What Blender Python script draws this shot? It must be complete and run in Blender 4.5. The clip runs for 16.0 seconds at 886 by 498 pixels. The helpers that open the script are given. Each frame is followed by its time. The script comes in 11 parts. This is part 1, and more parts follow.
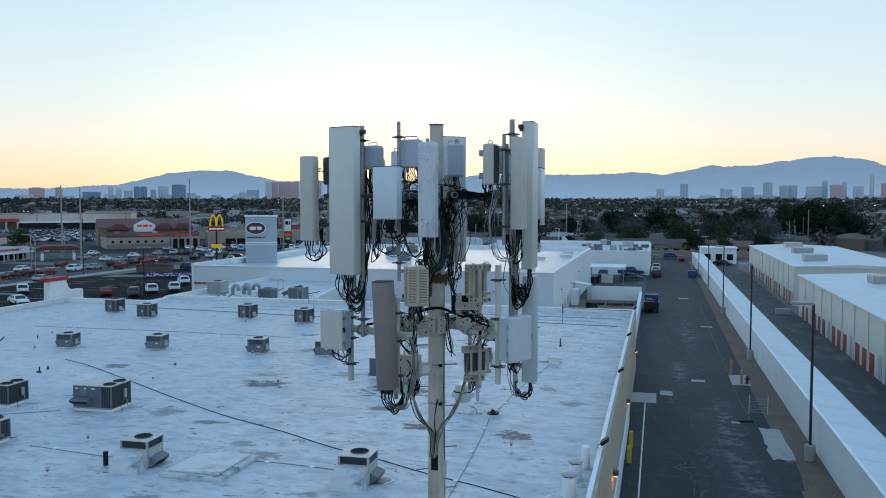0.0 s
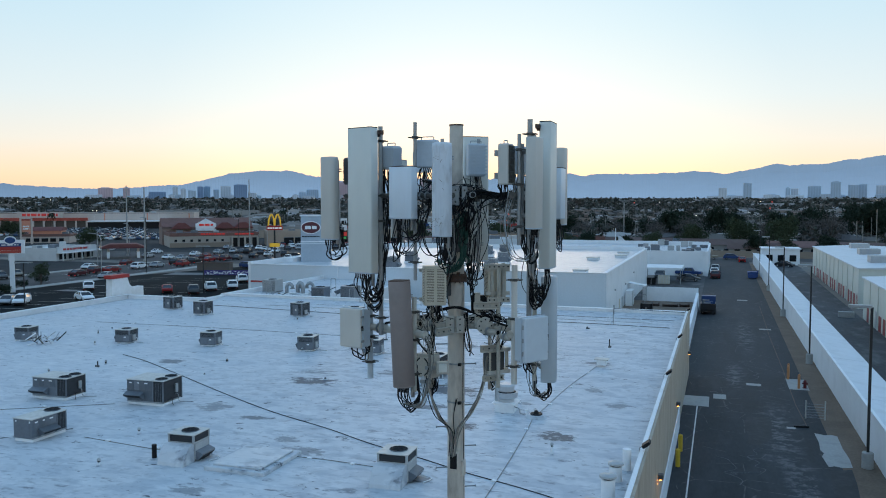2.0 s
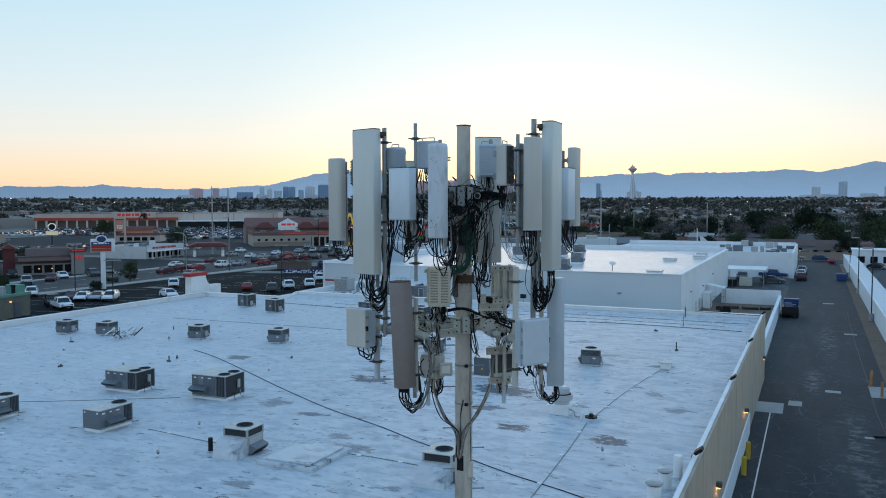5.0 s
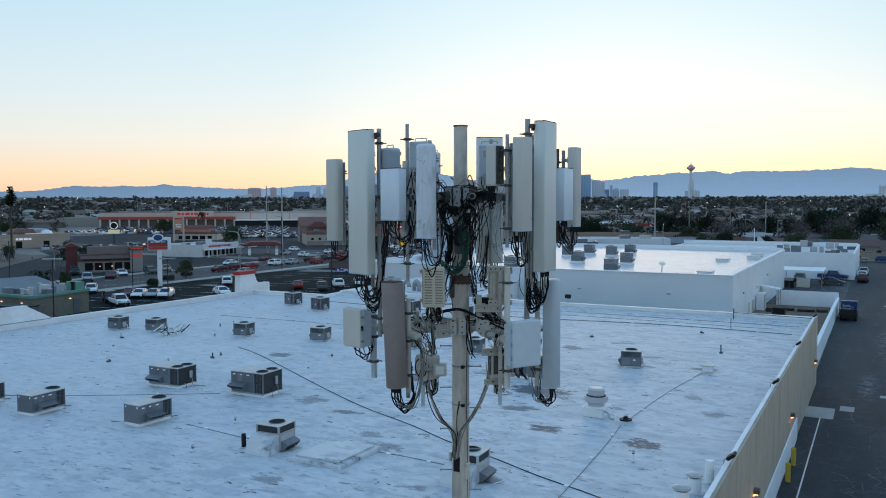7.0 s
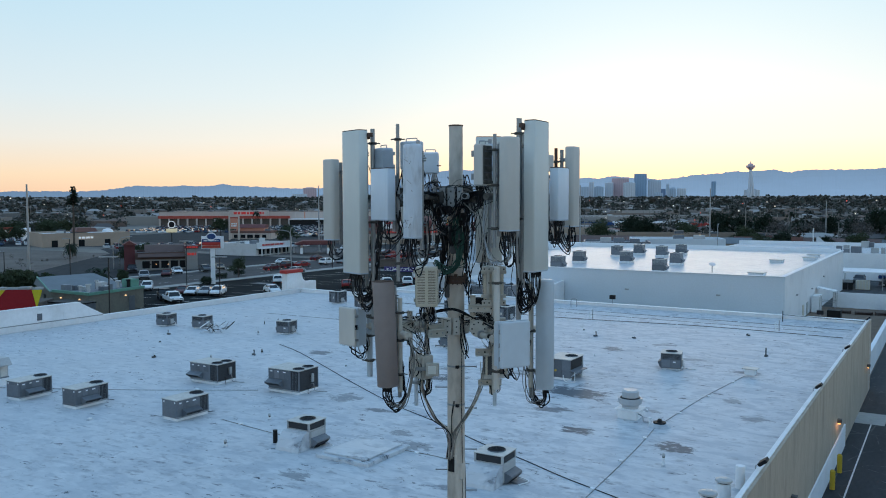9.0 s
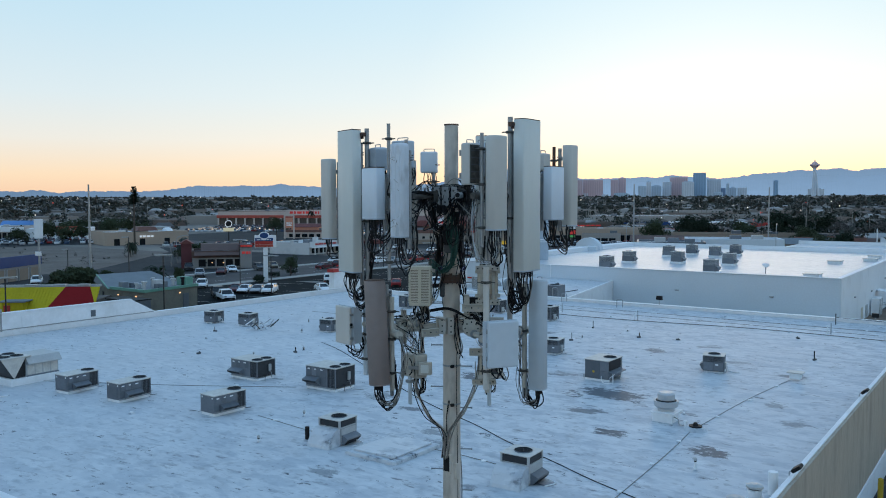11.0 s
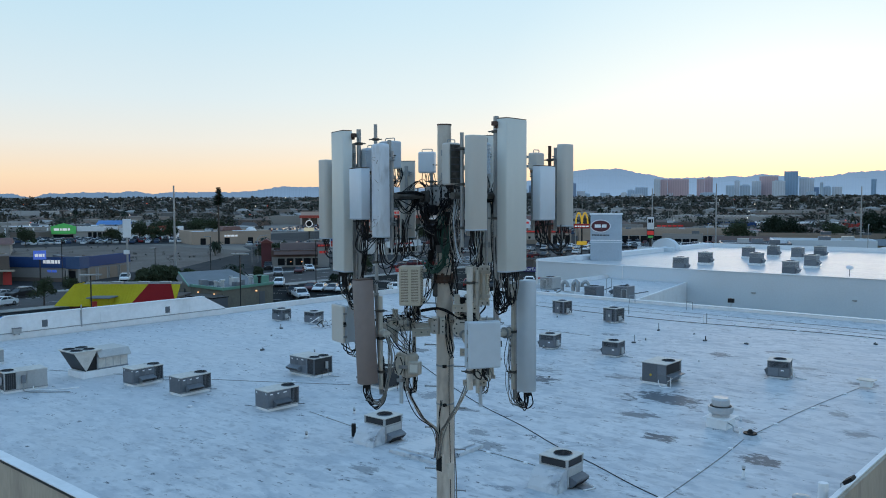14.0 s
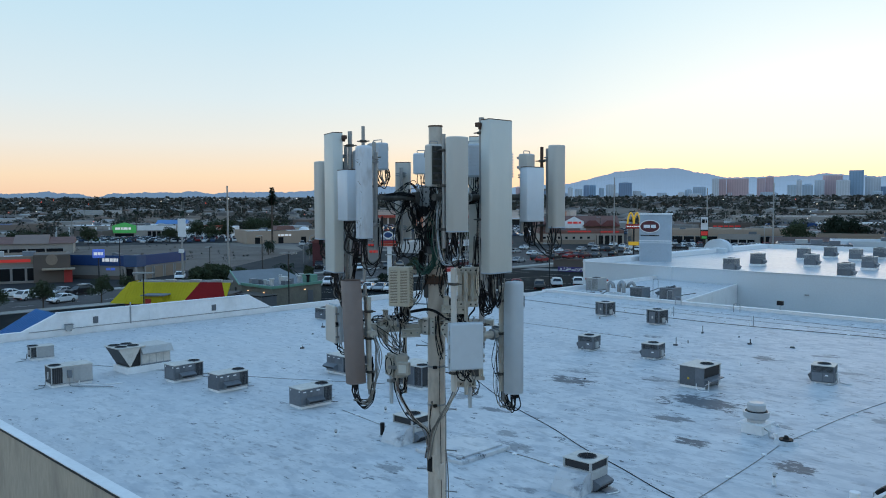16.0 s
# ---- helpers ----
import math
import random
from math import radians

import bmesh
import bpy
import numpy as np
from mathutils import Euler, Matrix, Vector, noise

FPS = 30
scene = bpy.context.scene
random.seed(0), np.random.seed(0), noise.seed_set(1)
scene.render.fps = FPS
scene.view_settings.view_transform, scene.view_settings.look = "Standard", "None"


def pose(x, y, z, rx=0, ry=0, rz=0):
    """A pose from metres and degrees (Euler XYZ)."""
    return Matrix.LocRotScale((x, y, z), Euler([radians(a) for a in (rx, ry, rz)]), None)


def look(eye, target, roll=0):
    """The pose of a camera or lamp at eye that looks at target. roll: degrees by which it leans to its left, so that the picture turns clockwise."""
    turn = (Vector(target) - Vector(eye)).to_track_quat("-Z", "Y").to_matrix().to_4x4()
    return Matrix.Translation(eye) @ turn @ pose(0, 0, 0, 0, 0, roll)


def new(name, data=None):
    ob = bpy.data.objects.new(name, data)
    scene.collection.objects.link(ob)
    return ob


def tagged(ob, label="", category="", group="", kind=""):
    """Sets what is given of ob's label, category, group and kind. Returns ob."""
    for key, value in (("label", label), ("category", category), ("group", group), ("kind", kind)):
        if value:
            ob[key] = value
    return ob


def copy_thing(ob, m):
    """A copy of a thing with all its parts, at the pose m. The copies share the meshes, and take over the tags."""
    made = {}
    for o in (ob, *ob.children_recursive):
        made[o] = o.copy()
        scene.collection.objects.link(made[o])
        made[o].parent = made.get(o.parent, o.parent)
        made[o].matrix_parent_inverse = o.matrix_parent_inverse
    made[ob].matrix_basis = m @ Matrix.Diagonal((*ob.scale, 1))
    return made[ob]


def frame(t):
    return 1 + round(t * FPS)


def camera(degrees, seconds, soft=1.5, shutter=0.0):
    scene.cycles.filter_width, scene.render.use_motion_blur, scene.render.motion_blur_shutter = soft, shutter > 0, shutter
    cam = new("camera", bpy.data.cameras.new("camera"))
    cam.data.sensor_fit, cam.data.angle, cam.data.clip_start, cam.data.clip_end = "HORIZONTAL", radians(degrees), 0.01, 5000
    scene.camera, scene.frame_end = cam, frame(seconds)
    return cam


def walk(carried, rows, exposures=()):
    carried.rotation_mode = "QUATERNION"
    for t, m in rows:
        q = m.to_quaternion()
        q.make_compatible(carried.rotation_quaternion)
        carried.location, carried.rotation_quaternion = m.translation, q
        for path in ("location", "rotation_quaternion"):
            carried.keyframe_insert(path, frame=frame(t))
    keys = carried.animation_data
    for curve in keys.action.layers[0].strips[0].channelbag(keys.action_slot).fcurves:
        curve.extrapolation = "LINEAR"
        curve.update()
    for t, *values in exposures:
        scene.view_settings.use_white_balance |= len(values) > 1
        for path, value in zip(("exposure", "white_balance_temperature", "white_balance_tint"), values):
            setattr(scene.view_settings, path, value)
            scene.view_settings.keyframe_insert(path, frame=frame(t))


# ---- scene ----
# ---------- camera ----------
cam = camera(56.4, 16.0, soft=1.0)
PATH = [
    (0, (3.918, -14.42, 14.879), (3.413, -12.489, 14.768), 0.0),
    (0.5, (4.065, -14.41, 14.882), (3.534, -12.485, 14.77), 0.0),
    (1, (4.219, -14.379, 14.878), (3.656, -12.463, 14.766), -0.0),
    (1.5, (4.396, -14.317, 14.888), (3.794, -12.413, 14.776), -0.0),
    (2, (4.587, -14.289, 14.883), (3.949, -12.396, 14.771), -0.0),
    (2.5, (4.773, -14.233, 14.884), (4.104, -12.351, 14.772), -0.0),
    (3, (4.975, -14.169, 14.884), (4.275, -12.298, 14.771), -0.0),
    (3.5, (5.168, -14.074, 14.888), (4.437, -12.216, 14.775), -0.0),
    (4, (5.372, -13.981, 14.895), (4.611, -12.134, 14.782), -0.1),
    (6.5, (6.509, -13.437, 14.915), (5.6, -11.659, 14.802), -0.0),
    (7, (6.736, -13.31, 14.923), (5.798, -11.547, 14.809), -0.1),
    (7.5, (6.964, -13.187, 14.931), (5.999, -11.439, 14.816), -0.1),
    (8, (7.178, -13.047, 14.934), (6.185, -11.315, 14.819), -0.1),
    (8.5, (7.421, -12.932, 14.925), (6.399, -11.217, 14.81), -0.1),
    (9, (7.642, -12.786, 14.927), (6.592, -11.088, 14.812), -0.1),
    (11.5, (8.742, -12.059, 14.919), (7.555, -10.454, 14.804), -0.1),
    (12, (8.941, -11.919, 14.923), (7.728, -10.333, 14.809), -0.1),
    (12.5, (9.129, -11.756, 14.921), (7.891, -10.19, 14.806), -0.2),
    (13, (9.343, -11.593, 14.92), (8.079, -10.047, 14.804), -0.2),
    (13.5, (9.552, -11.407, 14.917), (8.264, -9.882, 14.801), -0.2),
    (14, (9.77, -11.225, 14.913), (8.456, -9.722, 14.798), -0.2),
    (14.5, (9.963, -11.016, 14.909), (8.625, -9.534, 14.794), -0.2),
    (15, (10.173, -10.828, 14.919), (8.812, -9.368, 14.804), -0.2),
    (15.5, (10.389, -10.65, 14.928), (9.003, -9.212, 14.813), -0.2),
    (16, (10.609, -10.475, 14.935), (9.2, -9.061, 14.82), -0.2),
]
walk(cam, [(t, look(eye, target, roll)) for t, eye, target, roll in PATH])

# ---------- world and light ----------
world = bpy.data.worlds.new("dusk_sky")
scene.world = world
world.use_nodes = True
SUN_AZ = 17.0          # degrees to the left of +y
SUN_EL = 1.5


def build_world():
    nt = world.node_tree
    nt.nodes.clear()
    N, Lk = nt.nodes.new, nt.links.new
    out = N("ShaderNodeOutputWorld")
    sky = N("ShaderNodeTexSky")
    sky.sky_type = "NISHITA"
    sky.sun_disc = False
    sky.sun_elevation = radians(SUN_EL)
    sky.sun_rotation = radians(-SUN_AZ)
    sky.altitude = 600
    sky.air_density, sky.dust_density, sky.ozone_density = 1.0, 1.0, 3.0
    bg1 = N("ShaderNodeBackground")
    bg1.inputs[1].default_value = 0.05
    Lk(sky.outputs[0], bg1.inputs[0])
    # dusk gradient: pale near the horizon, blue overhead, warm towards the set sun
    tc = N("ShaderNodeTexCoord")
    sep = N("ShaderNodeSeparateXYZ")
    Lk(tc.outputs["Generated"], sep.inputs[0])
    ramp = N("ShaderNodeValToRGB")
    Lk(sep.outputs["Z"], ramp.inputs[0])
    cool = ((0.0, (0.88, 0.58, 0.41)), (0.03, (0.92, 0.71, 0.51)), (0.07, (0.82, 0.785, 0.725)), (0.12, (0.70, 0.79, 0.82)), (0.20, (0.57, 0.75, 0.84)), (0.30, (0.45, 0.69, 0.86)), (0.5, (0.33, 0.56, 0.84)), (1.0, (0.25, 0.48, 0.80)))
    el = ramp.color_ramp.elements
    while len(el) > 1:
        el.remove(el[-1])
    el[0].position, el[0].color = cool[0][0], (*cool[0][1], 1)
    for p, c in cool[1:]:
        e = el.new(p)
        e.color = (*c, 1)
    dot = N("ShaderNodeVectorMath")
    dot.operation = "DOT_PRODUCT"
    Lk(tc.outputs["Generated"], dot.inputs[0])
    a = radians(SUN_AZ)
    dot.inputs[1].default_value = (-math.sin(a), math.cos(a), 0.02)
    glow = N("ShaderNodeValToRGB")
    Lk(dot.outputs["Value"], glow.inputs[0])
    ge = glow.color_ramp.elements
    ge[0].position, ge[0].color = 0.75, (0, 0, 0, 1)
    ge[1].position, ge[1].color = 1.0, (0.20, 0.155, 0.075, 1)
    e = ge.new(0.93)
    e.color = (0.06, 0.045, 0.018, 1)
    add = N("ShaderNodeMixRGB")
    add.blend_type = "ADD"
    add.inputs[0].default_value = 1.0
    Lk(ramp.outputs[0], add.inputs[1])
    Lk(glow.outputs[0], add.inputs[2])
    bg2 = N("ShaderNodeBackground")
    bg2.inputs[1].default_value = SKY_GAIN
    Lk(add.outputs[0], bg2.inputs[0])
    both = N("ShaderNodeAddShader")
    Lk(bg1.outputs[0], both.inputs[0])
    Lk(bg2.outputs[0], both.inputs[1])
    Lk(both.outputs[0], out.inputs[0])


SKY_GAIN = 1.0
build_world()
sun_data = bpy.data.lights.new("low_sun", "SUN")
sun_data.energy, sun_data.angle, sun_data.color = 0.25, radians(20), (1.0, 0.78, 0.55)
sun = new("low_sun", sun_data)
sun.matrix_world = look((0, 0, 0), (math.sin(radians(SUN_AZ)), -math.cos(radians(SUN_AZ)), -0.12))


# ---------- materials ----------
def mat(name, color, rough=0.6, metal=0.0, vary=0.15, big=0.4, fine=8.0, bump=0.05, spec=0.4, stretch=(1, 1, 1), dirt=None, dirt_amount=0.0, rand=0.0):
    """A surface with colour variation at two scales, fine relief and, if asked, patches of dirt."""
    m = bpy.data.materials.new(name)
    m.use_nodes = True
    nt = m.node_tree
    N, Lk = nt.nodes.new, nt.links.new
    b = nt.nodes["Principled BSDF"]
    b.inputs["Roughness"].default_value, b.inputs["Metallic"].default_value = rough, metal
    b.inputs["Specular IOR Level"].default_value = spec
    tc = N("ShaderNodeTexCoord")
    mp = N("ShaderNodeMapping")
    mp.inputs["Scale"].default_value = stretch
    Lk(tc.outputs["Object"], mp.inputs[0])
    n1, n2 = N("ShaderNodeTexNoise"), N("ShaderNodeTexNoise")
    for n, s, d in ((n1, big, 3), (n2, fine, 4)):
        n.inputs["Scale"].default_value, n.inputs["Detail"].default_value = s, d
        Lk(mp.outputs[0], n.inputs["Vector"])
    mx = N("ShaderNodeMath")
    mx.operation = "ADD"
    Lk(n1.outputs["Fac"], mx.inputs[0])
    Lk(n2.outputs["Fac"], mx.inputs[1])
    mr = N("ShaderNodeMapRange")
    mr.inputs["From Min"].default_value, mr.inputs["From Max"].default_value = 0.6, 1.4
    mr.inputs["To Min"].default_value, mr.inputs["To Max"].default_value = 1 - vary, 1 + vary
    Lk(mx.outputs[0], mr.inputs[0])
    val = mr.outputs[0]
    if rand:
        oi = N("ShaderNodeObjectInfo")
        rr = N("ShaderNodeMapRange")
        rr.inputs["To Min"].default_value, rr.inputs["To Max"].default_value = 1 - rand, 1 + rand
        Lk(oi.outputs["Random"], rr.inputs[0])
        mm = N("ShaderNodeMath")
        mm.operation = "MULTIPLY"
        Lk(val, mm.inputs[0])
        Lk(rr.outputs[0], mm.inputs[1])
        val = mm.outputs[0]
    vm = N("ShaderNodeVectorMath")
    vm.operation = "SCALE"
    vm.inputs[0].default_value = color
    Lk(val, vm.inputs["Scale"])
    col = vm.outputs[0]
    if dirt:
        n3 = N("ShaderNodeTexNoise")
        n3.inputs["Scale"].default_value, n3.inputs["Detail"].default_value = big * 2.3, 6
        Lk(mp.outputs[0], n3.inputs["Vector"])
        dr = N("ShaderNodeMapRange")
        dr.inputs["From Min"].default_value, dr.inputs["From Max"].default_value = 0.52, 0.72
        dr.inputs["To Max"].default_value = dirt_amount
        Lk(n3.outputs["Fac"], dr.inputs[0])
        dm = N("ShaderNodeMixRGB")
        dm.inputs[2].default_value = (*dirt, 1)
        Lk(dr.outputs[0], dm.inputs[0])
        Lk(col, dm.inputs[1])
        col = dm.outputs[0]
    Lk(col, b.inputs["Base Color"])
    if bump:
        bp = N("ShaderNodeBump")
        bp.inputs["Strength"].default_value, bp.inputs["Distance"].default_value = bump, 0.02
        Lk(n2.outputs["Fac"], bp.inputs["Height"])
        Lk(bp.outputs[0], b.inputs["Normal"])
    return m


def glow_mat(name, color, strength):
    m = bpy.data.materials.new(name)
    m.use_nodes = True
    b = m.node_tree.nodes["Principled BSDF"]
    b.inputs["Base Color"].default_value = (*[0.5 * c for c in color], 1)
    b.inputs["Emission Color"].default_value = (*color, 1)
    b.inputs["Emission Strength"].default_value = strength
    return m


def roof_material(name, rough, spec, stains=True):
    """White roof coating: long brush-like streaks, ponding marks and footprints of dirt."""
    m = mat(name, (0.585, 0.600, 0.618), rough, vary=0.07, big=0.12, fine=2.5, bump=0.12, spec=spec)
    nt = m.node_tree
    N, Lk = nt.nodes.new, nt.links.new
    b = nt.nodes["Principled BSDF"]
    base = b.inputs["Base Color"].links[0].from_socket
    tc = N("ShaderNodeTexCoord")

    def noise_fac(scale, stretch, lo, hi, amount, detail=7, harsh=0.62):
        mp = N("ShaderNodeMapping")
        mp.inputs["Scale"].default_value = stretch
        Lk(tc.outputs["Object"], mp.inputs[0])
        n = N("ShaderNodeTexNoise")
        n.inputs["Scale"].default_value, n.inputs["Detail"].default_value, n.inputs["Roughness"].default_value = scale, detail, harsh
        Lk(mp.outputs[0], n.inputs["Vector"])
        r = N("ShaderNodeMapRange")
        r.inputs["From Min"].default_value, r.inputs["From Max"].default_value, r.inputs["To Max"].default_value = lo, hi, amount
        Lk(n.outputs["Fac"], r.inputs[0])
        return r.outputs[0]

    def mul(a, c):
        k = N("ShaderNodeMath")
        k.operation = "MULTIPLY"
        Lk(a, k.inputs[0])
        Lk(c, k.inputs[1])
        return k.outputs[0]

    def over(under, fac, color):
        k = N("ShaderNodeMixRGB")
        k.inputs[2].default_value = (*color, 1)
        Lk(fac, k.inputs[0])
        Lk(under, k.inputs[1])
        return k.outputs[0]

    def seam_fac():
        """Lapped membrane seams every 2.9 m."""
        w = N("ShaderNodeTexWave")
        w.bands_direction, w.wave_profile = "Y", "SAW"
        w.inputs["Scale"].default_value, w.inputs["Distortion"].default_value, w.inputs["Detail Scale"].default_value = 0.108, 0.12, 0.6
        Lk(tc.outputs["Object"], w.inputs["Vector"])
        r = N("ShaderNodeMapRange")
        r.inputs["From Min"].default_value, r.inputs["From Max"].default_value, r.inputs["To Max"].default_value = 0.965, 0.99, 0.55
        Lk(w.outputs["Fac"], r.inputs[0])
        return r.outputs[0]

    zone = noise_fac(0.10, (1, 1, 1), 0.34, 0.56, 1.0, 3)
    # foot traffic and ponding grow towards the alley side of the roof
    axes = N("ShaderNodeSeparateXYZ")
    Lk(tc.outputs["Object"], axes.inputs[0])
    side = N("ShaderNodeMapRange")
    side.inputs["From Min"].default_value, side.inputs["From Max"].default_value = -36.0, -16.0
    side.inputs["To Min"].default_value, side.inputs["To Max"].default_value = 0.22, 1.0
    Lk(axes.outputs["X"], side.inputs[0])
    zone = mul(zone, side.outputs[0])
    col = over(base, noise_fac(0.30, (0.8, 1, 1), 0.44, 0.66, 0.55), (0.50, 0.54, 0.58))
    col = over(col, mul(noise_fac(1.0, (0.85, 1.0, 1), 0.50, 0.68, 0.55, 6, 0.6), zone), (0.40, 0.43, 0.47))
    col = over(col, mul(noise_fac(1.3, (0.85, 1.05, 1), 0.58, 0.70, 0.55, 5, 0.6), zone), (0.24, 0.25, 0.27))
    col = over(col, mul(noise_fac(2.2, (0.85, 1.05, 1), 0.60, 0.72, 0.6, 4, 0.55), side.outputs[0]), (0.27, 0.28, 0.30))
    col = over(col, noise_fac(1.3, (0.7, 1.0, 1), 0.50, 0.68, 0.34, 6, 0.6), (0.78, 0.79, 0.80))
    col = over(col, noise_fac(9.0, (1, 1, 1), 0.66, 0.72, 0.55, 6, 0.7), (0.16, 0.16, 0.16))
    col = over(col, mul(noise_fac(0.85, (0.65, 1.35, 1), 0.535, 0.60, 0.42, 3, 0.5), side.outputs[0]), (0.34, 0.385, 0.44))
    col = over(col, noise_fac(1.6, (0.6, 1.5, 1), 0.575, 0.625, 0.34, 3, 0.5), (0.34, 0.38, 0.43))
    col = over(col, seam_fac(), (0.52, 0.54, 0.57))
    # short scuffs and heel marks, thick in some places and missing in others
    patchy = noise_fac(0.16, (1, 1, 1), 0.47, 0.66, 1.0, 3)
    col = over(col, mul(noise_fac(2.6, (0.6, 1.5, 1), 0.575, 0.655, 0.75, 4, 0.6), patchy), (0.26, 0.28, 0.31))
    col = over(col, mul(noise_fac(1.7, (0.6, 1.4, 1), 0.61, 0.67, 0.85, 5, 0.65), zone), (0.17, 0.18, 0.20))
    col = over(col, noise_fac(2.4, (0.7, 1.2, 1), 0.56, 0.68, 0.16, 5, 0.6), (0.84, 0.85, 0.86))
    if not stains:
        Lk(col, b.inputs["Base Color"])
        return m
    # ponding stains: place, half-lengths
    grain = noise_fac(1.5, (0.75, 1.35, 1), 0.0, 1.0, 1.0, 8, 0.70)
    for k, (x, y, a, c) in enumerate(((-10.1, 29.8, 2.9, 2.0), (-2.3, 22.4, 1.2, 0.9), (-6.7, 22.6, 1.1, 0.8), (-18.4, 29.2, 2.3, 1.3), (-19.4, 31.8, 1.6, 1.0), (-20.2, 22.2, 1.7, 1.0), (-13.0, 43.8, 1.3, 0.9), (-10.6, 47.5, 1.2, 0.8), (-0.3, 28.8, 0.8, 0.8), (-3.0, 40.3, 1.2, 0.8), (-12.2, 16.7, 1.2, 0.7), (-20.3, 40.0, 1.2, 0.9), (-9.6, 25.6, 1.6, 0.7), (-8.3, 12.8, 0.9, 0.5), (-6.2, 14.9, 0.9, 0.5), (-17.0, 20.8, 1.1, 0.6), (-7.2, 42.7, 1.1, 0.7), (-14.6, 33.0, 1.4, 0.8), (-23.4, 46.6, 1.2, 0.7), (-13.8, 18.0, 1.0, 0.6), (-2.1, 32.3, 0.8, 0.7), (-30.2, 31.7, 1.3, 0.9), (-13.8, 11.1, 1.1, 0.6), (-5.4, 28.1, 1.0, 0.6))):
        mp = N("ShaderNodeMapping")
        mp.inputs["Location"].default_value = (-x / a, -y / c, 0)
        mp.inputs["Scale"].default_value = (1 / a, 1 / c, 0)
        Lk(tc.outputs["Object"], mp.inputs[0])
        ln = N("ShaderNodeVectorMath")
        ln.operation = "LENGTH"
        Lk(mp.outputs[0], ln.inputs[0])
        r = N("ShaderNodeMapRange")
        r.inputs["From Min"].default_value, r.inputs["From Max"].default_value = 1.25, 0.35
        Lk(ln.outputs["Value"], r.inputs[0])
        # the ragged edge comes from the grain of the dirt
        edge = N("ShaderNodeMath")
        edge.operation = "MULTIPLY_ADD"
        edge.inputs[1].default_value = 0.24
        Lk(r.outputs[0], edge.inputs[0])
        Lk(grain, edge.inputs[2])
        cut = N("ShaderNodeMapRange")
        cut.inputs["From Min"].default_value, cut.inputs["From Max"].default_value = 0.640, 0.705
        cut.inputs["To Max"].default_value = 0.92 if k < 4 else 0.75 if k % 3 == 0 else 0.55
        Lk(edge.outputs[0], cut.inputs[0])
        col = over(col, cut.outputs[0], (0.080, 0.092, 0.11))
    Lk(col, b.inputs["Base Color"])
    return m


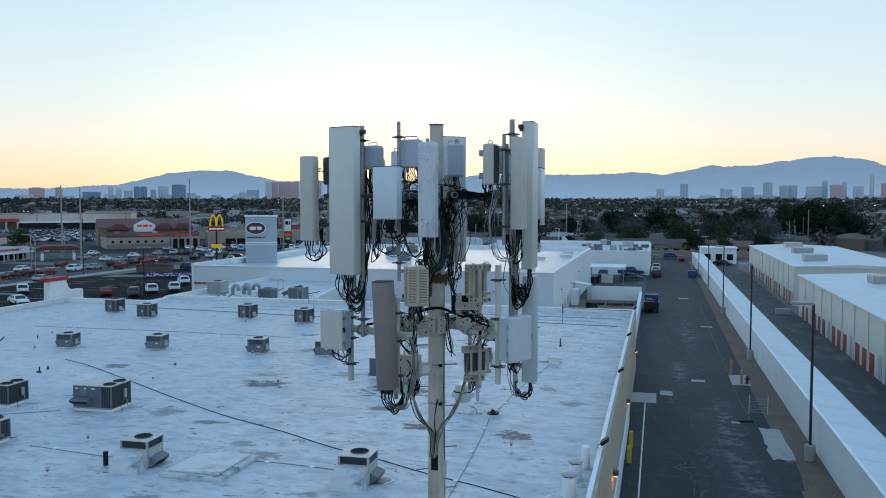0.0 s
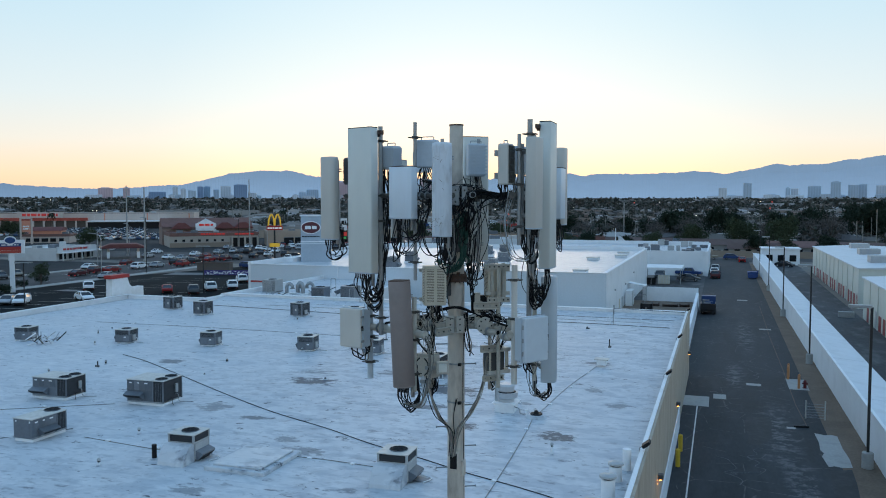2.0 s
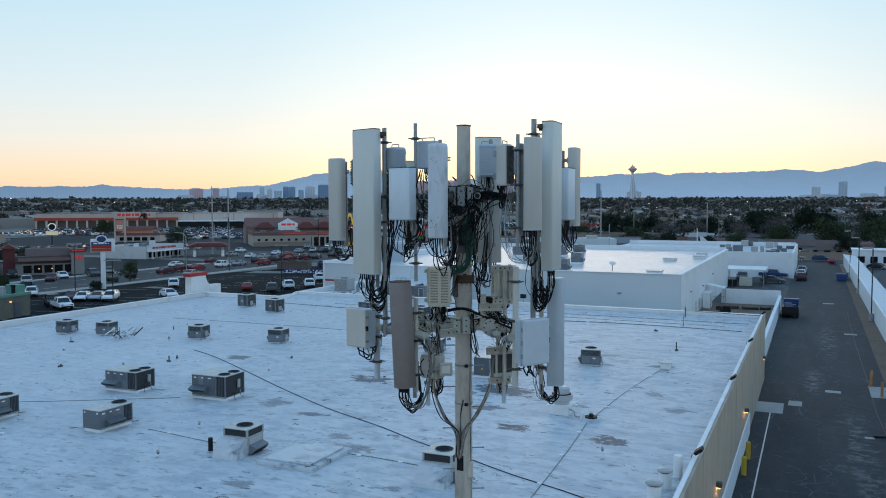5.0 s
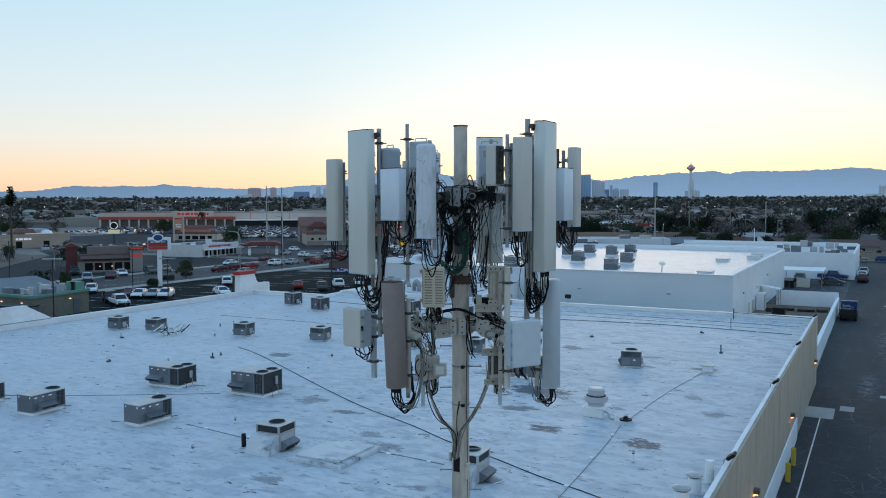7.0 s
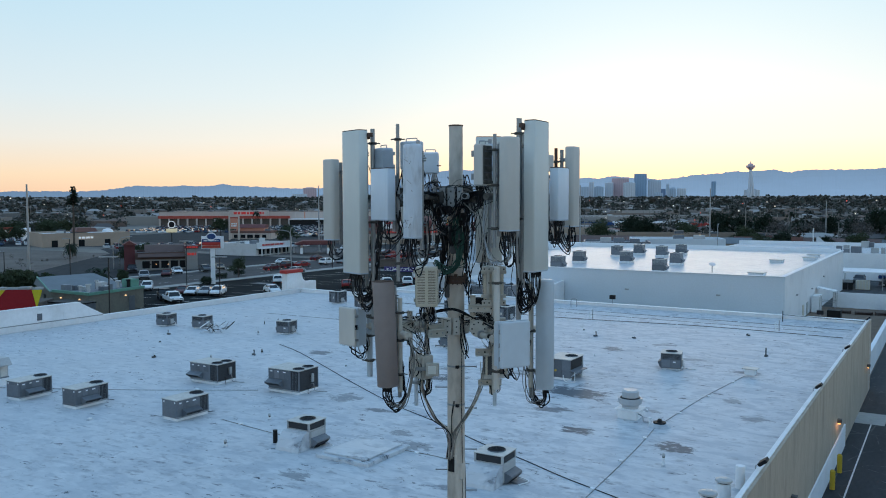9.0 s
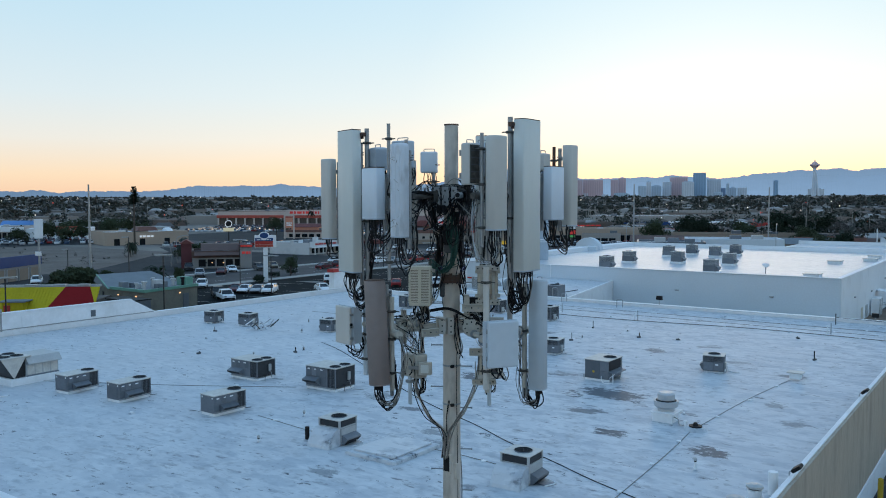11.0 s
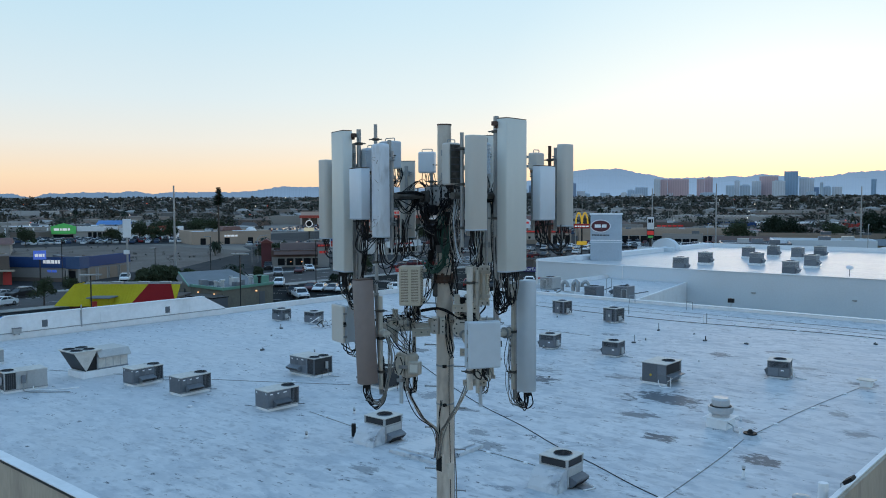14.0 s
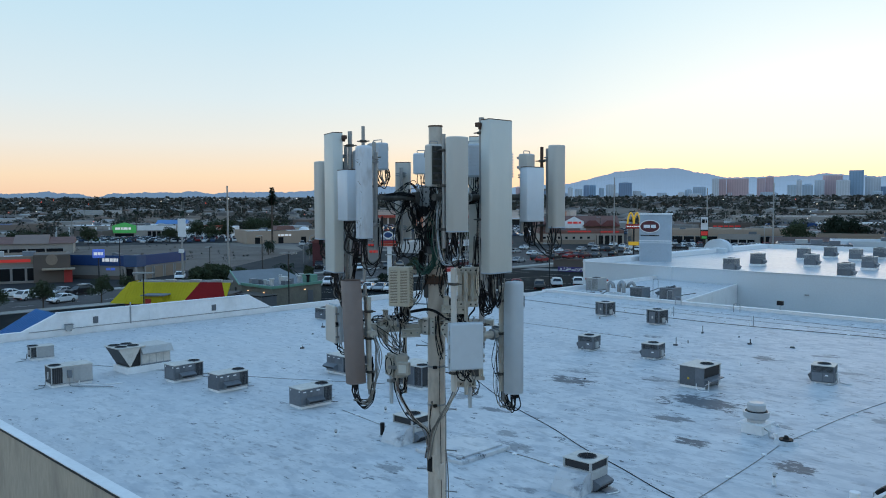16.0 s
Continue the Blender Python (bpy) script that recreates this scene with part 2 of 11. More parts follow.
M = dict(
    roof=roof_material("white_roof_coating", 0.58, 0.22),
    roof_smooth=roof_material("newer_glossy_roof_coating", 0.40, 0.5, stains=False),
    parapet=mat("white_parapet_paint", (0.80, 0.81, 0.82), 0.6, vary=0.08, big=0.3, fine=4, dirt=(0.5, 0.5, 0.48), dirt_amount=0.3),
    wall_white=mat("white_wall_paint", (0.79, 0.81, 0.83), 0.7, vary=0.06, big=0.2, fine=5, dirt=(0.55, 0.56, 0.57), dirt_amount=0.25),
    wall_blue=mat("pale_blue_wall_paint", (0.61, 0.665, 0.71), 0.7, vary=0.06, big=0.2, fine=5),
    wall_beige=mat("beige_stucco", (0.44, 0.37, 0.29), 0.85, vary=0.16, big=0.5, fine=9, bump=0.3, dirt=(0.25, 0.20, 0.16), dirt_amount=0.5, stretch=(1, 1, 0.25)),
    asphalt=mat("worn_asphalt", (0.042, 0.045, 0.050), 0.75, vary=0.45, big=0.22, fine=2.2, bump=0.3, dirt=(0.16, 0.165, 0.17), dirt_amount=0.55, stretch=(1.3, 0.5, 1)),
    lot=mat("car_park_asphalt", (0.012, 0.016, 0.018), 0.9, spec=0.05, vary=0.40, big=0.05, fine=1.0, bump=0.2, dirt=(0.036, 0.040, 0.042), dirt_amount=0.5),
    patch=mat("pale_patched_asphalt", (0.16, 0.165, 0.17), 0.9, vary=0.35, big=0.6, fine=5, bump=0.3),
    concrete=mat("concrete", (0.38, 0.37, 0.35), 0.85, vary=0.15, big=0.5, fine=6, bump=0.2, dirt=(0.2, 0.2, 0.2), dirt_amount=0.3),
    soil=mat("dry_soil", (0.17, 0.125, 0.092), 0.95, vary=0.3, big=0.5, fine=6, bump=0.5),
    desert=mat("dusty_ground", (0.19, 0.17, 0.15), 0.95, vary=0.3, big=0.02, fine=0.3, bump=0.0, dirt=(0.12, 0.12, 0.115), dirt_amount=0.6),
    line=mat("white_road_paint", (0.62, 0.62, 0.60), 0.7, vary=0.2, big=1.5, fine=9),
    metal_roof=mat("pale_metal_roofing", (0.62, 0.66, 0.70), 0.45, metal=0.0, vary=0.06, big=0.3, fine=3, dirt=(0.45, 0.48, 0.5), dirt_amount=0.4),
    dark=mat("black_rubber", (0.010, 0.010, 0.011), 0.6, spec=0.25, vary=0.1, fine=20, bump=0.02),
    cable=mat("black_cable_jacket", (0.008, 0.008, 0.009), 0.55, vary=0.15, big=2, fine=20, bump=0.0, spec=0.2),
    cable_grey=mat("grey_cable_jacket", (0.22, 0.21, 0.19), 0.5, vary=0.15, big=2, fine=20, bump=0.0),
    cable_green=mat("green_ground_wire", (0.02, 0.080, 0.058), 0.5, vary=0.15, big=2, fine=20, bump=0.0),
    cable_red=mat("red_cable_tape", (0.30, 0.03, 0.02), 0.5, vary=0.1, big=2, fine=20, bump=0.0),
    pole=mat("beige_painted_steel_pole", (0.62, 0.56, 0.49), 0.55, vary=0.14, big=1.6, fine=12, dirt=(0.16, 0.13, 0.10), dirt_amount=0.6, stretch=(1, 1, 0.4)),
    steel=mat("painted_mount_steel", (0.50, 0.47, 0.41), 0.5, metal=0.0, vary=0.15, big=2, fine=14, dirt=(0.2, 0.15, 0.11), dirt_amount=0.4),
    galv=mat("galvanised_steel", (0.33, 0.35, 0.36), 0.42, metal=0.6, vary=0.15, big=3, fine=20),
    rust=mat("rusty_steel", (0.10, 0.06, 0.045), 0.85, vary=0.3, big=4, fine=18, bump=0.3),
    panel=mat("off_white_radome", (0.69, 0.69, 0.64), 0.42, vary=0.05, big=1.0, fine=6, bump=0.01, dirt=(0.52, 0.54, 0.50), dirt_amount=0.35, stretch=(1, 1, 0.3)),
    panel_beige=mat("beige_radome", (0.61, 0.58, 0.53), 0.45, vary=0.05, big=1.0, fine=6, bump=0.01, dirt=(0.44, 0.43, 0.39), dirt_amount=0.35, stretch=(1, 1, 0.3)),
    panel_white=mat("white_radome", (0.70, 0.76, 0.82), 0.4, vary=0.05, big=1.0, fine=6, bump=0.01, dirt=(0.45, 0.47, 0.48), dirt_amount=0.3, stretch=(1, 1, 0.3)),
    panel_taupe=mat("taupe_painted_radome", (0.262, 0.212, 0.196), 0.55, vary=0.06, big=1.0, fine=8, bump=0.02, dirt=(0.14, 0.12, 0.11), dirt_amount=0.3),
    panel_grey=mat("blue_grey_radome", (0.52, 0.58, 0.63), 0.45, vary=0.05, big=1.0, fine=6, bump=0.01),
    rru=mat("pale_radio_housing", (0.50, 0.56, 0.62), 0.45, vary=0.08, big=2, fine=12),
    rru_dark=mat("dark_heat_sink", (0.09, 0.095, 0.10), 0.5, metal=0.2, vary=0.12, big=2, fine=12),
    cabinet=mat("ivory_cabinet_paint", (0.64, 0.58, 0.47), 0.5, vary=0.07, big=2, fine=12, dirt=(0.33, 0.29, 0.22), dirt_amount=0.3),
    ac_body=mat("grey_sheet_metal", (0.140, 0.157, 0.178), 0.45, metal=0.1, vary=0.15, big=1.2, fine=8, rand=0.25),
    ac_light=mat("pale_grey_sheet_metal", (0.40, 0.41, 0.41), 0.45, metal=0.1, vary=0.12, big=1.2, fine=8, rand=0.15),
    ac_top=mat("sun_bleached_sheet_metal", (0.58, 0.56, 0.52), 0.5, metal=0.1, vary=0.15, big=1.2, fine=8, dirt=(0.3, 0.28, 0.26), dirt_amount=0.4),
    coil=mat("condenser_coil", (0.034, 0.036, 0.040), 0.55, metal=0.2, vary=0.3, big=3, fine=40, stretch=(1, 1, 4)),
    fan=mat("black_fan_guard", (0.012, 0.012, 0.014), 0.6, vary=0.2, fine=30),
    alu=mat("spun_aluminium", (0.50, 0.51, 0.52), 0.45, metal=0.3, vary=0.08, big=2, fine=12),
    lamp_pole=mat("dark_bronze_lamp_post", (0.022, 0.020, 0.020), 0.5, vary=0.15, big=1, fine=10),
    yellow=mat("yellow_safety_paint", (0.55, 0.36, 0.03), 0.6, vary=0.15, big=2, fine=10),
    orange=mat("faded_orange_marker", (0.55, 0.24, 0.10), 0.6, vary=0.15, big=2, fine=10),
    red=mat("red_paint", (0.40, 0.035, 0.03), 0.5, vary=0.15, big=1.5, fine=10),
    door_red=mat("red_roller_door", (0.27, 0.035, 0.035), 0.5, vary=0.12, big=1.5, fine=10),
    blue=mat("blue_painted_steel", (0.03, 0.07, 0.22), 0.5, vary=0.2, big=1.5, fine=10),
    glass=mat("dark_window_glass", (0.012, 0.014, 0.017), 0.22, vary=0.1, bump=0.0, spec=0.1),
    chrome=mat("bright_metal", (0.6, 0.6, 0.62), 0.25, metal=0.9, vary=0.05),
    tyre=mat("tyre_rubber", (0.02, 0.02, 0.02), 0.8, vary=0.1),
)
M["storage"] = mat("cream_green_cladding", (0.62, 0.64, 0.58), 0.6, vary=0.06, big=0.2, fine=4, dirt=(0.45, 0.46, 0.42), dirt_amount=0.3)


def alley_material():
    """Dark asphalt, worn pale along the wheel tracks and crazed with fine cracks."""
    m = mat("alley_asphalt", (0.024, 0.028, 0.033), 0.75, spec=0.3, vary=0.4, big=0.3, fine=4.0, bump=0.3, dirt=(0.050, 0.055, 0.060), dirt_amount=0.5, stretch=(1.4, 0.35, 1))
    nt = m.node_tree
    N, Lk = nt.nodes.new, nt.links.new
    b = nt.nodes["Principled BSDF"]
    col = b.inputs["Base Color"].links[0].from_socket
    tc = N("ShaderNodeTexCoord")

    def lay(fac, color):
        k = N("ShaderNodeMixRGB")
        k.inputs[2].default_value = (*color, 1)
        Lk(fac, k.inputs[0])
        Lk(col, k.inputs[1])
        return k.outputs[0]

    def band(socket, lo, hi, amount):
        r = N("ShaderNodeMapRange")
        r.inputs["From Min"].default_value, r.inputs["From Max"].default_value, r.inputs["To Max"].default_value = lo, hi, amount
        Lk(socket, r.inputs[0])
        return r.outputs[0]

    def times(p, q):
        k = N("ShaderNodeMath")
        k.operation = "MULTIPLY"
        Lk(p, k.inputs[0])
        Lk(q, k.inputs[1])
        return k.outputs[0]

    fine = N("ShaderNodeTexNoise")
    fine.inputs["Scale"].default_value, fine.inputs["Detail"].default_value, fine.inputs["Roughness"].default_value = 1.1, 9, 0.72
    Lk(tc.outputs["Object"], fine.inputs["Vector"])
    for x, y, hx, hy in ((8.6, 46.0, 1.5, 11.0), (9.3, 33.0, 1.2, 8.0), (6.0, 66.0, 1.0, 7.0), (7.5, 90.0, 1.2, 14.0)):
        mp = N("ShaderNodeMapping")
        mp.inputs["Location"].default_value = (-x / hx, -y / hy, 0)
        mp.inputs["Scale"].default_value = (1 / hx, 1 / hy, 0)
        Lk(tc.outputs["Object"], mp.inputs[0])
        ln = N("ShaderNodeVectorMath")
        ln.operation = "LENGTH"
        Lk(mp.outputs[0], ln.inputs[0])
        col = lay(times(band(ln.outputs["Value"], 1.1, 0.3, 1.0), band(fine.outputs["Fac"], 0.48, 0.60, 0.75)), (0.17, 0.175, 0.18))
    cell = N("ShaderNodeTexVoronoi")
    cell.feature = "DISTANCE_TO_EDGE"
    cell.inputs["Scale"].default_value = 0.33
    wob = N("ShaderNodeMixRGB")
    wob.inputs[0].default_value = 0.14
    Lk(tc.outputs["Object"], wob.inputs[1])
    Lk(fine.outputs["Color"], wob.inputs[2])
    Lk(wob.outputs[0], cell.inputs["Vector"])
    col = lay(times(band(cell.outputs["Distance"], 0.012, 0.004, 0.32), band(fine.outputs["Fac"], 0.46, 0.54, 1.0)), (0.22, 0.22, 0.22))
    Lk(col, b.inputs["Base Color"])
    return m


M["alley"] = alley_material()
M["grime"] = mat("grimy_dark_steel", (0.075, 0.070, 0.062), 0.6, metal=0.2, vary=0.35, big=5, fine=22, bump=0.1, dirt=(0.22, 0.20, 0.17), dirt_amount=0.5)
M["panel_dirty"] = mat("dirt_streaked_white_radome", (0.68, 0.72, 0.77), 0.42, vary=0.05, big=2.2, fine=9, bump=0.02, dirt=(0.20, 0.19, 0.18), dirt_amount=0.45, stretch=(1.4, 1.4, 0.5))
M["amber"] = glow_mat("amber_lamp", (1.0, 0.38, 0.08), 6.0)
M["sodium"] = glow_mat("warm_wall_lamp", (1.0, 0.55, 0.25), 1.5)
M["tail"] = glow_mat("lit_tail_lamp", (1.0, 0.04, 0.03), 0.7)
M["head"] = glow_mat("lit_head_lamp", (1.0, 0.93, 0.8), 4.0)


# ---------- building blocks ----------
def part(name, bm, material, parent=None, label="", smooth=False):
    me = bpy.data.meshes.new(name)
    if smooth:
        for f in bm.faces:
            f.smooth = True
    bm.to_mesh(me)
    bm.free()
    me.materials.append(material)
    ob = new(name, me)
    ob.parent = parent
    if label:
        tagged(ob, label)
    return ob


def share(name, src, parent, m=None):
    """Another piece on the same mesh."""
    ob = new(name, src.data)
    ob.parent = parent
    if m is not None:
        ob.matrix_basis = m
    return ob


def thing(name, label, category, x=0, y=0, z=0, rz=0, group="", kind=""):
    ob = new(name)
    ob.empty_display_size = 0.3
    ob.matrix_basis = pose(x, y, z, 0, 0, rz)
    return tagged(ob, label, category, group, kind)


def box(bm, x0, y0, z0, x1, y1, z1, bevel=0.0, m=None):
    c = Matrix.Translation(((x0 + x1) / 2, (y0 + y1) / 2, (z0 + z1) / 2)) @ Matrix.Diagonal((abs(x1 - x0), abs(y1 - y0), abs(z1 - z0), 1))
    r = bmesh.ops.create_cube(bm, size=1, matrix=(m @ c) if m else c)
    if bevel:
        es = list({e for v in r["verts"] for e in v.link_edges})
        bmesh.ops.bevel(bm, geom=es, offset=bevel, segments=2, affect="EDGES", profile=0.5)
    return bm


def boxes(*rows, bevel=0.0):
    bm = bmesh.new()
    for r in rows:
        box(bm, *r, bevel=bevel)
    return bm


def rod(bm, a, b, r0, r1=None, seg=12, caps=True):
    a, b = Vector(a), Vector(b)
    d = b - a
    m = Matrix.Translation((a + b) / 2) @ d.to_track_quat("Z", "Y").to_matrix().to_4x4()
    bmesh.ops.create_cone(bm, cap_ends=caps, segments=seg, radius1=r0, radius2=r0 if r1 is None else r1, depth=d.length, matrix=m)
    return bm


def rods(*rows, seg=12):
    bm = bmesh.new()
    for r in rows:
        rod(bm, *r, seg=seg)
    return bm


def curve_points(pts, n=14):
    """A smooth line through the given points."""
    P = [Vector(p) for p in pts]
    P = [2 * P[0] - P[1]] + P + [2 * P[-1] - P[-2]]
    out = []
    k = max(2, n // (len(P) - 3))
    for i in range(1, len(P) - 2):
        for j in range(k):
            t = j / k
            a, b, c, d = P[i - 1], P[i], P[i + 1], P[i + 2]
            out.append(0.5 * (2 * b + (c - a) * t + (2 * a - 5 * b + 4 * c - d) * t * t + (3 * b - a - 3 * c + d) * t ** 3))
    out.append(P[-2])
    return out


def tube(bm, pts, r, seg=6, n=14):
    line = curve_points(pts, n)
    rings = []
    for i, p in enumerate(line):
        d = (line[min(i + 1, len(line) - 1)] - line[max(i - 1, 0)]).normalized()
        u = d.cross(Vector((0.31, 0.17, 0.93)))
        if u.length < 0.05:
            u = d.cross(Vector((1, 0, 0)))
        u.normalize()
        w = d.cross(u)
        rings.append([bm.verts.new(p + r * (math.cos(2 * math.pi * k / seg) * u + math.sin(2 * math.pi * k / seg) * w)) for k in range(seg)])
    for a, b in zip(rings, rings[1:]):
        for k in range(seg):
            f = bm.faces.new((a[k], a[(k + 1) % seg], b[(k + 1) % seg], b[k]))
            f.smooth = True
    bm.faces.new(rings[0][::-1])
    bm.faces.new(rings[-1])
    return bm


def rounded(bm, w, d, h, r, z0=0.0, seg=4, dome=0.0, rf=None):
    """An upright prism with rounded corners; rf: another radius for the two front (-y) corners."""
    prof = []
    for cx, cy, a0, q in ((1, 1, 0, r), (-1, 1, 90, r), (-1, -1, 180, rf or r), (1, -1, 270, rf or r)):
        for k in range(seg + 1):
            a = radians(a0 + 90 * k / seg)
            prof.append((cx * (w / 2 - q) + q * math.cos(a), cy * (d / 2 - q) + q * math.sin(a)))
    levels = [(z0, 0.94), (z0 + 0.012, 1.0), (z0 + h - 0.012 - dome, 1.0), (z0 + h - dome * 0.3, 0.95)] + ([(z0 + h, 0.7)] if dome else [])
    rings = [[bm.verts.new((x * s, y * s, z)) for x, y in prof] for z, s in levels]
    for a, b in zip(rings, rings[1:]):
        for k in range(len(prof)):
            f = bm.faces.new((a[k], a[(k + 1) % len(prof)], b[(k + 1) % len(prof)], b[k]))
            f.smooth = rf is not None or r > 0.05
    bm.faces.new(rings[0][::-1])
    bm.faces.new(rings[-1])
    return bm


def prism(bm, outline, axis, lo, hi):
    """An outline in two coordinates, drawn out along the third."""
    def at(p, v):
        q = list(p)
        q.insert(axis, v)
        return bm.verts.new(q)
    a, b = [at(p, lo) for p in outline], [at(p, hi) for p in outline]
    n = len(outline)
    for k in range(n):
        bm.faces.new((a[k], a[(k + 1) % n], b[(k + 1) % n], b[k]))
    bm.faces.new(a[::-1])
    bm.faces.new(b)
    bmesh.ops.recalc_face_normals(bm, faces=bm.faces)
    return bm


def slab(name, material, x0, y0, z0, x1, y1, z1, label, category, kind="structure"):
    return tagged(part(name, boxes((x0, y0, z0, x1, y1, z1)), material), label, category, kind=kind)


# ---------- setting: ground, main building, alley ----------
GZ = -1.0       # street level
RZ = 4.3        # roof deck of the store


def sheet(name, material, outline, z, label, category):
    bm = bmesh.new()
    bm.faces.new([bm.verts.new((x, y, z)) for x, y in outline])
    bmesh.ops.recalc_face_normals(bm, faces=bm.faces)
    if bm.faces[:][0].normal.z < 0:
        bmesh.ops.reverse_faces(bm, faces=bm.faces)
    return tagged(part(name, bm, material), label, category, kind="structure")


bm = bmesh.new()
rings = []
for r in (0.0, 150, 400, 700, 1200, 2000, 3000, 4000, 4800):
    z = GZ + max(0.0, r - 700) * 0.0108
    rings.append([bm.verts.new((0, 0, z))] if r == 0 else [bm.verts.new((r * math.cos(2 * math.pi * k / 96), r * math.sin(2 * math.pi * k / 96), z)) for k in range(96)])
for k in range(96):
    bm.faces.new((rings[0][0], rings[1][k], rings[1][(k + 1) % 96]))
    for a, c in zip(rings[1:], rings[2:]):
        bm.faces.new((a[k], c[k], c[(k + 1) % 96], a[(k + 1) % 96]))
tagged(part("ground", bm, M["desert"]), "dusty valley floor reaching the mountains", "ground", kind="structure")
sheet("alley_road", M["alley"], ((1.6, -60), (11.7, -60), (11.7, 232), (1.6, 232)), GZ + 0.02, "cracked dark asphalt service alley", "road")
sheet("verge", M["soil"], ((11.7, -60), (14.8, -60), (13.0, 215), (11.7, 215)), GZ + 0.03, "bare soil strip beside the alley", "ground")
sheet("storage_road", M["asphalt"], ((15.7, -40), (23.1, -40), (23.1, 232), (15.7, 232)), GZ + 0.02, "asphalt lane between storage rows", "road")
sheet("yard", M["asphalt"], ((-9.0, 90), (1.6, 90), (1.6, 232), (-9.0, 232)), GZ + 0.015, "loading yard asphalt behind the stores", "road")
sheet("car_park", M["lot"], ((-118, -40), (-57.8, -40), (-57.8, 190), (-100, 190), (-118, 130)), GZ + 0.02, "large worn asphalt car park", "car park")
sheet("south_yard", M["concrete"], ((-57, -60), (1.6, -60), (1.6, 1.7), (-60, 1.7)), GZ + 0.01, "pale concrete apron behind the store", "pavement")


def wall_y(name, material, x, y0, y1, z0, z1, thick, label):
    return tagged(part(name, boxes((x - thick, y0, z0, x, y1, z1)), material), label, "wall", kind="structure")


# store roof and walls
slab("store_roof_corner", M["roof"], -57.2, 2.0, RZ - 0.3, -47.6, 60.6, RZ, "flat white-coated corner of the store roof", "roof")
slab("store_roof", M["roof"], -47.6, 2.0, RZ - 0.3, 1.7, 64.8, RZ, "flat white-coated store roof with dirty ponding marks", "roof")
wall_east = thing("wall_east", "beige stucco store wall along the alley", "wall", kind="structure")
part("wall_face", boxes((1.7, 1.7, GZ, 1.96, 65.2, 4.96)), M["wall_beige"], wall_east)
part("base_band", boxes((1.96, 24.0, GZ, 2.04, 46.0, 0.45)), M["wall_white"], wall_east, "white painted band at the foot of the wall")
part("parapet_cap", boxes((1.66, 1.65, 4.96, 1.84, 65.25, 5.02), bevel=0.012), M["parapet"], wall_east, "white parapet cap")
wall_south = thing("wall_south", "beige stucco back wall of the store", "wall", kind="structure")
part("wall_face", boxes((-57.6, 1.6, GZ, 1.7, 2.0, 4.62)), M["wall_beige"], wall_south)
part("flashing", boxes((-57.6, 1.575, 4.56, 1.7, 1.60, 4.66)), M["lamp_pole"], wall_south, "dark metal edge flashing")
part("parapet_cap", boxes((-57.6, 1.58, 4.66, 1.66, 2.06, 4.70)), M["parapet"], wall_south, "white roof edge")
wall_west = thing("wall_west", "white parapet wall with a raised section above the shop front", "wall", kind="structure")
bm = bmesh.new()
prism(bm, ((2.0, GZ), (61.0, GZ), (61.0, 4.70), (34.3, 4.75), (31.8, 6.1), (14.2, 6.1), (11.4, 4.85), (2.0, 4.85)), 0, -57.8, -57.4)
part("wall_face", bm, M["parapet"], wall_west)
bm = bmesh.new()
for a, b in (((2.0, 4.85), (11.4, 4.85)), ((14.2, 6.1), (31.8, 6.1)), ((34.3, 4.75), (61.0, 4.70))):
    box(bm, -57.88, a[0], a[1], -57.32, b[0], b[1] + 0.06)
part("parapet_cap", bm, M["parapet"], wall_west)
src = part("wall_vent", boxes((-57.4, -0.22, -0.28, -57.36, 0.22, 0.28), bevel=0.01), M["ac_body"], wall_west, "small dark louvre")
src.matrix_basis = pose(0, 17.2, 5.3)
share("wall_vent", src, wall_west, pose(0, 28.0, 5.3))
part("conduit", boxes((-57.4, 12, 4.78, -57.34, 34, 4.84)), M["galv"], wall_west)
part("access_panel", boxes((-57.4, 21.8, 4.75, -57.36, 22.9, 5.75), bevel=0.01), M["parapet"], wall_west)
part("conduit", boxes((-57.4, 20.1, 4.7, -57.32, 20.2, 6.5)), M["galv"], wall_west)
part("access_panel", boxes((-57.4, 30.2, 4.75, -57.37, 31.4, 5.45), bevel=0.01), M["parapet"], wall_west)
wall_north = thing("wall_north", "low white parapet along the far side of the roof", "wall", kind="structure")
part("wall_face", boxes((-48.0, 64.8, GZ, 1.7, 65.2, 4.78)), M["parapet"], wall_north)
part("wall_face", boxes((-57.4, 60.6, GZ, -47.6, 61.0, 4.68)), M["parapet"], wall_north)
part("wall_face", boxes((-48.0, 61.0, GZ, -47.6, 64.8, 4.66)), M["parapet"], wall_north)
part("parapet_cap", boxes((-47.9, 64.7, 4.78, 1.66, 65.3, 4.83)), M["parapet"], wall_north)
part("parapet_cap", boxes((-57.3, 60.5, 4.68, -47.5, 61.1, 4.73)), M["parapet"], wall_north)
part("cant_strip", prism(bmesh.new(), ((62.2, RZ + 0.004), (64.8, RZ + 0.004), (64.8, RZ + 0.22)), 0, -47.5, 1.7), M["roof"], wall_north, "sloped roof cant beside the parapet")
# mansard pylon at the corner of the shop front
py = thing("corner_pylon", "white sloped pylon with a red tiled cap", "pylon", -58.7, 61.6, 4.0)
part("body", prism(bmesh.new(), ((-2.6, -5.2), (2.8, -5.2), (2.8, 1.35), (1.0, 1.35), (0.45, 1.75), (0.15, 2.55), (-2.3, 2.55)), 0, -0.4, 0.4), M["parapet"], py)
part("cap", boxes((-0.5, -2.6, 2.55, 0.5, 0.4, 2.95), bevel=0.05), M["red"], py, "red cap")

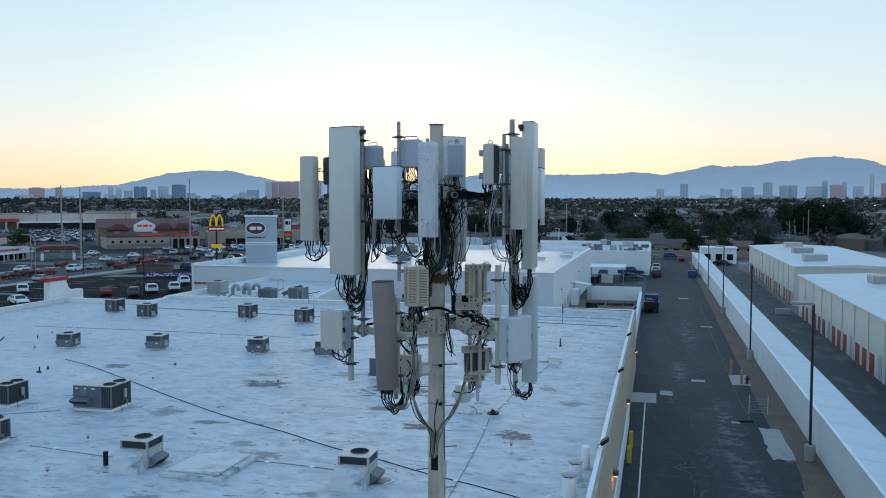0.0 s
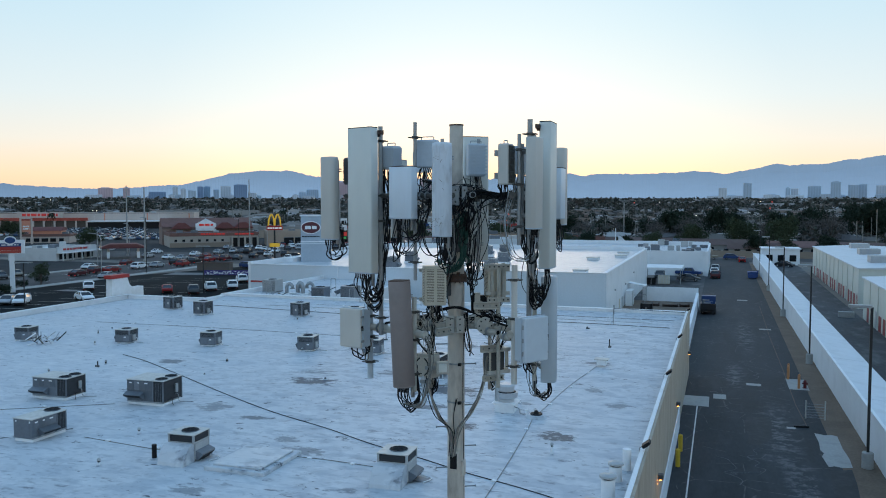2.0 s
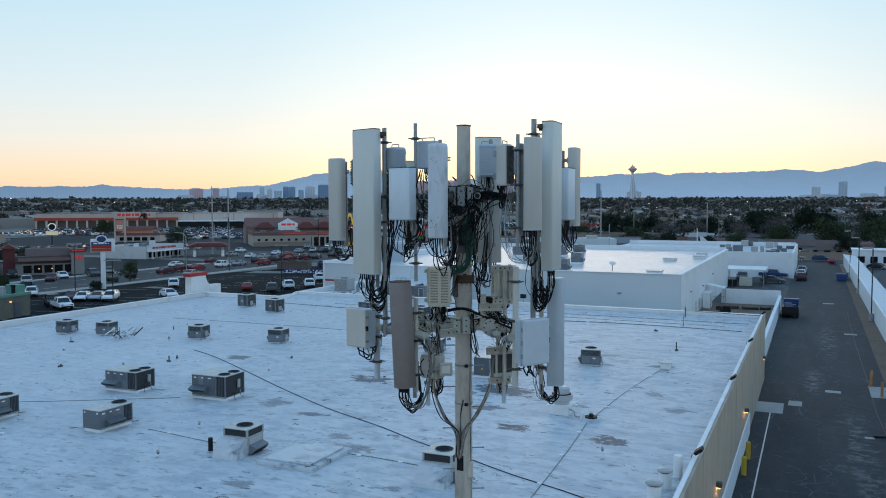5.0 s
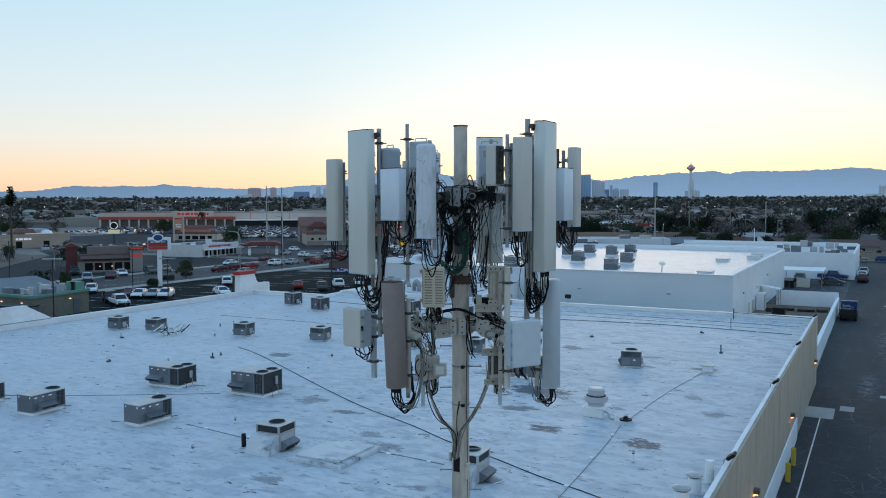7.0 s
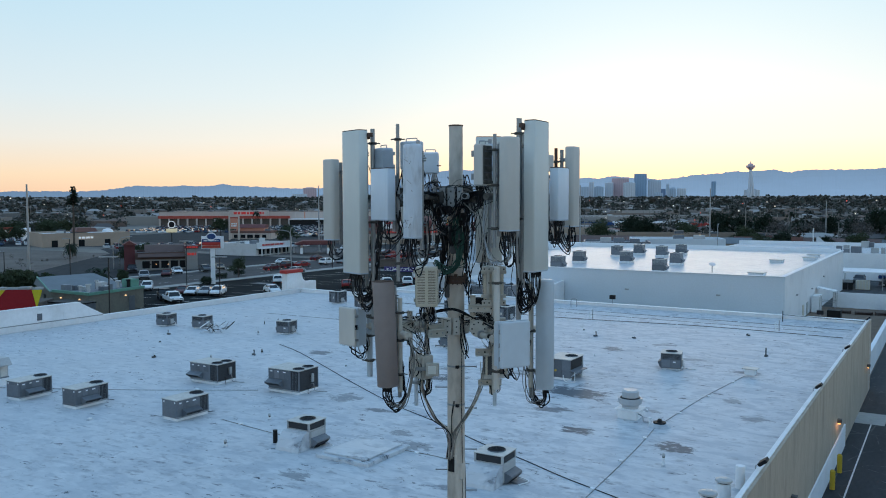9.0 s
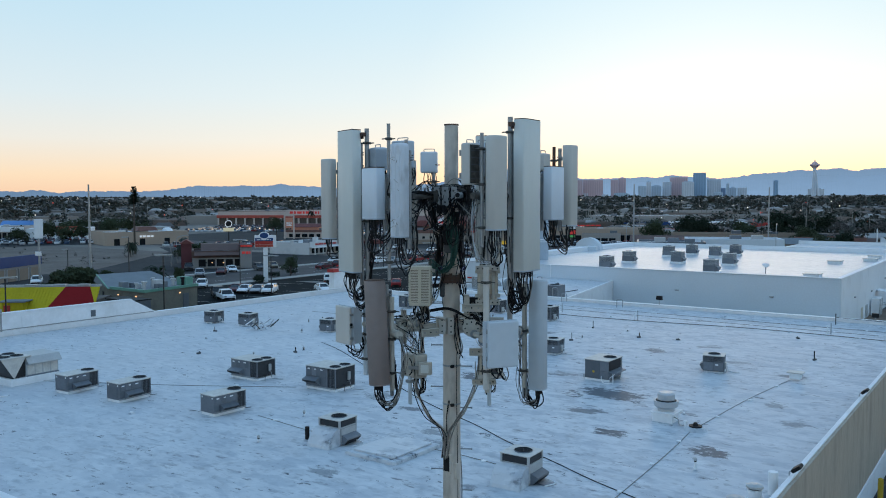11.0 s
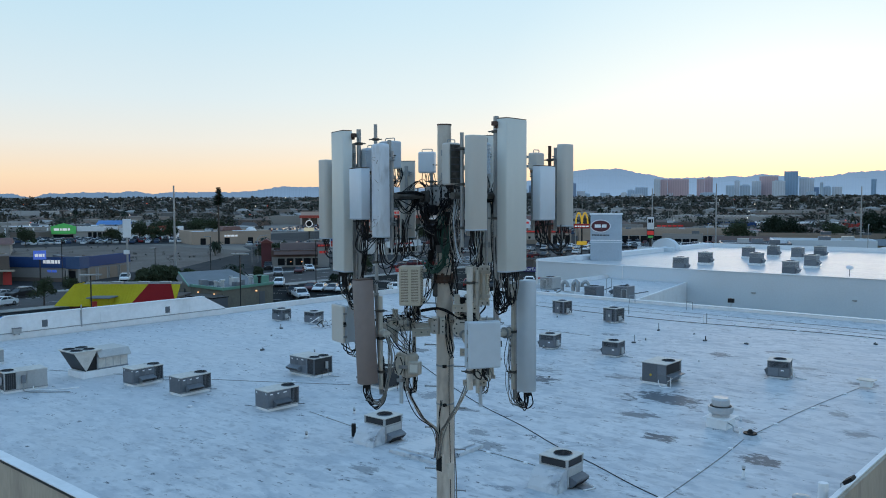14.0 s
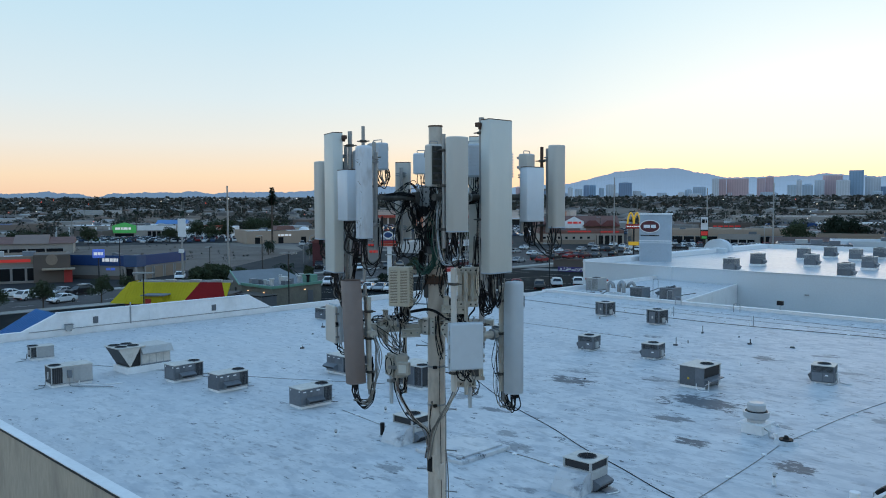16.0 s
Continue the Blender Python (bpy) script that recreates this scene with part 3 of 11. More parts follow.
# lower roof and plant area beyond the north parapet
tagged(part("low_roof", prism(bmesh.new(), ((-48.2, 65.2), (-32.2, 65.2), (-37.0, 90.0), (-48.2, 90.0)), 2, RZ - 0.4, RZ - 0.1), M["roof"]), "lower white roof between the two stores", "roof", kind="structure")
slab("low_roof_edge", M["parapet"], -48.6, 65.2, GZ, -48.2, 90.0, 4.68, "white parapet of the lower roof", "wall")
tagged(part("low_roof_wall", prism(bmesh.new(), ((-32.2, 65.3), (-31.9, 65.3), (-36.7, 89.9), (-37.0, 89.9)), 2, GZ, RZ + 0.02), M["parapet"]), "low white dividing parapet", "wall", kind="structure")
slab("link_wall", M["wall_white"], -9.4, 65.2, GZ, -9.0, 90.0, 1.2, "white wall closing the gap between the stores", "wall")

# second store
nb = thing("wall_second_store", "smooth white walls of the neighbouring store", "building", kind="structure")
part("wall_face", boxes((-60.0, 90.0, GZ, -9.0, 90.4, 6.0)), M["wall_blue"], nb, "pale blue-white side wall")
part("wall_face", boxes((-9.4, 90.4, GZ, -9.0, 150.0, 6.0)), M["wall_white"], nb)
part("wall_face", boxes((-60.0, 149.6, GZ, -9.4, 150.0, 6.35)), M["wall_white"], nb)
part("wall_face", boxes((-60.4, 90.0, GZ, -60.0, 150.0, 6.35)), M["wall_white"], nb)
part("stripe", boxes((-60.44, 90.0, 3.4, -60.4, 100.0, 3.65)), M["red"], nb, "dark red stripe")
part("stripe", boxes((-60.0, 89.96, 3.4, -56.0, 90.0, 3.65)), M["red"], nb, "dark red stripe")
part("parapet_cap", boxes((-60.5, 89.9, 6.0, -8.9, 90.5, 6.06), (-9.5, 90.5, 6.0, -8.9, 150.1, 6.06)), M["parapet"], nb)
slab("second_store_roof", M["roof_smooth"], -60.0, 90.4, 5.3, -9.4, 149.6, 5.6, "white-coated roof of the neighbouring store", "roof")
src = part("wall_light", boxes((-0.25, -0.18, 0, 0.25, 0, 0.16), bevel=0.03), M["galv"], nb, "small wall lamp")
src.matrix_basis = pose(-28.0, 90.0, 3.5)
share("wall_light", src, nb, pose(-16.5, 90.0, 3.4))
for y, z in ((99, 3.0), (112, 2.6), (124, 3.4)):
    share("wall_light", src, nb, pose(-9.0, y, z, 0, 0, 90))
part("downpipe", rods(((-46.0, 89.9, RZ), (-46.0, 89.9, 6.0), 0.06)), M["wall_white"], nb)
part("service_door", boxes((-9.0, 107.5, GZ, -8.94, 109.0, 1.2)), M["ac_light"], nb)
part("service_door", boxes((-9.0, 104.0, GZ, -8.94, 105.2, 1.2)), M["cabinet"], nb)
# domed entrance and stepped front of the second store
part("entrance_arch", prism(bmesh.new(), [(2.6 * math.cos(radians(a)) - 60.6, 2.3 * math.sin(radians(a)) + 5.6) for a in range(0, 181, 15)], 1, 132.0, 133.4), M["wall_blue"], nb, "rounded entrance gable")
part("front_parapet", boxes((-60.0, 100.0, 5.6, -58.6, 149.6, 6.3)), M["wall_white"], nb)
part("front_parapet", boxes((-64.0, 128.0, 5.0, -57.0, 129.0, 6.4)), M["wall_blue"], nb)

# third store at the end of the alley
tb = thing("wall_third_store", "white single-storey store with cluttered roof at the end of the yard", "building", kind="structure")
part("wall_face", boxes((-40.0, 172.0, GZ, 2.0, 172.4, 4.4)), M["wall_white"], tb)
part("wall_face", boxes((1.6, 172.4, GZ, 2.0, 212.0, 4.4)), M["wall_white"], tb)
part("wall_face", boxes((-40.0, 211.6, GZ, 1.6, 212.0, 4.7)), M["wall_white"], tb)
part("roof", boxes((-40.0, 172.4, 3.4, 1.6, 211.6, 3.8)), M["roof"], tb)
rnd = random.Random(5)
for k in range(16):
    x, y, w = rnd.uniform(-14, 0.5), rnd.uniform(176, 209), rnd.uniform(0.8, 2.0)
    part("roof_unit", boxes((x, y, 3.8, x + w, y + w, 3.8 + rnd.uniform(0.6, 1.5)), bevel=0.04), M["ac_body"] if k % 3 else M["ac_light"], tb)

# storage row with the long low roof beside the alley
ls = thing("wall_storage_low", "long low white storage row with pale metal roof", "building", kind="structure")
part("wall_face", boxes((13.2, -30, GZ, 13.5, 215, 1.75)), M["wall_white"], ls)
for k in range(16):
    y0 = -30 + 15.3 * k
    part("roof_sheet", prism(bmesh.new(), ((13.1, 1.75), (15.9, 1.50), (15.9, 1.58), (13.1, 1.85)), 1, y0, y0 + 15.22), M["metal_roof"], ls)
part("wall_face", boxes((15.5, -30, GZ, 15.7, 215, 1.50)), M["wall_white"], ls)
part("ridge_cap", boxes((13.05, -30, 1.83, 13.25, 215, 1.90)), M["parapet"], ls)
ls.matrix_basis = Matrix.Translation((13.1, 120, 0)) @ Matrix.Rotation(radians(0.42), 4, "Z") @ Matrix.Translation((-13.1, -120, 0))      # the row runs slightly askew to the alley


def storage_block(y0, y1, x0, top, label):
    st = thing("storage_building", label, "storage building", x0, y0, GZ, group="self storage rows")
    L, H = y1 - y0, top - GZ
    part("wall", boxes((0, 0, 0, 18, L, H), bevel=0.05), M["storage"], st)
    part("roof", prism(bmesh.new(), ((-0.25, H), (18.3, H), (18.3, H + 0.15), (9, H + 0.55), (-0.25, H + 0.15)), 1, -0.2, L + 0.2), M["metal_roof"], st, "pale metal roof")
    n = int(L // 2.9)
    door = part("roller_door", boxes((-0.03, 0.55, 0.05, 0, 2.3, 1.95)), M["door_red"], st, "red roller door")
    grey = part("service_door", boxes((-0.03, 0.8, 0.05, 0, 1.9, 2.25)), M["ac_light"], st)
    pil = part("pilaster", boxes((-0.10, -0.12, 0, 0, 0.12, H - 0.1)), M["storage"], st)
    for k in range(1, n):
        share("roller_door" if k % 4 else "service_door", door if k % 4 else grey, st, pose(0, 2.9 * k, 0))
        if k % 2 == 0:
            share("pilaster", pil, st, pose(0, 2.9 * k, 0))
    for k in range(3):
        u = part("roof_unit", boxes((3, 0, 0, 6.5, 3.2, 1.1), bevel=0.05), M["ac_light"], st)
        u.matrix_basis = pose(1.5 * k, L * (0.15 + 0.33 * k), H + 0.3)
    return st


storage_block(30.0, 111.0, 23.2, 4.6, "white storage building with red roller doors")
storage_block(122.0, 188.0, 24.2, 5.0, "far white storage building with red roller doors")
sb = thing("storage_office", "white flat-roofed storage office at the lane's end", "building", 14.5, 212, GZ)
part("wall", boxes((0, 0, 0, 9, 8, 4.0), bevel=0.05), M["wall_white"], sb)
part("roof", boxes((-0.3, -0.3, 4.0, 9.3, 8.3, 4.3)), M["parapet"], sb)
for k in range(3):
    part("window", boxes((1.0 + 2.8 * k, -0.05, 1.0, 2.6 + 2.8 * k, 0, 2.6)), M["glass"], sb)

# yard walls beside the alley
slab("screen_wall", M["wall_white"], -7.0, 118.5, GZ, 1.4, 118.8, 1.7, "white screen wall round the loading dock", "wall")
slab("dock_wall", M["wall_white"], 1.1, 66.0, GZ, 1.5, 118.5, 1.0, "white dock wall beside the alley", "wall")
slab("dock_floor", M["soil"], -9.0, 66.0, GZ, 1.1, 118.5, GZ + 0.5, "brown raised dock floor", "floor")
cp = thing("dock_canopy", "flat white steel canopy over the rear dock", "canopy", -10.0, 152.0, GZ)
part("roof", boxes((0, 0, 2.9, 7.5, 9, 3.2), bevel=0.03), M["parapet"], cp)
for x, y in ((0.3, 0.3), (7.2, 0.3), (7.2, 8.7), (0.3, 8.7)):
    part("post", rods(((x, y, 0), (x, y, 2.9), 0.08)), M["galv"], cp)

for x, y, w, h in ((-8.3, 111.2, 1.0, 2.3), (-8.3, 113.0, 1.0, 2.3)):
    t = thing("dock_cabinet", "white upright cabinet against the store wall", "cabinet", x, y, GZ + 0.5, group="dock cabinets")
    part("body", box(bmesh.new(), -0.5, -w / 2, 0, 0.5, w / 2, h, bevel=0.03), M["parapet"], t)
    part("door", boxes((0.5, -w / 2 + 0.08, 0.1, 0.52, w / 2 - 0.08, h - 0.1), bevel=0.005), M["ac_light"], t)
t = thing("dock_awning", "small white awning on posts above the rear door", "awning", -7.9, 117.0, GZ + 0.5)
part("roof", prism(bmesh.new(), ((-1.0, 2.9), (1.6, 2.5), (1.6, 2.58), (-1.0, 2.98)), 1, -1.2, 1.2), M["parapet"], t)
for y in (-1.1, 1.1):
    part("post", rods(((1.5, y, 0), (1.5, y, 2.5), 0.04), seg=8), M["galv"], t)
    part("rail", rods(((-0.9, y, 1.0), (1.5, y, 1.0), 0.03), seg=8), M["galv"], t)
t = thing("wooden_crate", "tall brown wooden crate under the canopy", "crate", -5.9, 152.0, GZ)
part("body", box(bmesh.new(), -1.1, -0.8, 0.12, 1.1, 0.8, 1.7, bevel=0.02), M["cabinet"], t)
for k in range(5):
    part("slat", boxes((-1.1 + 0.5 * k, -0.84, 0.12, -0.9 + 0.5 * k, -0.8, 1.7)), M["panel_beige"], t)
part("pallet", boxes((-1.2, -0.9, 0, 1.2, 0.9, 0.12)), M["soil"], t)
for x, y in ((-8.6, 150.5), (-7.7, 150.3)):
    t = thing("waste_bin", "black wheeled waste bin by the canopy", "bin", x, y, GZ, group="black bins")
    part("body", prism(bmesh.new(), ((-0.32, 0.1), (0.32, 0.1), (0.4, 1.25), (-0.4, 1.25)), 1, -0.35, 0.35), M["dark"], t)
    part("lid", boxes((-0.42, -0.38, 1.25, 0.42, 0.38, 1.32), bevel=0.02), M["dark"], t)
for k, (x, y, w) in enumerate(((-4.6, 112.3, 1.2), (-2.4, 112.0, 2.2), (-0.4, 112.4, 1.4))):
    t = thing("pallet_stack", "low dark stack of pallets on the dock", "pallets", x, y, GZ + 0.5, 4 * k, group="pallet stacks")
    for j in range(3):
        part("pallet", boxes((-w / 2, -0.5, 0.15 * j, w / 2, 0.5, 0.15 * j + 0.03), (-w / 2, -0.5, 0.15 * j + 0.03, -w / 2 + 0.1, 0.5, 0.15 * j + 0.13), (w / 2 - 0.1, -0.5, 0.15 * j + 0.03, w / 2, 0.5, 0.15 * j + 0.13)), M["rust"], t)
t = thing("blue_gable", "pale blue stepped shop gable above the far roofs", "gable wall", -21.5, 229.0, GZ, 6)
part("wall", prism(bmesh.new(), ((-2.2, 0), (2.2, 0), (2.2, 4.2), (0.4, 4.3), (-1.5, 6.2), (-2.2, 6.2)), 1, -0.3, 0.3), M["wall_blue"], t)
part("post", rods(((-3.0, 0.5, 0), (-3.0, 0.5, 8.5), 0.12), seg=8), M["parapet"], t)

# painted line, pads and patches in the alley
FRESH = mat("newer_black_asphalt", (0.025, 0.027, 0.030), 0.75, vary=0.4, big=0.8, fine=4, bump=0.3, dirt=(0.06, 0.062, 0.065), dirt_amount=0.5)
sheet("alley_line", M["line"], ((3.0, 20), (3.09, 20), (3.09, 53.5), (3.0, 53.5)), GZ + 0.026, "worn white painted line", "road marking")
sheet("alley_pad", M["concrete"], ((1.9, 52.5), (3.9, 52.5), (3.9, 56.0), (1.9, 56.0)), GZ + 0.03, "concrete door pad", "pavement")
sheet("alley_pad_small", M["concrete"], ((4.2, 55.5), (5.2, 55.5), (5.2, 57.2), (4.2, 57.2)), GZ + 0.03, "small pale concrete patch", "pavement")
sheet("slab_pad", M["concrete"], ((10.95, 39.3), (11.3, 39.6), (11.7, 39.4), (12.3, 39.6), (12.36, 41.5), (12.25, 43.8), (12.3, 46.6), (12.0, 46.9), (11.5, 46.7), (10.9, 47.0), (10.95, 44.6), (10.85, 42.9), (11.0, 42.2), (10.8, 41.5)), GZ + 0.04, "cracked pale concrete slab on the verge", "pavement")
sheet("asphalt_repair", FRESH, ((6.5, 43.0), (7.0, 42.8), (7.75, 43.7), (8.1, 45.3), (8.17, 47.5), (8.3, 49.0), (8.17, 50.8), (7.4, 50.4), (6.63, 50.3), (6.45, 48.6), (6.38, 47.0), (6.6, 45.0)), GZ + 0.025, "dark asphalt repair in the alley", "road")
sheet("asphalt_repair", FRESH, ((10.94, 38.6), (12.2, 39.2), (12.1, 36.5), (11.9, 33.9), (11.2, 33.6), (10.65, 34.0), (10.8, 36.2)), GZ + 0.036, "dark asphalt repair beside the verge", "road")
sheet("asphalt_seam", M["soil"], ((10.31, 120.3), (10.20, 89.1), (10.34, 69.0), (10.33, 55.5), (10.58, 48.5), (10.63, 48.5), (10.38, 55.5), (10.39, 69.0), (10.25, 89.1), (10.36, 120.3)), GZ + 0.026, "pale worn seam along the asphalt edge", "road marking")
sheet("asphalt_seam", M["dark"], ((2.3, 56.1), (4.1, 55.35), (5.9, 54.74), (7.5, 54.5), (9.1, 54.36), (10.3, 54.9), (10.3, 55.0), (9.1, 54.46), (7.5, 54.62), (5.9, 54.84), (4.1, 55.47), (2.3, 56.22)), GZ + 0.024, "dark tarred joint across the alley", "road marking")
sheet("hydrant_pad", M["concrete"], ((10.3, 61.0), (11.9, 61.0), (11.9, 65.5), (10.3, 65.5)), GZ + 0.035, "concrete hydrant pad", "pavement")
for k, (x, y, r) in enumerate(((7.5, 62, 0.6), (9.5, 48, 0.3), (8.0, 128, 0.8), (10.0, 96, 0.7))):
    sheet("drain_cover", M["concrete"], ((x - r, y - r * 0.8), (x + r, y - r * 0.8), (x + r, y + r * 0.8), (x - r, y + r * 0.8)), GZ + 0.026, "pale iron drain cover in the asphalt", "drain cover")

q = random.Random(14)
cr = thing("asphalt_crack", "pale sealed crack lines in the alley asphalt", "crack", kind="structure")
for k in range(7):
    x, y = q.uniform(4.0, 10.0), q.uniform(26, 70)
    pts = [Vector((x, y, GZ + 0.022))]
    for j in range(7):
        pts.append(pts[-1] + Vector((q.uniform(-0.7, 0.7), q.uniform(0.3, 1.3) * (1 if k % 3 else 0.2), 0)))
    part("crack", tube(bmesh.new(), pts, 0.018, seg=4, n=30), M["patch"], cr)

# ---------- antenna mast ----------
PX, PY = 0.04, -0.05


def at_mast(x, y, z):
    return Vector((x, y, z))


mast = thing("antenna_mast", "beige painted steel monopole with step bolts and stains", "antenna mast", PX, PY, GZ)
bm = bmesh.new()
rod(bm, (0, 0, 0), (0, 0, 14.6), 0.185, 0.152, seg=32)
part("lower_shaft", bm, M["pole"], mast, smooth=False)
part("upper_shaft", rods(((0, 0, 14.7), (0, 0, 17.26), 0.130, 0.122), seg=28), M["pole"], mast)
part("flange", rods(((0, 0, 14.52), (0, 0, 14.60), 0.178), seg=20), M["rust"], mast, "rusty bolted flange")
part("rim", rods(((0, 0, 17.26), (0, 0, 17.285), 0.130), seg=24), M["rust"], mast, "rusty top rim")
part("core_shaft", rods(((0, 0, 14.60), (0, 0, 16.0), 0.148, 0.142), seg=24), M["pole"], mast)
step = part("step_bolt", rods(((0.16, 0, 0), (0.36, 0, 0), 0.012), ((0.36, 0, 0), (0.375, 0, 0), 0.022), seg=6), M["galv"], mast)
step.matrix_basis = pose(0, 0, 8.0, 0, 0, 30)
for k in range(1, 18):
    share("step_bolt", step, mast, pose(0, 0, 8.0 + 0.38 * k, 0, 0, 30 if k % 2 else -150))
bm = bmesh.new()
for k in range(6):
    box(bm, -0.19, -0.03, 0.0, -0.172, 0.03, 0.035, m=pose(0, 0, 14.60, 0, 0, 60 * k))
part("bolt_ring", bm, M["rust"], mast)
part("port_rim", boxes((-0.075, -0.182, 11.02, 0.095, -0.13, 11.36), bevel=0.02), M["pole"], mast, "welded hand-hole rim")
part("port_rim", boxes((0.12, -0.11, 10.9, 0.185, 0.03, 11.2), bevel=0.02), M["pole"], mast)
part("port", boxes((-0.055, -0.188, 11.05, 0.075, -0.1825, 11.33), bevel=0.002), M["dark"], mast, "dark cable port")

S1 = Vector((-0.383, -0.924, 0))   # outward directions of the three sectors
S2 = Vector((1.0, 0.0, 0))
S3 = Vector((-0.54, 0.84, 0))


def frame_mount(name, label, z, ends, radius, arm_to, sector, steel=None):
    """A horizontal pipe between two ends, with a standoff arm to the mast."""
    f = thing(name, label, "antenna mount", 0, 0, 0)
    steel = steel or M["steel"]
    a, b = Vector(ends[0]), Vector(ends[1])
    part("face_pipe", rods(((a.x, a.y, z), (b.x, b.y, z), radius), seg=14), steel, f)
    mid = Vector(arm_to)
    part("arm", rods(((PX, PY, z), (mid.x, mid.y, z), radius * 1.05), seg=14), steel, f)
    d = (mid - Vector((PX, PY, 0))).normalized()
    rz = math.degrees(math.atan2(d.y, d.x))
    bm = bmesh.new()
    m = Matrix.Translation((mid.x, mid.y, z)) @ pose(0, 0, 0, 0, 0, rz)
    box(bm, -0.05, -0.16, -0.12, 0.05, 0.16, 0.12, bevel=0.01, m=m)
    rod(bm, m @ Vector((-0.14, 0, -0.16)), m @ Vector((-0.14, 0, 0.16)), 0.05, seg=10)
    part("knuckle", bm, steel, f)
    bm = bmesh.new()
    m = Matrix.Translation((PX, PY, z)) @ pose(0, 0, 0, 0, 0, rz)
    box(bm, 0.15, -0.13, -0.13, 0.20, 0.13, 0.13, bevel=0.008, m=m)
    for yy in (-0.07, 0.07):
        for zz in (-0.08, 0, 0.08):
            rod(bm, m @ Vector((0.20, yy, zz)), m @ Vector((0.225, yy, zz)), 0.016, seg=6)
    part("mast_plate", bm, M["panel_beige"], f, "pale bolted clamp plate")
    for s in (0.25, 0.75):
        p = a.lerp(b, s)
        bm = bmesh.new()
        for q in (-0.06, 0.06):
            dd = (b - a).normalized() * q
            bmesh.ops.create_cone(bm, cap_ends=True, segments=12, radius1=radius * 1.5, radius2=radius * 1.5, depth=0.02, matrix=Matrix.Translation((p.x + dd.x, p.y + dd.y, z)) @ (b - a).to_track_quat("Z", "Y").to_matrix().to_4x4())
        part("u_bolt_clamp", bm, M["galv"], f)
    return f


UP, LO = 15.0, 12.68
frame_mount("upper_mount", "steel pipe antenna mount on the mast", UP, ((-1.76, -0.88, 0), (0.55, -1.79, 0)), 0.042, (-0.45, -1.25, 0), S1, M["grime"])
frame_mount("upper_mount", "steel pipe antenna mount on the mast", UP, ((1.42, -1.45, 0), (1.42, 1.45, 0)), 0.055, (1.34, 0.0, 0), S2, M["grime"])
frame_mount("upper_mount", "steel pipe antenna mount behind the mast", UP, ((-1.15, 0.15, 0), (0.95, 1.5, 0)), 0.055, (-0.15, 0.72, 0), S3, M["grime"])
frame_mount("lower_mount", "painted steel pipe mount carrying lower antennas", LO, ((-1.36, -0.81, 0), (-0.05, -1.44, 0)), 0.065, (-0.55, -1.05, 0), S1)
frame_mount("lower_mount", "painted steel pipe mount carrying lower antennas", LO, ((1.28, -0.98, 0), (1.42, 0.35, 0)), 0.065, (1.22, -0.25, 0), S2)
frame_mount("lower_mount", "painted steel pipe mount behind the mast", LO, ((-0.6, 0.35, 0), (0.5, 1.0, 0)), 0.065, (-0.1, 0.55, 0), S3)
bx = thing("platform_collar", "bolted steel collar where the upper mounts meet the mast", "mast collar", PX, PY, UP)
part("ring", rods(((0, 0, -0.18), (0, 0, 0.18), 0.205), seg=20), M["grime"], bx, "grimy dark clamp ring")
for k in range(3):
    m = pose(0, 0, 0, 0, 0, (247, 0, 123)[k])
    bm = bmesh.new()
    box(bm, 0.2, -0.16, -0.20, 0.26, 0.16, 0.20, bevel=0.01, m=m)
    box(bm, 0.26, -0.10, -0.10, 0.42, 0.10, 0.10, bevel=0.01, m=m)
    part("bracket", bm, M["grime"], bx)
for k in range(3):
    m = pose(0, 0, -0.75, 0, 0, (300, 60, 180)[k])
    bm = bmesh.new()
    box(bm, 0.15, -0.12, -0.25, 0.20, 0.12, 0.25, bevel=0.01, m=m)
    part("splice_box", bm, M["rru_dark"], bx, "dark cable splice box")


def pipe_mount(parent, h0, h1, y=0.20, r=0.032):
    part("mount_pipe", rods(((0, y, h0), (0, y, h1), r), seg=12), M["galv"], parent)


def jumper_loops(parent, n, w, z0, y0, drop, back, rise, seed, mats, r=0.009):
    """Cables that leave the bottom connectors, sag and turn back up behind."""
    g = random.Random(seed)
    for k in range(n):
        x = -w / 2 + w * (k + 0.5) / n
        d = drop * g.uniform(0.70, 1.1)
        tx = w * 0.45 + g.uniform(-0.05, 0.05)
        pts = [(x, y0, z0), (x - 0.01, y0, z0 - 0.40 * d), (x + 0.03, y0 + 0.12 * back, z0 - 0.80 * d), (0.5 * (x + tx), y0 + 0.45 * back, z0 - 1.02 * d), (tx - 0.01, y0 + 0.80 * back, z0 - 0.80 * d), (tx, y0 + 0.98 * back, z0 - 0.40 * d), (tx * 0.8, y0 + back, z0), (tx * 0.5, y0 + back * 1.05, z0 + rise * g.uniform(0.7, 1.1))]
        pts = [p if i == 0 else (p[0] + g.gauss(0, 0.022), p[1] + g.gauss(0, 0.018), p[2] + g.gauss(0, 0.02)) for i, p in enumerate(pts)]
        bm = bmesh.new()
        tube(bm, pts, r * g.uniform(0.9, 1.3), seg=6, n=28)
        part("jumper_cable", bm, g.choice(mats), parent)


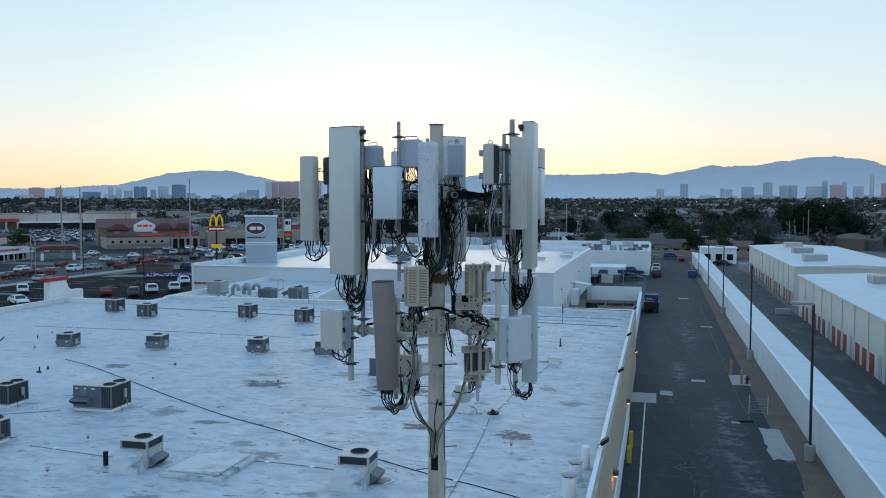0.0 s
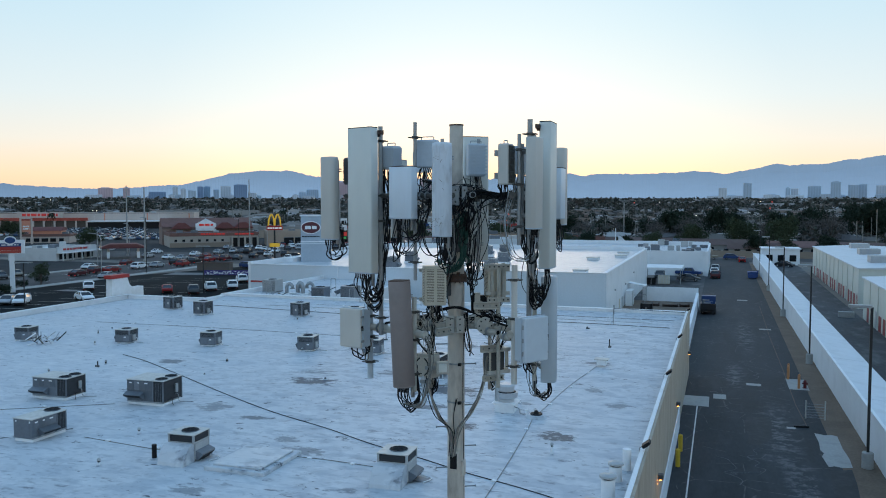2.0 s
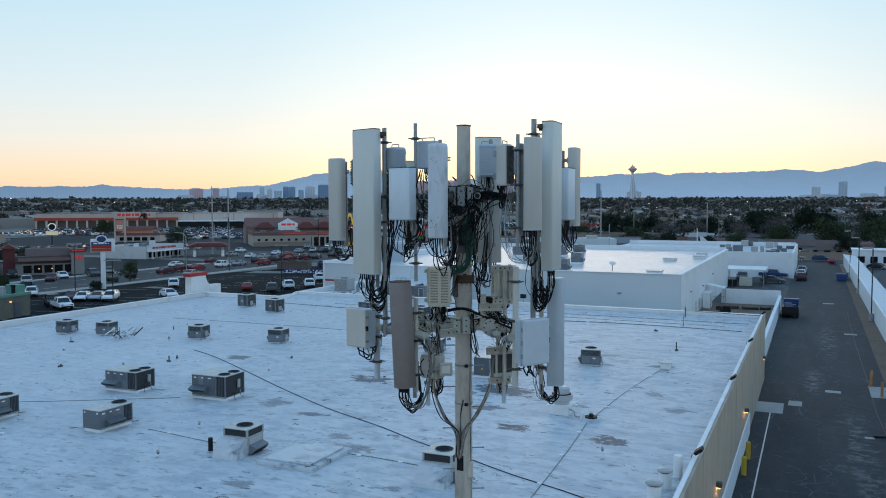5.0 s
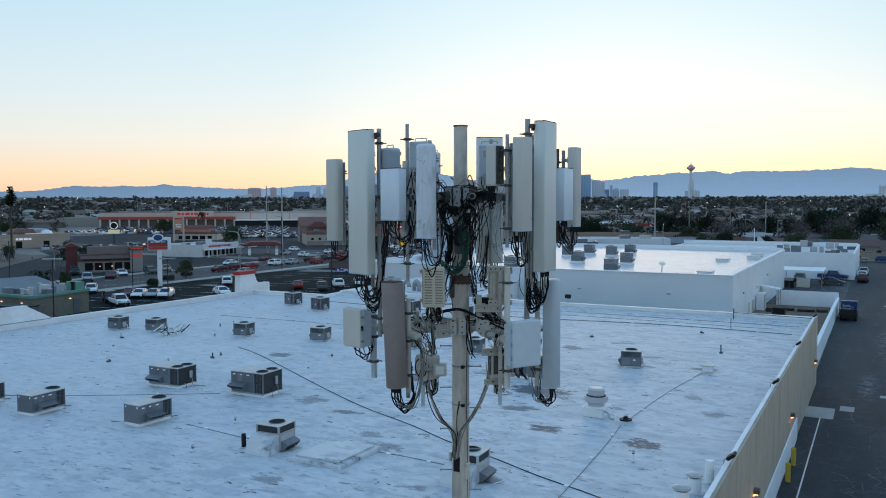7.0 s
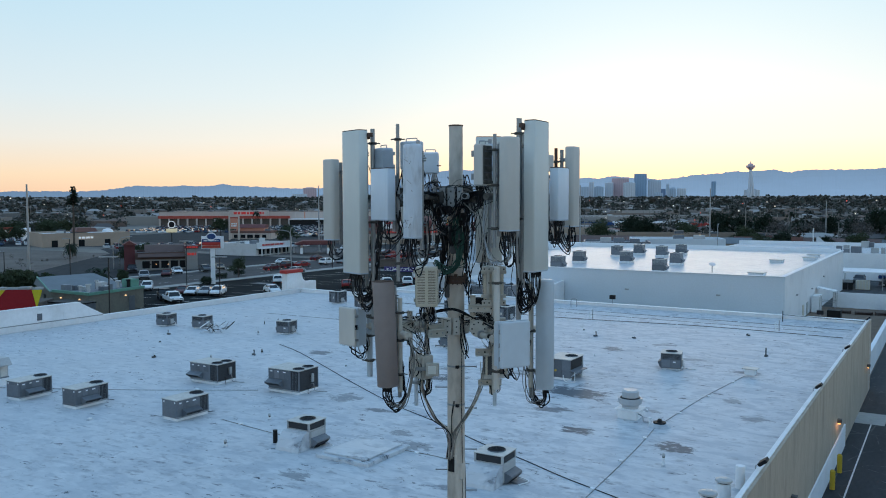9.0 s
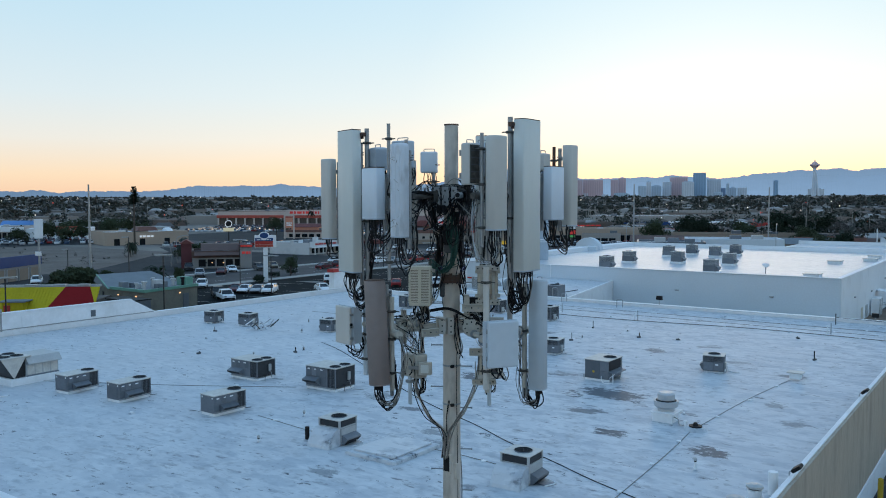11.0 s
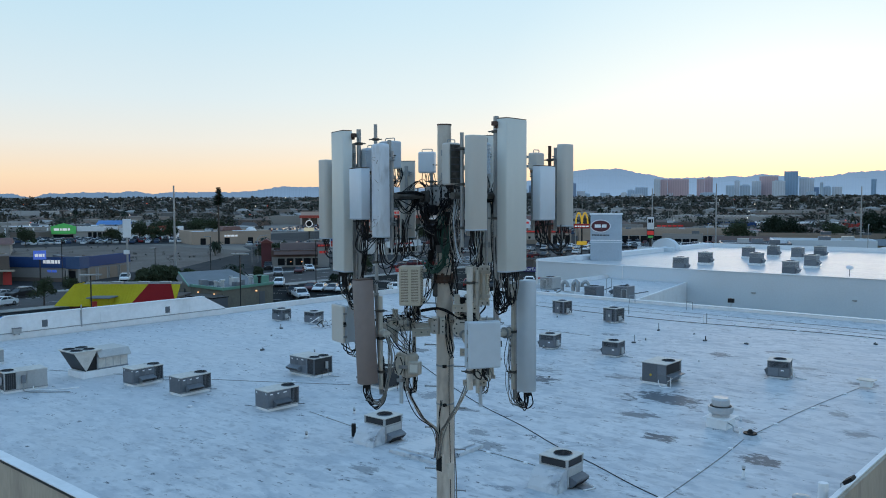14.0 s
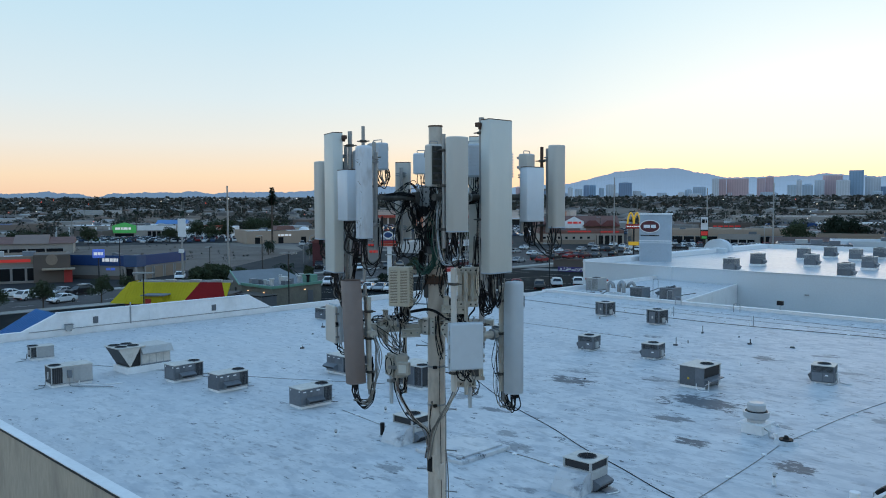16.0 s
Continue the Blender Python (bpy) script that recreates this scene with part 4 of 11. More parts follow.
def antenna(x, y, top, h, w, d, normal, material, label, round_front=0.03, dome=0.0, cables=4, drop=0.4, tilt=0.0, pipe=(0.1, 0.25), seed=1, ribs=0, aligner=0):
    """A sector antenna: radome, end plates, brackets, its pipe and the jumper cables below it. normal: degrees from +x."""
    a = thing("panel_antenna", label, "antenna", x, y, top - h, normal + 90, group="antennas on the mast")
    bm = bmesh.new()
    rounded(bm, w, d, h, min(0.03, d * 0.3), dome=dome, rf=round_front, seg=6 if round_front > 0.05 else 3)
    body = part("radome", bm, material, a)
    bm = bmesh.new()
    rounded(bm, w * 1.02, d * 1.02, 0.03, min(0.03, d * 0.3), z0=-0.012, rf=round_front, seg=5)
    part("end_plate", bm, M["rru"] if material is not M["panel_taupe"] else material, a)
    if not dome:
        bm = bmesh.new()
        rounded(bm, w * 0.99, d * 0.98, 0.014, min(0.03, d * 0.3), z0=h - 0.002, rf=round_front, seg=5)
        part("top_cap", bm, M["rust"], a, "weathered brown top cap")
    back = d / 2
    for zz in (0.14 * h, 0.84 * h):
        bm = bmesh.new()
        box(bm, -0.06, back, zz - 0.05, 0.06, back + 0.05, zz + 0.05, bevel=0.008)
        box(bm, -0.035, back + 0.05, zz - 0.03, 0.035, back + 0.13, zz + 0.03, bevel=0.008)
        rod(bm, (-0.10, back + 0.13, zz + 0.02), (0.10, back + 0.13, zz + 0.02), 0.012, seg=6)
        rod(bm, (-0.10, back + 0.13, zz - 0.02), (0.10, back + 0.13, zz - 0.02), 0.012, seg=6)
        part("bracket", bm, M["galv"], a)
    py = back + 0.14
    part("mount_pipe", rods(((0, py, -pipe[0]), (0, py, h + pipe[1]), 0.034), seg=12), M["galv"], a, "vertical galvanised pipe")
    if aligner:
        part("tilt_bracket", boxes((aligner * (w / 2 - 0.02) - 0.03, back - 0.02, h - 0.15, aligner * (w / 2 - 0.02) + 0.03, back + 0.04, h - 0.11), (aligner * (w / 2 + 0.02) - 0.055, back - 0.03, h - 0.115, aligner * (w / 2 + 0.02) + 0.055, back + 0.05, h - 0.045), bevel=0.006), M["rust"], a, "small brown tilt bracket")
    for k in range(ribs):
        u = -w * 0.3 + w * 0.6 * k / max(1, ribs - 1)
        part("rib", boxes((u - 0.009, -d / 2 - 0.006, 0.04, u + 0.012, -d / 2 + 0.01, h - 0.06), bevel=0.005), material, a)
    if ribs:
        scratch = random.Random(5)
        for k in range(12):
            u, zz, t = scratch.uniform(-w * 0.28, w * 0.28), h * (0.1 + 0.8 * scratch.random() ** 1.6), scratch.uniform(-60, 60)
            l = scratch.uniform(0.012, 0.05)
            part("scuff_mark", box(bmesh.new(), -l, -0.001, -0.002, l, 0.004, 0.002, m=Matrix.Translation((u, -d / 2 - 0.0075, zz)) @ Matrix.Rotation(radians(t), 4, "Y")), M["cable_grey"], body)
    for k in range(cables):
        cx = -w * 0.36 + w * 0.72 * (k + 0.5) / cables
        part("connector", rods(((cx, 0, -0.11), (cx, 0, 0), 0.011, 0.013), seg=8), M["dark"], a)
    jumper_loops(a, cables, w * 0.72, -0.05, 0.0, drop, py + 0.02, h * 0.25, seed, [M["cable"]] * 5 + [M["cable_grey"]])
    return a


N1, N2, N3 = 247.5, 0.0, 123.0
antenna(-1.98, -1.09, 15.69, 1.45, 0.32, 0.17, N1 + 8, M["panel_beige"], "slim beige sector antenna with rounded front", 0.07, dome=0.015, cables=4, drop=0.30, pipe=(0.1, -0.05), seed=2)
antenna(-1.20, -1.38, 16.14, 2.45, 0.565, 0.185, N1 + 2, M["panel"], "tall wide off-white sector antenna", 0.03, cables=8, drop=0.45, pipe=(0.25, -0.2), seed=3, aligner=1)
antenna(-0.30, -1.80, 15.46, 0.83, 0.48, 0.17, N1 + 4, M["panel_white"], "square white panel antenna", 0.02, cables=4, drop=0.32, pipe=(0.2, -0.1), seed=4)
antenna(0.44, -2.05, 15.82, 1.46, 0.30, 0.17, N1 + 14, M["panel_dirty"], "slim white ribbed antenna with dirt runs", 0.06, dome=0.05, cables=5, drop=0.5, ribs=3, pipe=(0.2, -0.1), seed=5)
antenna(1.74, -1.25, 15.93, 1.46, 0.35, 0.17, N2 - 14, M["panel_beige"], "slim beige sector antenna with rounded front", 0.07, dome=0.015, cables=5, drop=0.5, pipe=(0.1, -0.1), seed=6)
antenna(1.78, -0.38, 16.23, 2.45, 0.565, 0.20, N2, M["panel"], "tall wide off-white sector antenna", 0.03, cables=8, drop=0.5, pipe=(0.3, -0.2), seed=7, aligner=-1)
antenna(1.80, 0.50, 15.50, 0.90, 0.46, 0.17, N2, M["panel_white"], "square white panel antenna", 0.02, cables=5, drop=0.4, pipe=(0.2, -0.1), seed=8)
antenna(1.70, 1.33, 15.92, 1.45, 0.32, 0.17, N2 - 4, M["panel_beige"], "slim beige sector antenna with rounded front", 0.07, dome=0.015, cables=4, drop=0.35, pipe=(0.1, -0.05), seed=9)
antenna(0.02, 1.22, 16.15, 2.40, 0.50, 0.20, N3, M["panel"], "tall wide off-white antenna seen from behind", 0.03, cables=8, drop=0.4, pipe=(0.2, -0.05), seed=10)
antenna(-1.22, 0.32, 15.68, 1.45, 0.30, 0.15, N3 + 4, M["panel_beige"], "slim beige antenna behind the mast", 0.07, cables=4, drop=0.35, pipe=(0.1, -0.1), seed=11)
leaning = antenna(-0.44, -1.62, 13.59, 1.76, 0.33, 0.28, N1 + 10, M["panel_taupe"], "taupe painted rounded antenna on the lower mount", 0.13, cables=8, drop=0.38, pipe=(0.25, -0.1), seed=12)
top = Vector((-0.47, -1.62, 13.59))
leaning.matrix_basis = Matrix.Translation(top) @ Matrix.Rotation(radians(2.6), 4, Vector((0.42, -0.91, 0))) @ Matrix.Translation(Vector((0.44, 1.62, -13.59))) @ leaning.matrix_basis
antenna(1.72, 0.15, 13.59, 1.88, 0.30, 0.26, N2, M["panel_grey"], "blue-grey rounded antenna on the lower mount", 0.12, dome=0.03, cables=8, drop=0.32, pipe=(0.2, -0.05), seed=13)


def radio(x, y, z, w, d, h, normal, label, material=None, fins=True, handles=True, seed=1, cables=5, drop=0.35):
    """A remote radio unit: housing, heat-sink fins, carrying handles, connectors and cables."""
    r = thing("remote_radio_unit", label, "radio unit", x, y, z, normal + 90, group="radio units on the mast")
    material = material or M["rru"]
    part("housing", box(bmesh.new(), -w / 2, -d / 2, 0, w / 2, d / 2, h, bevel=0.03), material, r)
    if fins:
        n = 9
        sink = part("heat_sink", box(bmesh.new(), -w / 2 + 0.03, -d / 2 - 0.006, 0.03, w / 2 - 0.03, -d / 2 + 0.004, h - 0.03), material, r, "ribbed heat sink")
        fin = None
        for k in range(n):
            zz = 0.05 + (h - 0.1) * k / (n - 1)
            if fin is None:
                a, b = w / 2, d / 2
                fin = part("fin", prism(bmesh.new(), ((-a + 0.02, -b - 0.022), (a + 0.02, -b - 0.022), (a + 0.02, b - 0.02), (a, b - 0.02), (a, -b), (-a + 0.02, -b)), 2, -0.013, 0.013), material, sink)
                fin.matrix_basis = pose(0, 0, zz)
            else:
                share("fin", fin, sink, pose(0, 0, zz))
    if handles:
        bm = bmesh.new()
        tube(bm, [(-w * 0.3, 0, h), (-w * 0.3, 0, h + 0.045), (-w * 0.1, 0, h + 0.05), (w * 0.1, 0, h + 0.05), (w * 0.3, 0, h + 0.045), (w * 0.3, 0, h)], 0.008, n=20)
        part("handle", bm, M["galv"], r)
    part("bracket", boxes((-0.07, d / 2, h * 0.15, 0.07, d / 2 + 0.08, h * 0.3), (-0.07, d / 2, h * 0.7, 0.07, d / 2 + 0.08, h * 0.85), bevel=0.006), M["galv"], r)
    jumper_loops(r, cables, w * 0.7, 0.0, 0.0, drop, 0.12, 0.1, seed, [M["cable"]] * 3 + [M["cable_grey"]], r=0.008)
    return r


radio(-0.05, -1.33, 15.46, 0.36, 0.20, 0.46, N1 + 20, "pale rounded radio unit above the antenna cables", fins=False, seed=21, cables=7, drop=0.3)
radio(-0.80, -1.08, 15.45, 0.30, 0.22, 0.40, N1, "pale finned radio unit behind the tall antenna", seed=22, cables=6, drop=0.5)
radio(-1.62, -0.88, 15.2, 0.28, 0.2, 0.48, N1, "dark finned radio unit behind a slim antenna", M["rru_dark"], seed=23)
nb = radio(1.28, -1.31, 15.17, 0.24, 0.19, 0.66, N2 - 10, "narrow beige radio unit with a dark face", M["panel_beige"], fins=False, seed=24)
part("face_cover", box(bmesh.new(), -0.105, -0.112, 0.03, 0.105, -0.094, 0.63, bevel=0.008), M["grime"], nb, "dark brown face cover")
for k in range(5):
    part("rib", boxes((-0.09, -0.120, 0.09 + 0.11 * k, 0.09, -0.112, 0.11 + 0.11 * k)), M["rru_dark"], nb)
radio(1.42, -0.92, 15.35, 0.30, 0.16, 0.46, N2, "pale radio unit behind slim antenna", seed=25)
radio(1.38, 0.20, 15.30, 0.32, 0.18, 0.48, N2, "pale finned radio unit behind the tall antenna", seed=26)
radio(1.40, 0.85, 15.46, 0.26, 0.18, 0.30, N2, "pale radio unit above the square antenna", M["panel_beige"], fins=False, seed=27)
radio(0.14, 0.86, 15.38, 0.34, 0.20, 0.62, N3 + 180, "grey radio unit on the back of the tall antenna", seed=28, cables=6)
radio(-0.80, 0.42, 15.45, 0.32, 0.18, 0.40, N3 + 175, "small white radio unit behind the mast", M["panel_white"], fins=False, seed=29)
sq = radio(-0.27, -0.72, 11.82, 0.36, 0.26, 0.42, 255, "square radio unit with moulded face below the mount", M["steel"], fins=False, seed=30, cables=6, drop=0.3)
for r0, y0, y1, m in ((0.165, -0.148, -0.131, "rru_dark"), (0.135, -0.160, -0.149, "panel_beige"), (0.07, -0.168, -0.161, "rru_dark")):
    bm = bmesh.new()
    prism(bm, [(r0 * math.cos(math.pi / 8 + math.pi * k / 4), 0.21 + r0 * math.sin(math.pi / 8 + math.pi * k / 4)) for k in range(8)], 1, y0, y1)
    part("face_moulding", bm, M[m], sq, "octagonal face moulding")
rb = thing("junction_box", "small pale square junction box beside the radio unit", "junction box", 0.05, -0.86, 11.92, 385)
part("body", box(bmesh.new(), -0.11, -0.06, 0, 0.11, 0.06, 0.22, bevel=0.012), M["steel"], rb)
part("cover", box(bmesh.new(), -0.07, -0.075, 0.04, 0.07, -0.06, 0.18, bevel=0.006), M["panel"], rb)
part("clamp", boxes((-0.3, 0.0, 0.08, -0.1, 0.03, 0.14)), M["galv"], rb)
sh = radio(0.70, 0.14, 11.80, 0.34, 0.22, 0.42, 318, "radio unit inside an open slatted sun shield", M["rru_dark"], fins=False, seed=31, cables=6, drop=0.3)
for k in range(3):
    part("shield_slat", boxes((-0.20 + 0.17 * k, -0.17, 0.02, -0.165 + 0.17 * k, -0.15, 0.42)), M["cabinet"], sh)
    part("shield_slat", boxes((0.20, -0.15 + 0.15 * k, 0.02, 0.22, -0.115 + 0.15 * k, 0.42)), M["cabinet"], sh)
for zz in (0.0, 0.40):
    part("shield_rail", boxes((-0.23, -0.19, zz, 0.23, -0.14, zz + 0.06), (0.18, -0.19, zz, 0.24, 0.2, zz + 0.06)), M["panel_beige"], sh)
part("mount_pipe", rods(((0.02, 0.17, -0.35), (0.02, 0.17, 1.0), 0.035), seg=12), M["steel"], sh)
radio(-0.05, -0.15, 13.2, 0.16, 0.12, 0.3, 300, "small dark junction box on the mast", M["rru_dark"], fins=False, handles=False, seed=32, cables=3)


def louvre_cabinet(x, y, z, w, d, h, normal, label, framed=False):
    c = thing("equipment_cabinet", label, "cabinet", x, y, z, normal + 90, group="cabinets on the lower mount")
    part("body", box(bmesh.new(), -w / 2, -d / 2, 0, w / 2, d / 2, h, bevel=0.015), M["cabinet"], c)
    slots = []
    for side in (-1, 1):
        slots.append((side * w * 0.24 - w * 0.17, -d / 2 - 0.004, side * w * 0.24 + w * 0.17, -d / 2))
        slots.append((min(side * w / 2, side * (w / 2 + 0.004)), -d * 0.35, max(side * w / 2, side * (w / 2 + 0.004)), d * 0.35))
    for x0, y0, x1, y1 in slots:
        # brown plate behind the slats stands for the shade between them
        back = part("louvre_opening", boxes((x0, y0, 0.05, x1, y1, h - 0.05)), M["soil"], c, "dark backing for the shaded louvre slots")
        ox, oy = (0.008 if x1 > w / 2 else -0.008 if x0 < -w / 2 else 0), (-0.008 if y1 <= -d / 2 else 0)
        slat = None
        for k in range(22):
            zz = 0.05 + (h - 0.11) * k / 21
            if slat is None:
                slat = part("slat", boxes((x0 + min(ox, 0), y0 + oy, 0, x1 + max(ox, 0), y1, (h - 0.13) / 33)), M["cabinet"], back)
                slat.matrix_basis = pose(0, 0, zz)
            else:
                share("slat", slat, back, pose(0, 0, zz))
    for zz in (0.06, h - 0.12):
        part("rail", boxes((-w / 2 - 0.05, d / 2, zz, w / 2 + 0.05, d / 2 + 0.05, zz + 0.06), bevel=0.005), M["steel"], c)
    for xx in ((-w * 0.30, w * 0.30) if framed else ()):
        part("back_channel", boxes((xx - 0.025, d / 2 + 0.004, -0.06, xx + 0.025, d / 2 + 0.06, h + 0.03), bevel=0.004), M["steel"], c)
    for zz in ((-0.02, h - 0.03) if framed else ()):
        rail = part("cross_channel", boxes((-w / 2 - 0.04, d / 2 + 0.062, zz - 0.045, w / 2 + 0.04, d / 2 + 0.10, zz + 0.045), bevel=0.004), M["steel"], c)
        for k in range(5):
            xx = -w / 2 + w * k / 4
            part("bolt", rods(((xx, d / 2 + 0.10, zz), (xx, d / 2 + 0.112, zz), 0.014), seg=6), M["dark"], rail)
    jumper_loops(c, 6, w * 0.7, 0.0, 0.0, 0.3, 0.1, -0.2, 40, [M["cable"], M["cable"], M["cable_grey"]], r=0.009)
    part("mount_pipe", rods(((0, d / 2 + 0.09, -1.6), (0, d / 2 + 0.09, h * 0.9), 0.035), seg=12), M["steel"], c)
    return c


louvre_cabinet(-0.14, -0.74, 13.10, 0.38, 0.24, 0.69, 300, "ivory louvred equipment cabinet above the mount")
louvre_cabinet(0.74, 0.06, 13.18, 0.34, 0.26, 0.60, 122, "ivory louvred equipment cabinet beside the mast", framed=True)


def enclosure(x, y, z, w, d, h, normal, label, face=None):
    e = thing("enclosure_box", label, "equipment box", x, y, z, normal + 90, group="enclosures on the lower mount")
    part("body", box(bmesh.new(), -w / 2, 0, 0, w / 2, d, h, bevel=0.02), M["panel_grey"], e)
    part("door", box(bmesh.new(), -w / 2 - 0.012, -0.06, -0.012, w / 2 + 0.012, -0.004, h + 0.012, bevel=0.025), face or M["panel_white"], e, "domed pale door")
    for k in range(3):
        part("hinge", rods(((-w / 2 - 0.016, -0.01, h * (0.15 + 0.3 * k)), (-w / 2 - 0.012, -0.01, h * (0.25 + 0.3 * k)), 0.014), seg=8), M["galv"], e)
    part("door_flange", box(bmesh.new(), -w / 2 - 0.022, 0.02, -0.02, w / 2 + 0.022, 0.05, h + 0.02, bevel=0.006), M["panel_grey"], e, "raised flange round the door")
    for k in range(3):
        part("latch", boxes((w / 2 + 0.004, -0.05, h * (0.14 + 0.32 * k), w / 2 + 0.03, 0.02, h * (0.20 + 0.32 * k)), bevel=0.004), M["galv"], e)
    part("latch", boxes((w / 2 + 0.01, -0.05, h * 0.45, w / 2 + 0.03, 0.0, h * 0.58), bevel=0.005), M["dark"], e)
    part("bracket", boxes((-0.12, d, h * 0.15, 0.12, d + 0.08, h * 0.24), (-0.12, d, h * 0.76, 0.12, d + 0.08, h * 0.85), bevel=0.006), M["galv"], e)
    jumper_loops(e, 4, w * 0.6, 0.0, d * 0.5, 0.28, d * 0.6 + 0.06, 0.15, 50, [M["cable"], M["cable"], M["cable_grey"]], r=0.010)
    return e


enclosure(-1.50, -1.20, 12.37, 0.46, 0.22, 0.66, 254, "off-white hinged enclosure box on a pipe", M["panel_beige"])
enclosure(1.70, -1.02, 12.28, 0.52, 0.20, 0.72, 328, "white hinged enclosure box on a pipe", mat("grey_white_door_paint", (0.58, 0.64, 0.69), 0.4, vary=0.05, big=1, fine=6, dirt=(0.42, 0.46, 0.5), dirt_amount=0.4))


def upright(x, y, z0, z1, r, material, label):
    u = thing("mount_pipe", label, "pipe", x, y, z0, group="uprights on the mast mounts")
    part("pipe", rods(((0, 0, 0), (0, 0, z1 - z0), r), seg=14), material, u)
    for zz in (0.3, 0.55 * (z1 - z0), z1 - z0 - 0.25):
        bm = bmesh.new()
        box(bm, -r - 0.012, -r - 0.012, zz - 0.022, r + 0.012, r + 0.012, zz + 0.022, bevel=0.006)
        rod(bm, (-r - 0.075, -r - 0.012, zz), (r + 0.075, -r - 0.012, zz), 0.010, seg=6)
        rod(bm, (-r - 0.075, r + 0.012, zz), (r + 0.075, r + 0.012, zz), 0.010, seg=6)
        part("clamp", bm, M["grime"], u)
    return u


upright(-1.32, -0.83, 11.75, 13.12, 0.055, M["panel_grey"], "pale thick pipe with clamps beside the enclosure")
upright(1.34, -0.93, 11.85, 13.85, 0.05, M["panel_beige"], "pale tall pipe beside the enclosure")
upright(-0.20, -1.52, 13.6, 16.2, 0.03, M["galv"], "thin galvanised pipe with cross clamps")
upright(1.50, -1.31, 14.2, 15.98, 0.03, M["galv"], "thin galvanised pipe with cross clamps")
upright(1.38, 1.30, 14.2, 15.9, 0.03, M["rust"], "thin rusty pipe with a cross clamp")
upright(-1.70, -0.86, 14.2, 15.68, 0.03, M["galv"], "thin galvanised pipe behind slim antenna")
upright(-0.95, -1.20, 12.6, 16.18, 0.04, M["galv"], "galvanised pipe behind the tall antenna")
upright(1.47, -0.40, 12.6, 16.3, 0.045, M["galv"], "galvanised pipe behind the tall antenna")
upright(0.35, -1.75, 14.3, 15.9, 0.03, M["galv"], "galvanised pipe behind slim antenna")
upright(-0.72, 0.45, 14.6, 15.85, 0.03, M["galv"], "thin pipe behind the mast")
upright(-0.28, -1.36, 11.7, 13.3, 0.04, M["steel"], "pipe behind the taupe antenna")
upright(1.46, 0.10, 11.7, 13.5, 0.04, M["steel"], "pipe behind the blue-grey antenna")

# loose cable runs from the antennas to the mast and down the shaft
g = random.Random(11)


def cable_bundle(label, n, path, spread, mats, r=(0.006, 0.011)):
    b = thing("cable_bundle", label, "cables", *path[0], group="cable runs on the mast")
    o = Vector(path[0])
    for k in range(n):
        ph = [(Vector(p) - o + Vector((g.gauss(0, spread), g.gauss(0, spread), g.gauss(0, spread * 0.7)))) for p in path]
        part("cable", tube(bmesh.new(), ph, g.uniform(*r), seg=6, n=6 * len(path)), g.choice(mats), b)
    return b


BK = [M["cable"]] * 14 + [M["cable_grey"]]
cable_bundle("tangle of black cables from the arm to the mast", 5, ((-0.5, -1.2, 15.1), (-0.3, -0.8, 14.95), (-0.12, -0.35, 15.05), (-0.16, -0.26, 14.6), (-0.12, -0.24, 13.9)), 0.03, BK)
cable_bundle("tangle of black cables from the arm to the mast", 5, ((1.3, -0.1, 15.1), (0.9, -0.12, 14.95), (0.45, -0.2, 15.05), (0.28, -0.16, 14.6), (0.24, -0.12, 13.9)), 0.03, BK)
cable_bundle("tangle of black cables behind the mast", 7, ((-0.2, 0.7, 15.1), (-0.1, 0.4, 15.3), (0.15, 0.3, 15.0), (0.2, 0.1, 14.6), (0.1, 0.2, 13.9)), 0.09, BK)
cable_bundle("black cables hanging round the mast head", 3, ((-0.3, -0.4, 15.2), (-0.35, -0.35, 14.7), (-0.1, -0.45, 14.35), (0.15, -0.35, 14.6), (0.35, -0.3, 15.1)), 0.08, BK)
cable_bundle("black cables hanging round the mast head", 3, ((0.5, -0.2, 15.1), (0.5, -0.15, 14.6), (0.3, -0.3, 14.2), (0.1, -0.4, 14.45), (-0.15, -0.4, 14.9)), 0.08, BK)
cable_bundle("green grounding wires below the mast head", 8, ((0.24, -0.3, 14.7), (0.22, -0.28, 14.25), (0.24, -0.26, 13.9), (0.10, -0.28, 13.72), (-0.14, -0.26, 13.78), (-0.2, -0.2, 13.66)), 0.05, [M["cable_green"]], (0.006, 0.011))
cable_bundle("black jumper cables behind the tall antenna", 9, ((-0.92, -1.1, 15.5), (-0.86, -1.12, 14.9), (-0.9, -1.15, 14.2), (-0.95, -1.2, 13.5), (-1.0, -1.3, 13.25)), 0.05, BK)
cable_bundle("black jumper cables behind the tall antenna", 9, ((1.42, -0.3, 15.5), (1.40, -0.35, 14.9), (1.44, -0.38, 14.2), (1.48, -0.4, 13.5), (1.6, -0.4, 13.2)), 0.05, BK)
cable_bundle("black looped cables beneath the square antenna", 4, ((-0.1, -1.5, 15.4), (-0.1, -1.55, 14.6), (-0.25, -1.7, 14.1), (-0.5, -1.6, 14.2), (-0.45, -1.3, 14.9)), 0.06, BK)
cable_bundle("grey looped cables beside the slim antenna", 9, ((1.35, -1.25, 15.1), (1.25, -1.2, 14.5), (1.4, -1.25, 14.0), (1.7, -1.2, 14.05), (1.75, -1.2, 14.45)), 0.04, [M["cable_grey"], M["cable_grey"], M["panel_grey"]], (0.004, 0.006))
cable_bundle("black looped cables beneath the square antenna", 4, ((1.6, 0.6, 14.6), (1.65, 0.8, 14.15), (1.7, 1.1, 14.05), (1.65, 1.25, 14.4)), 0.06, BK)
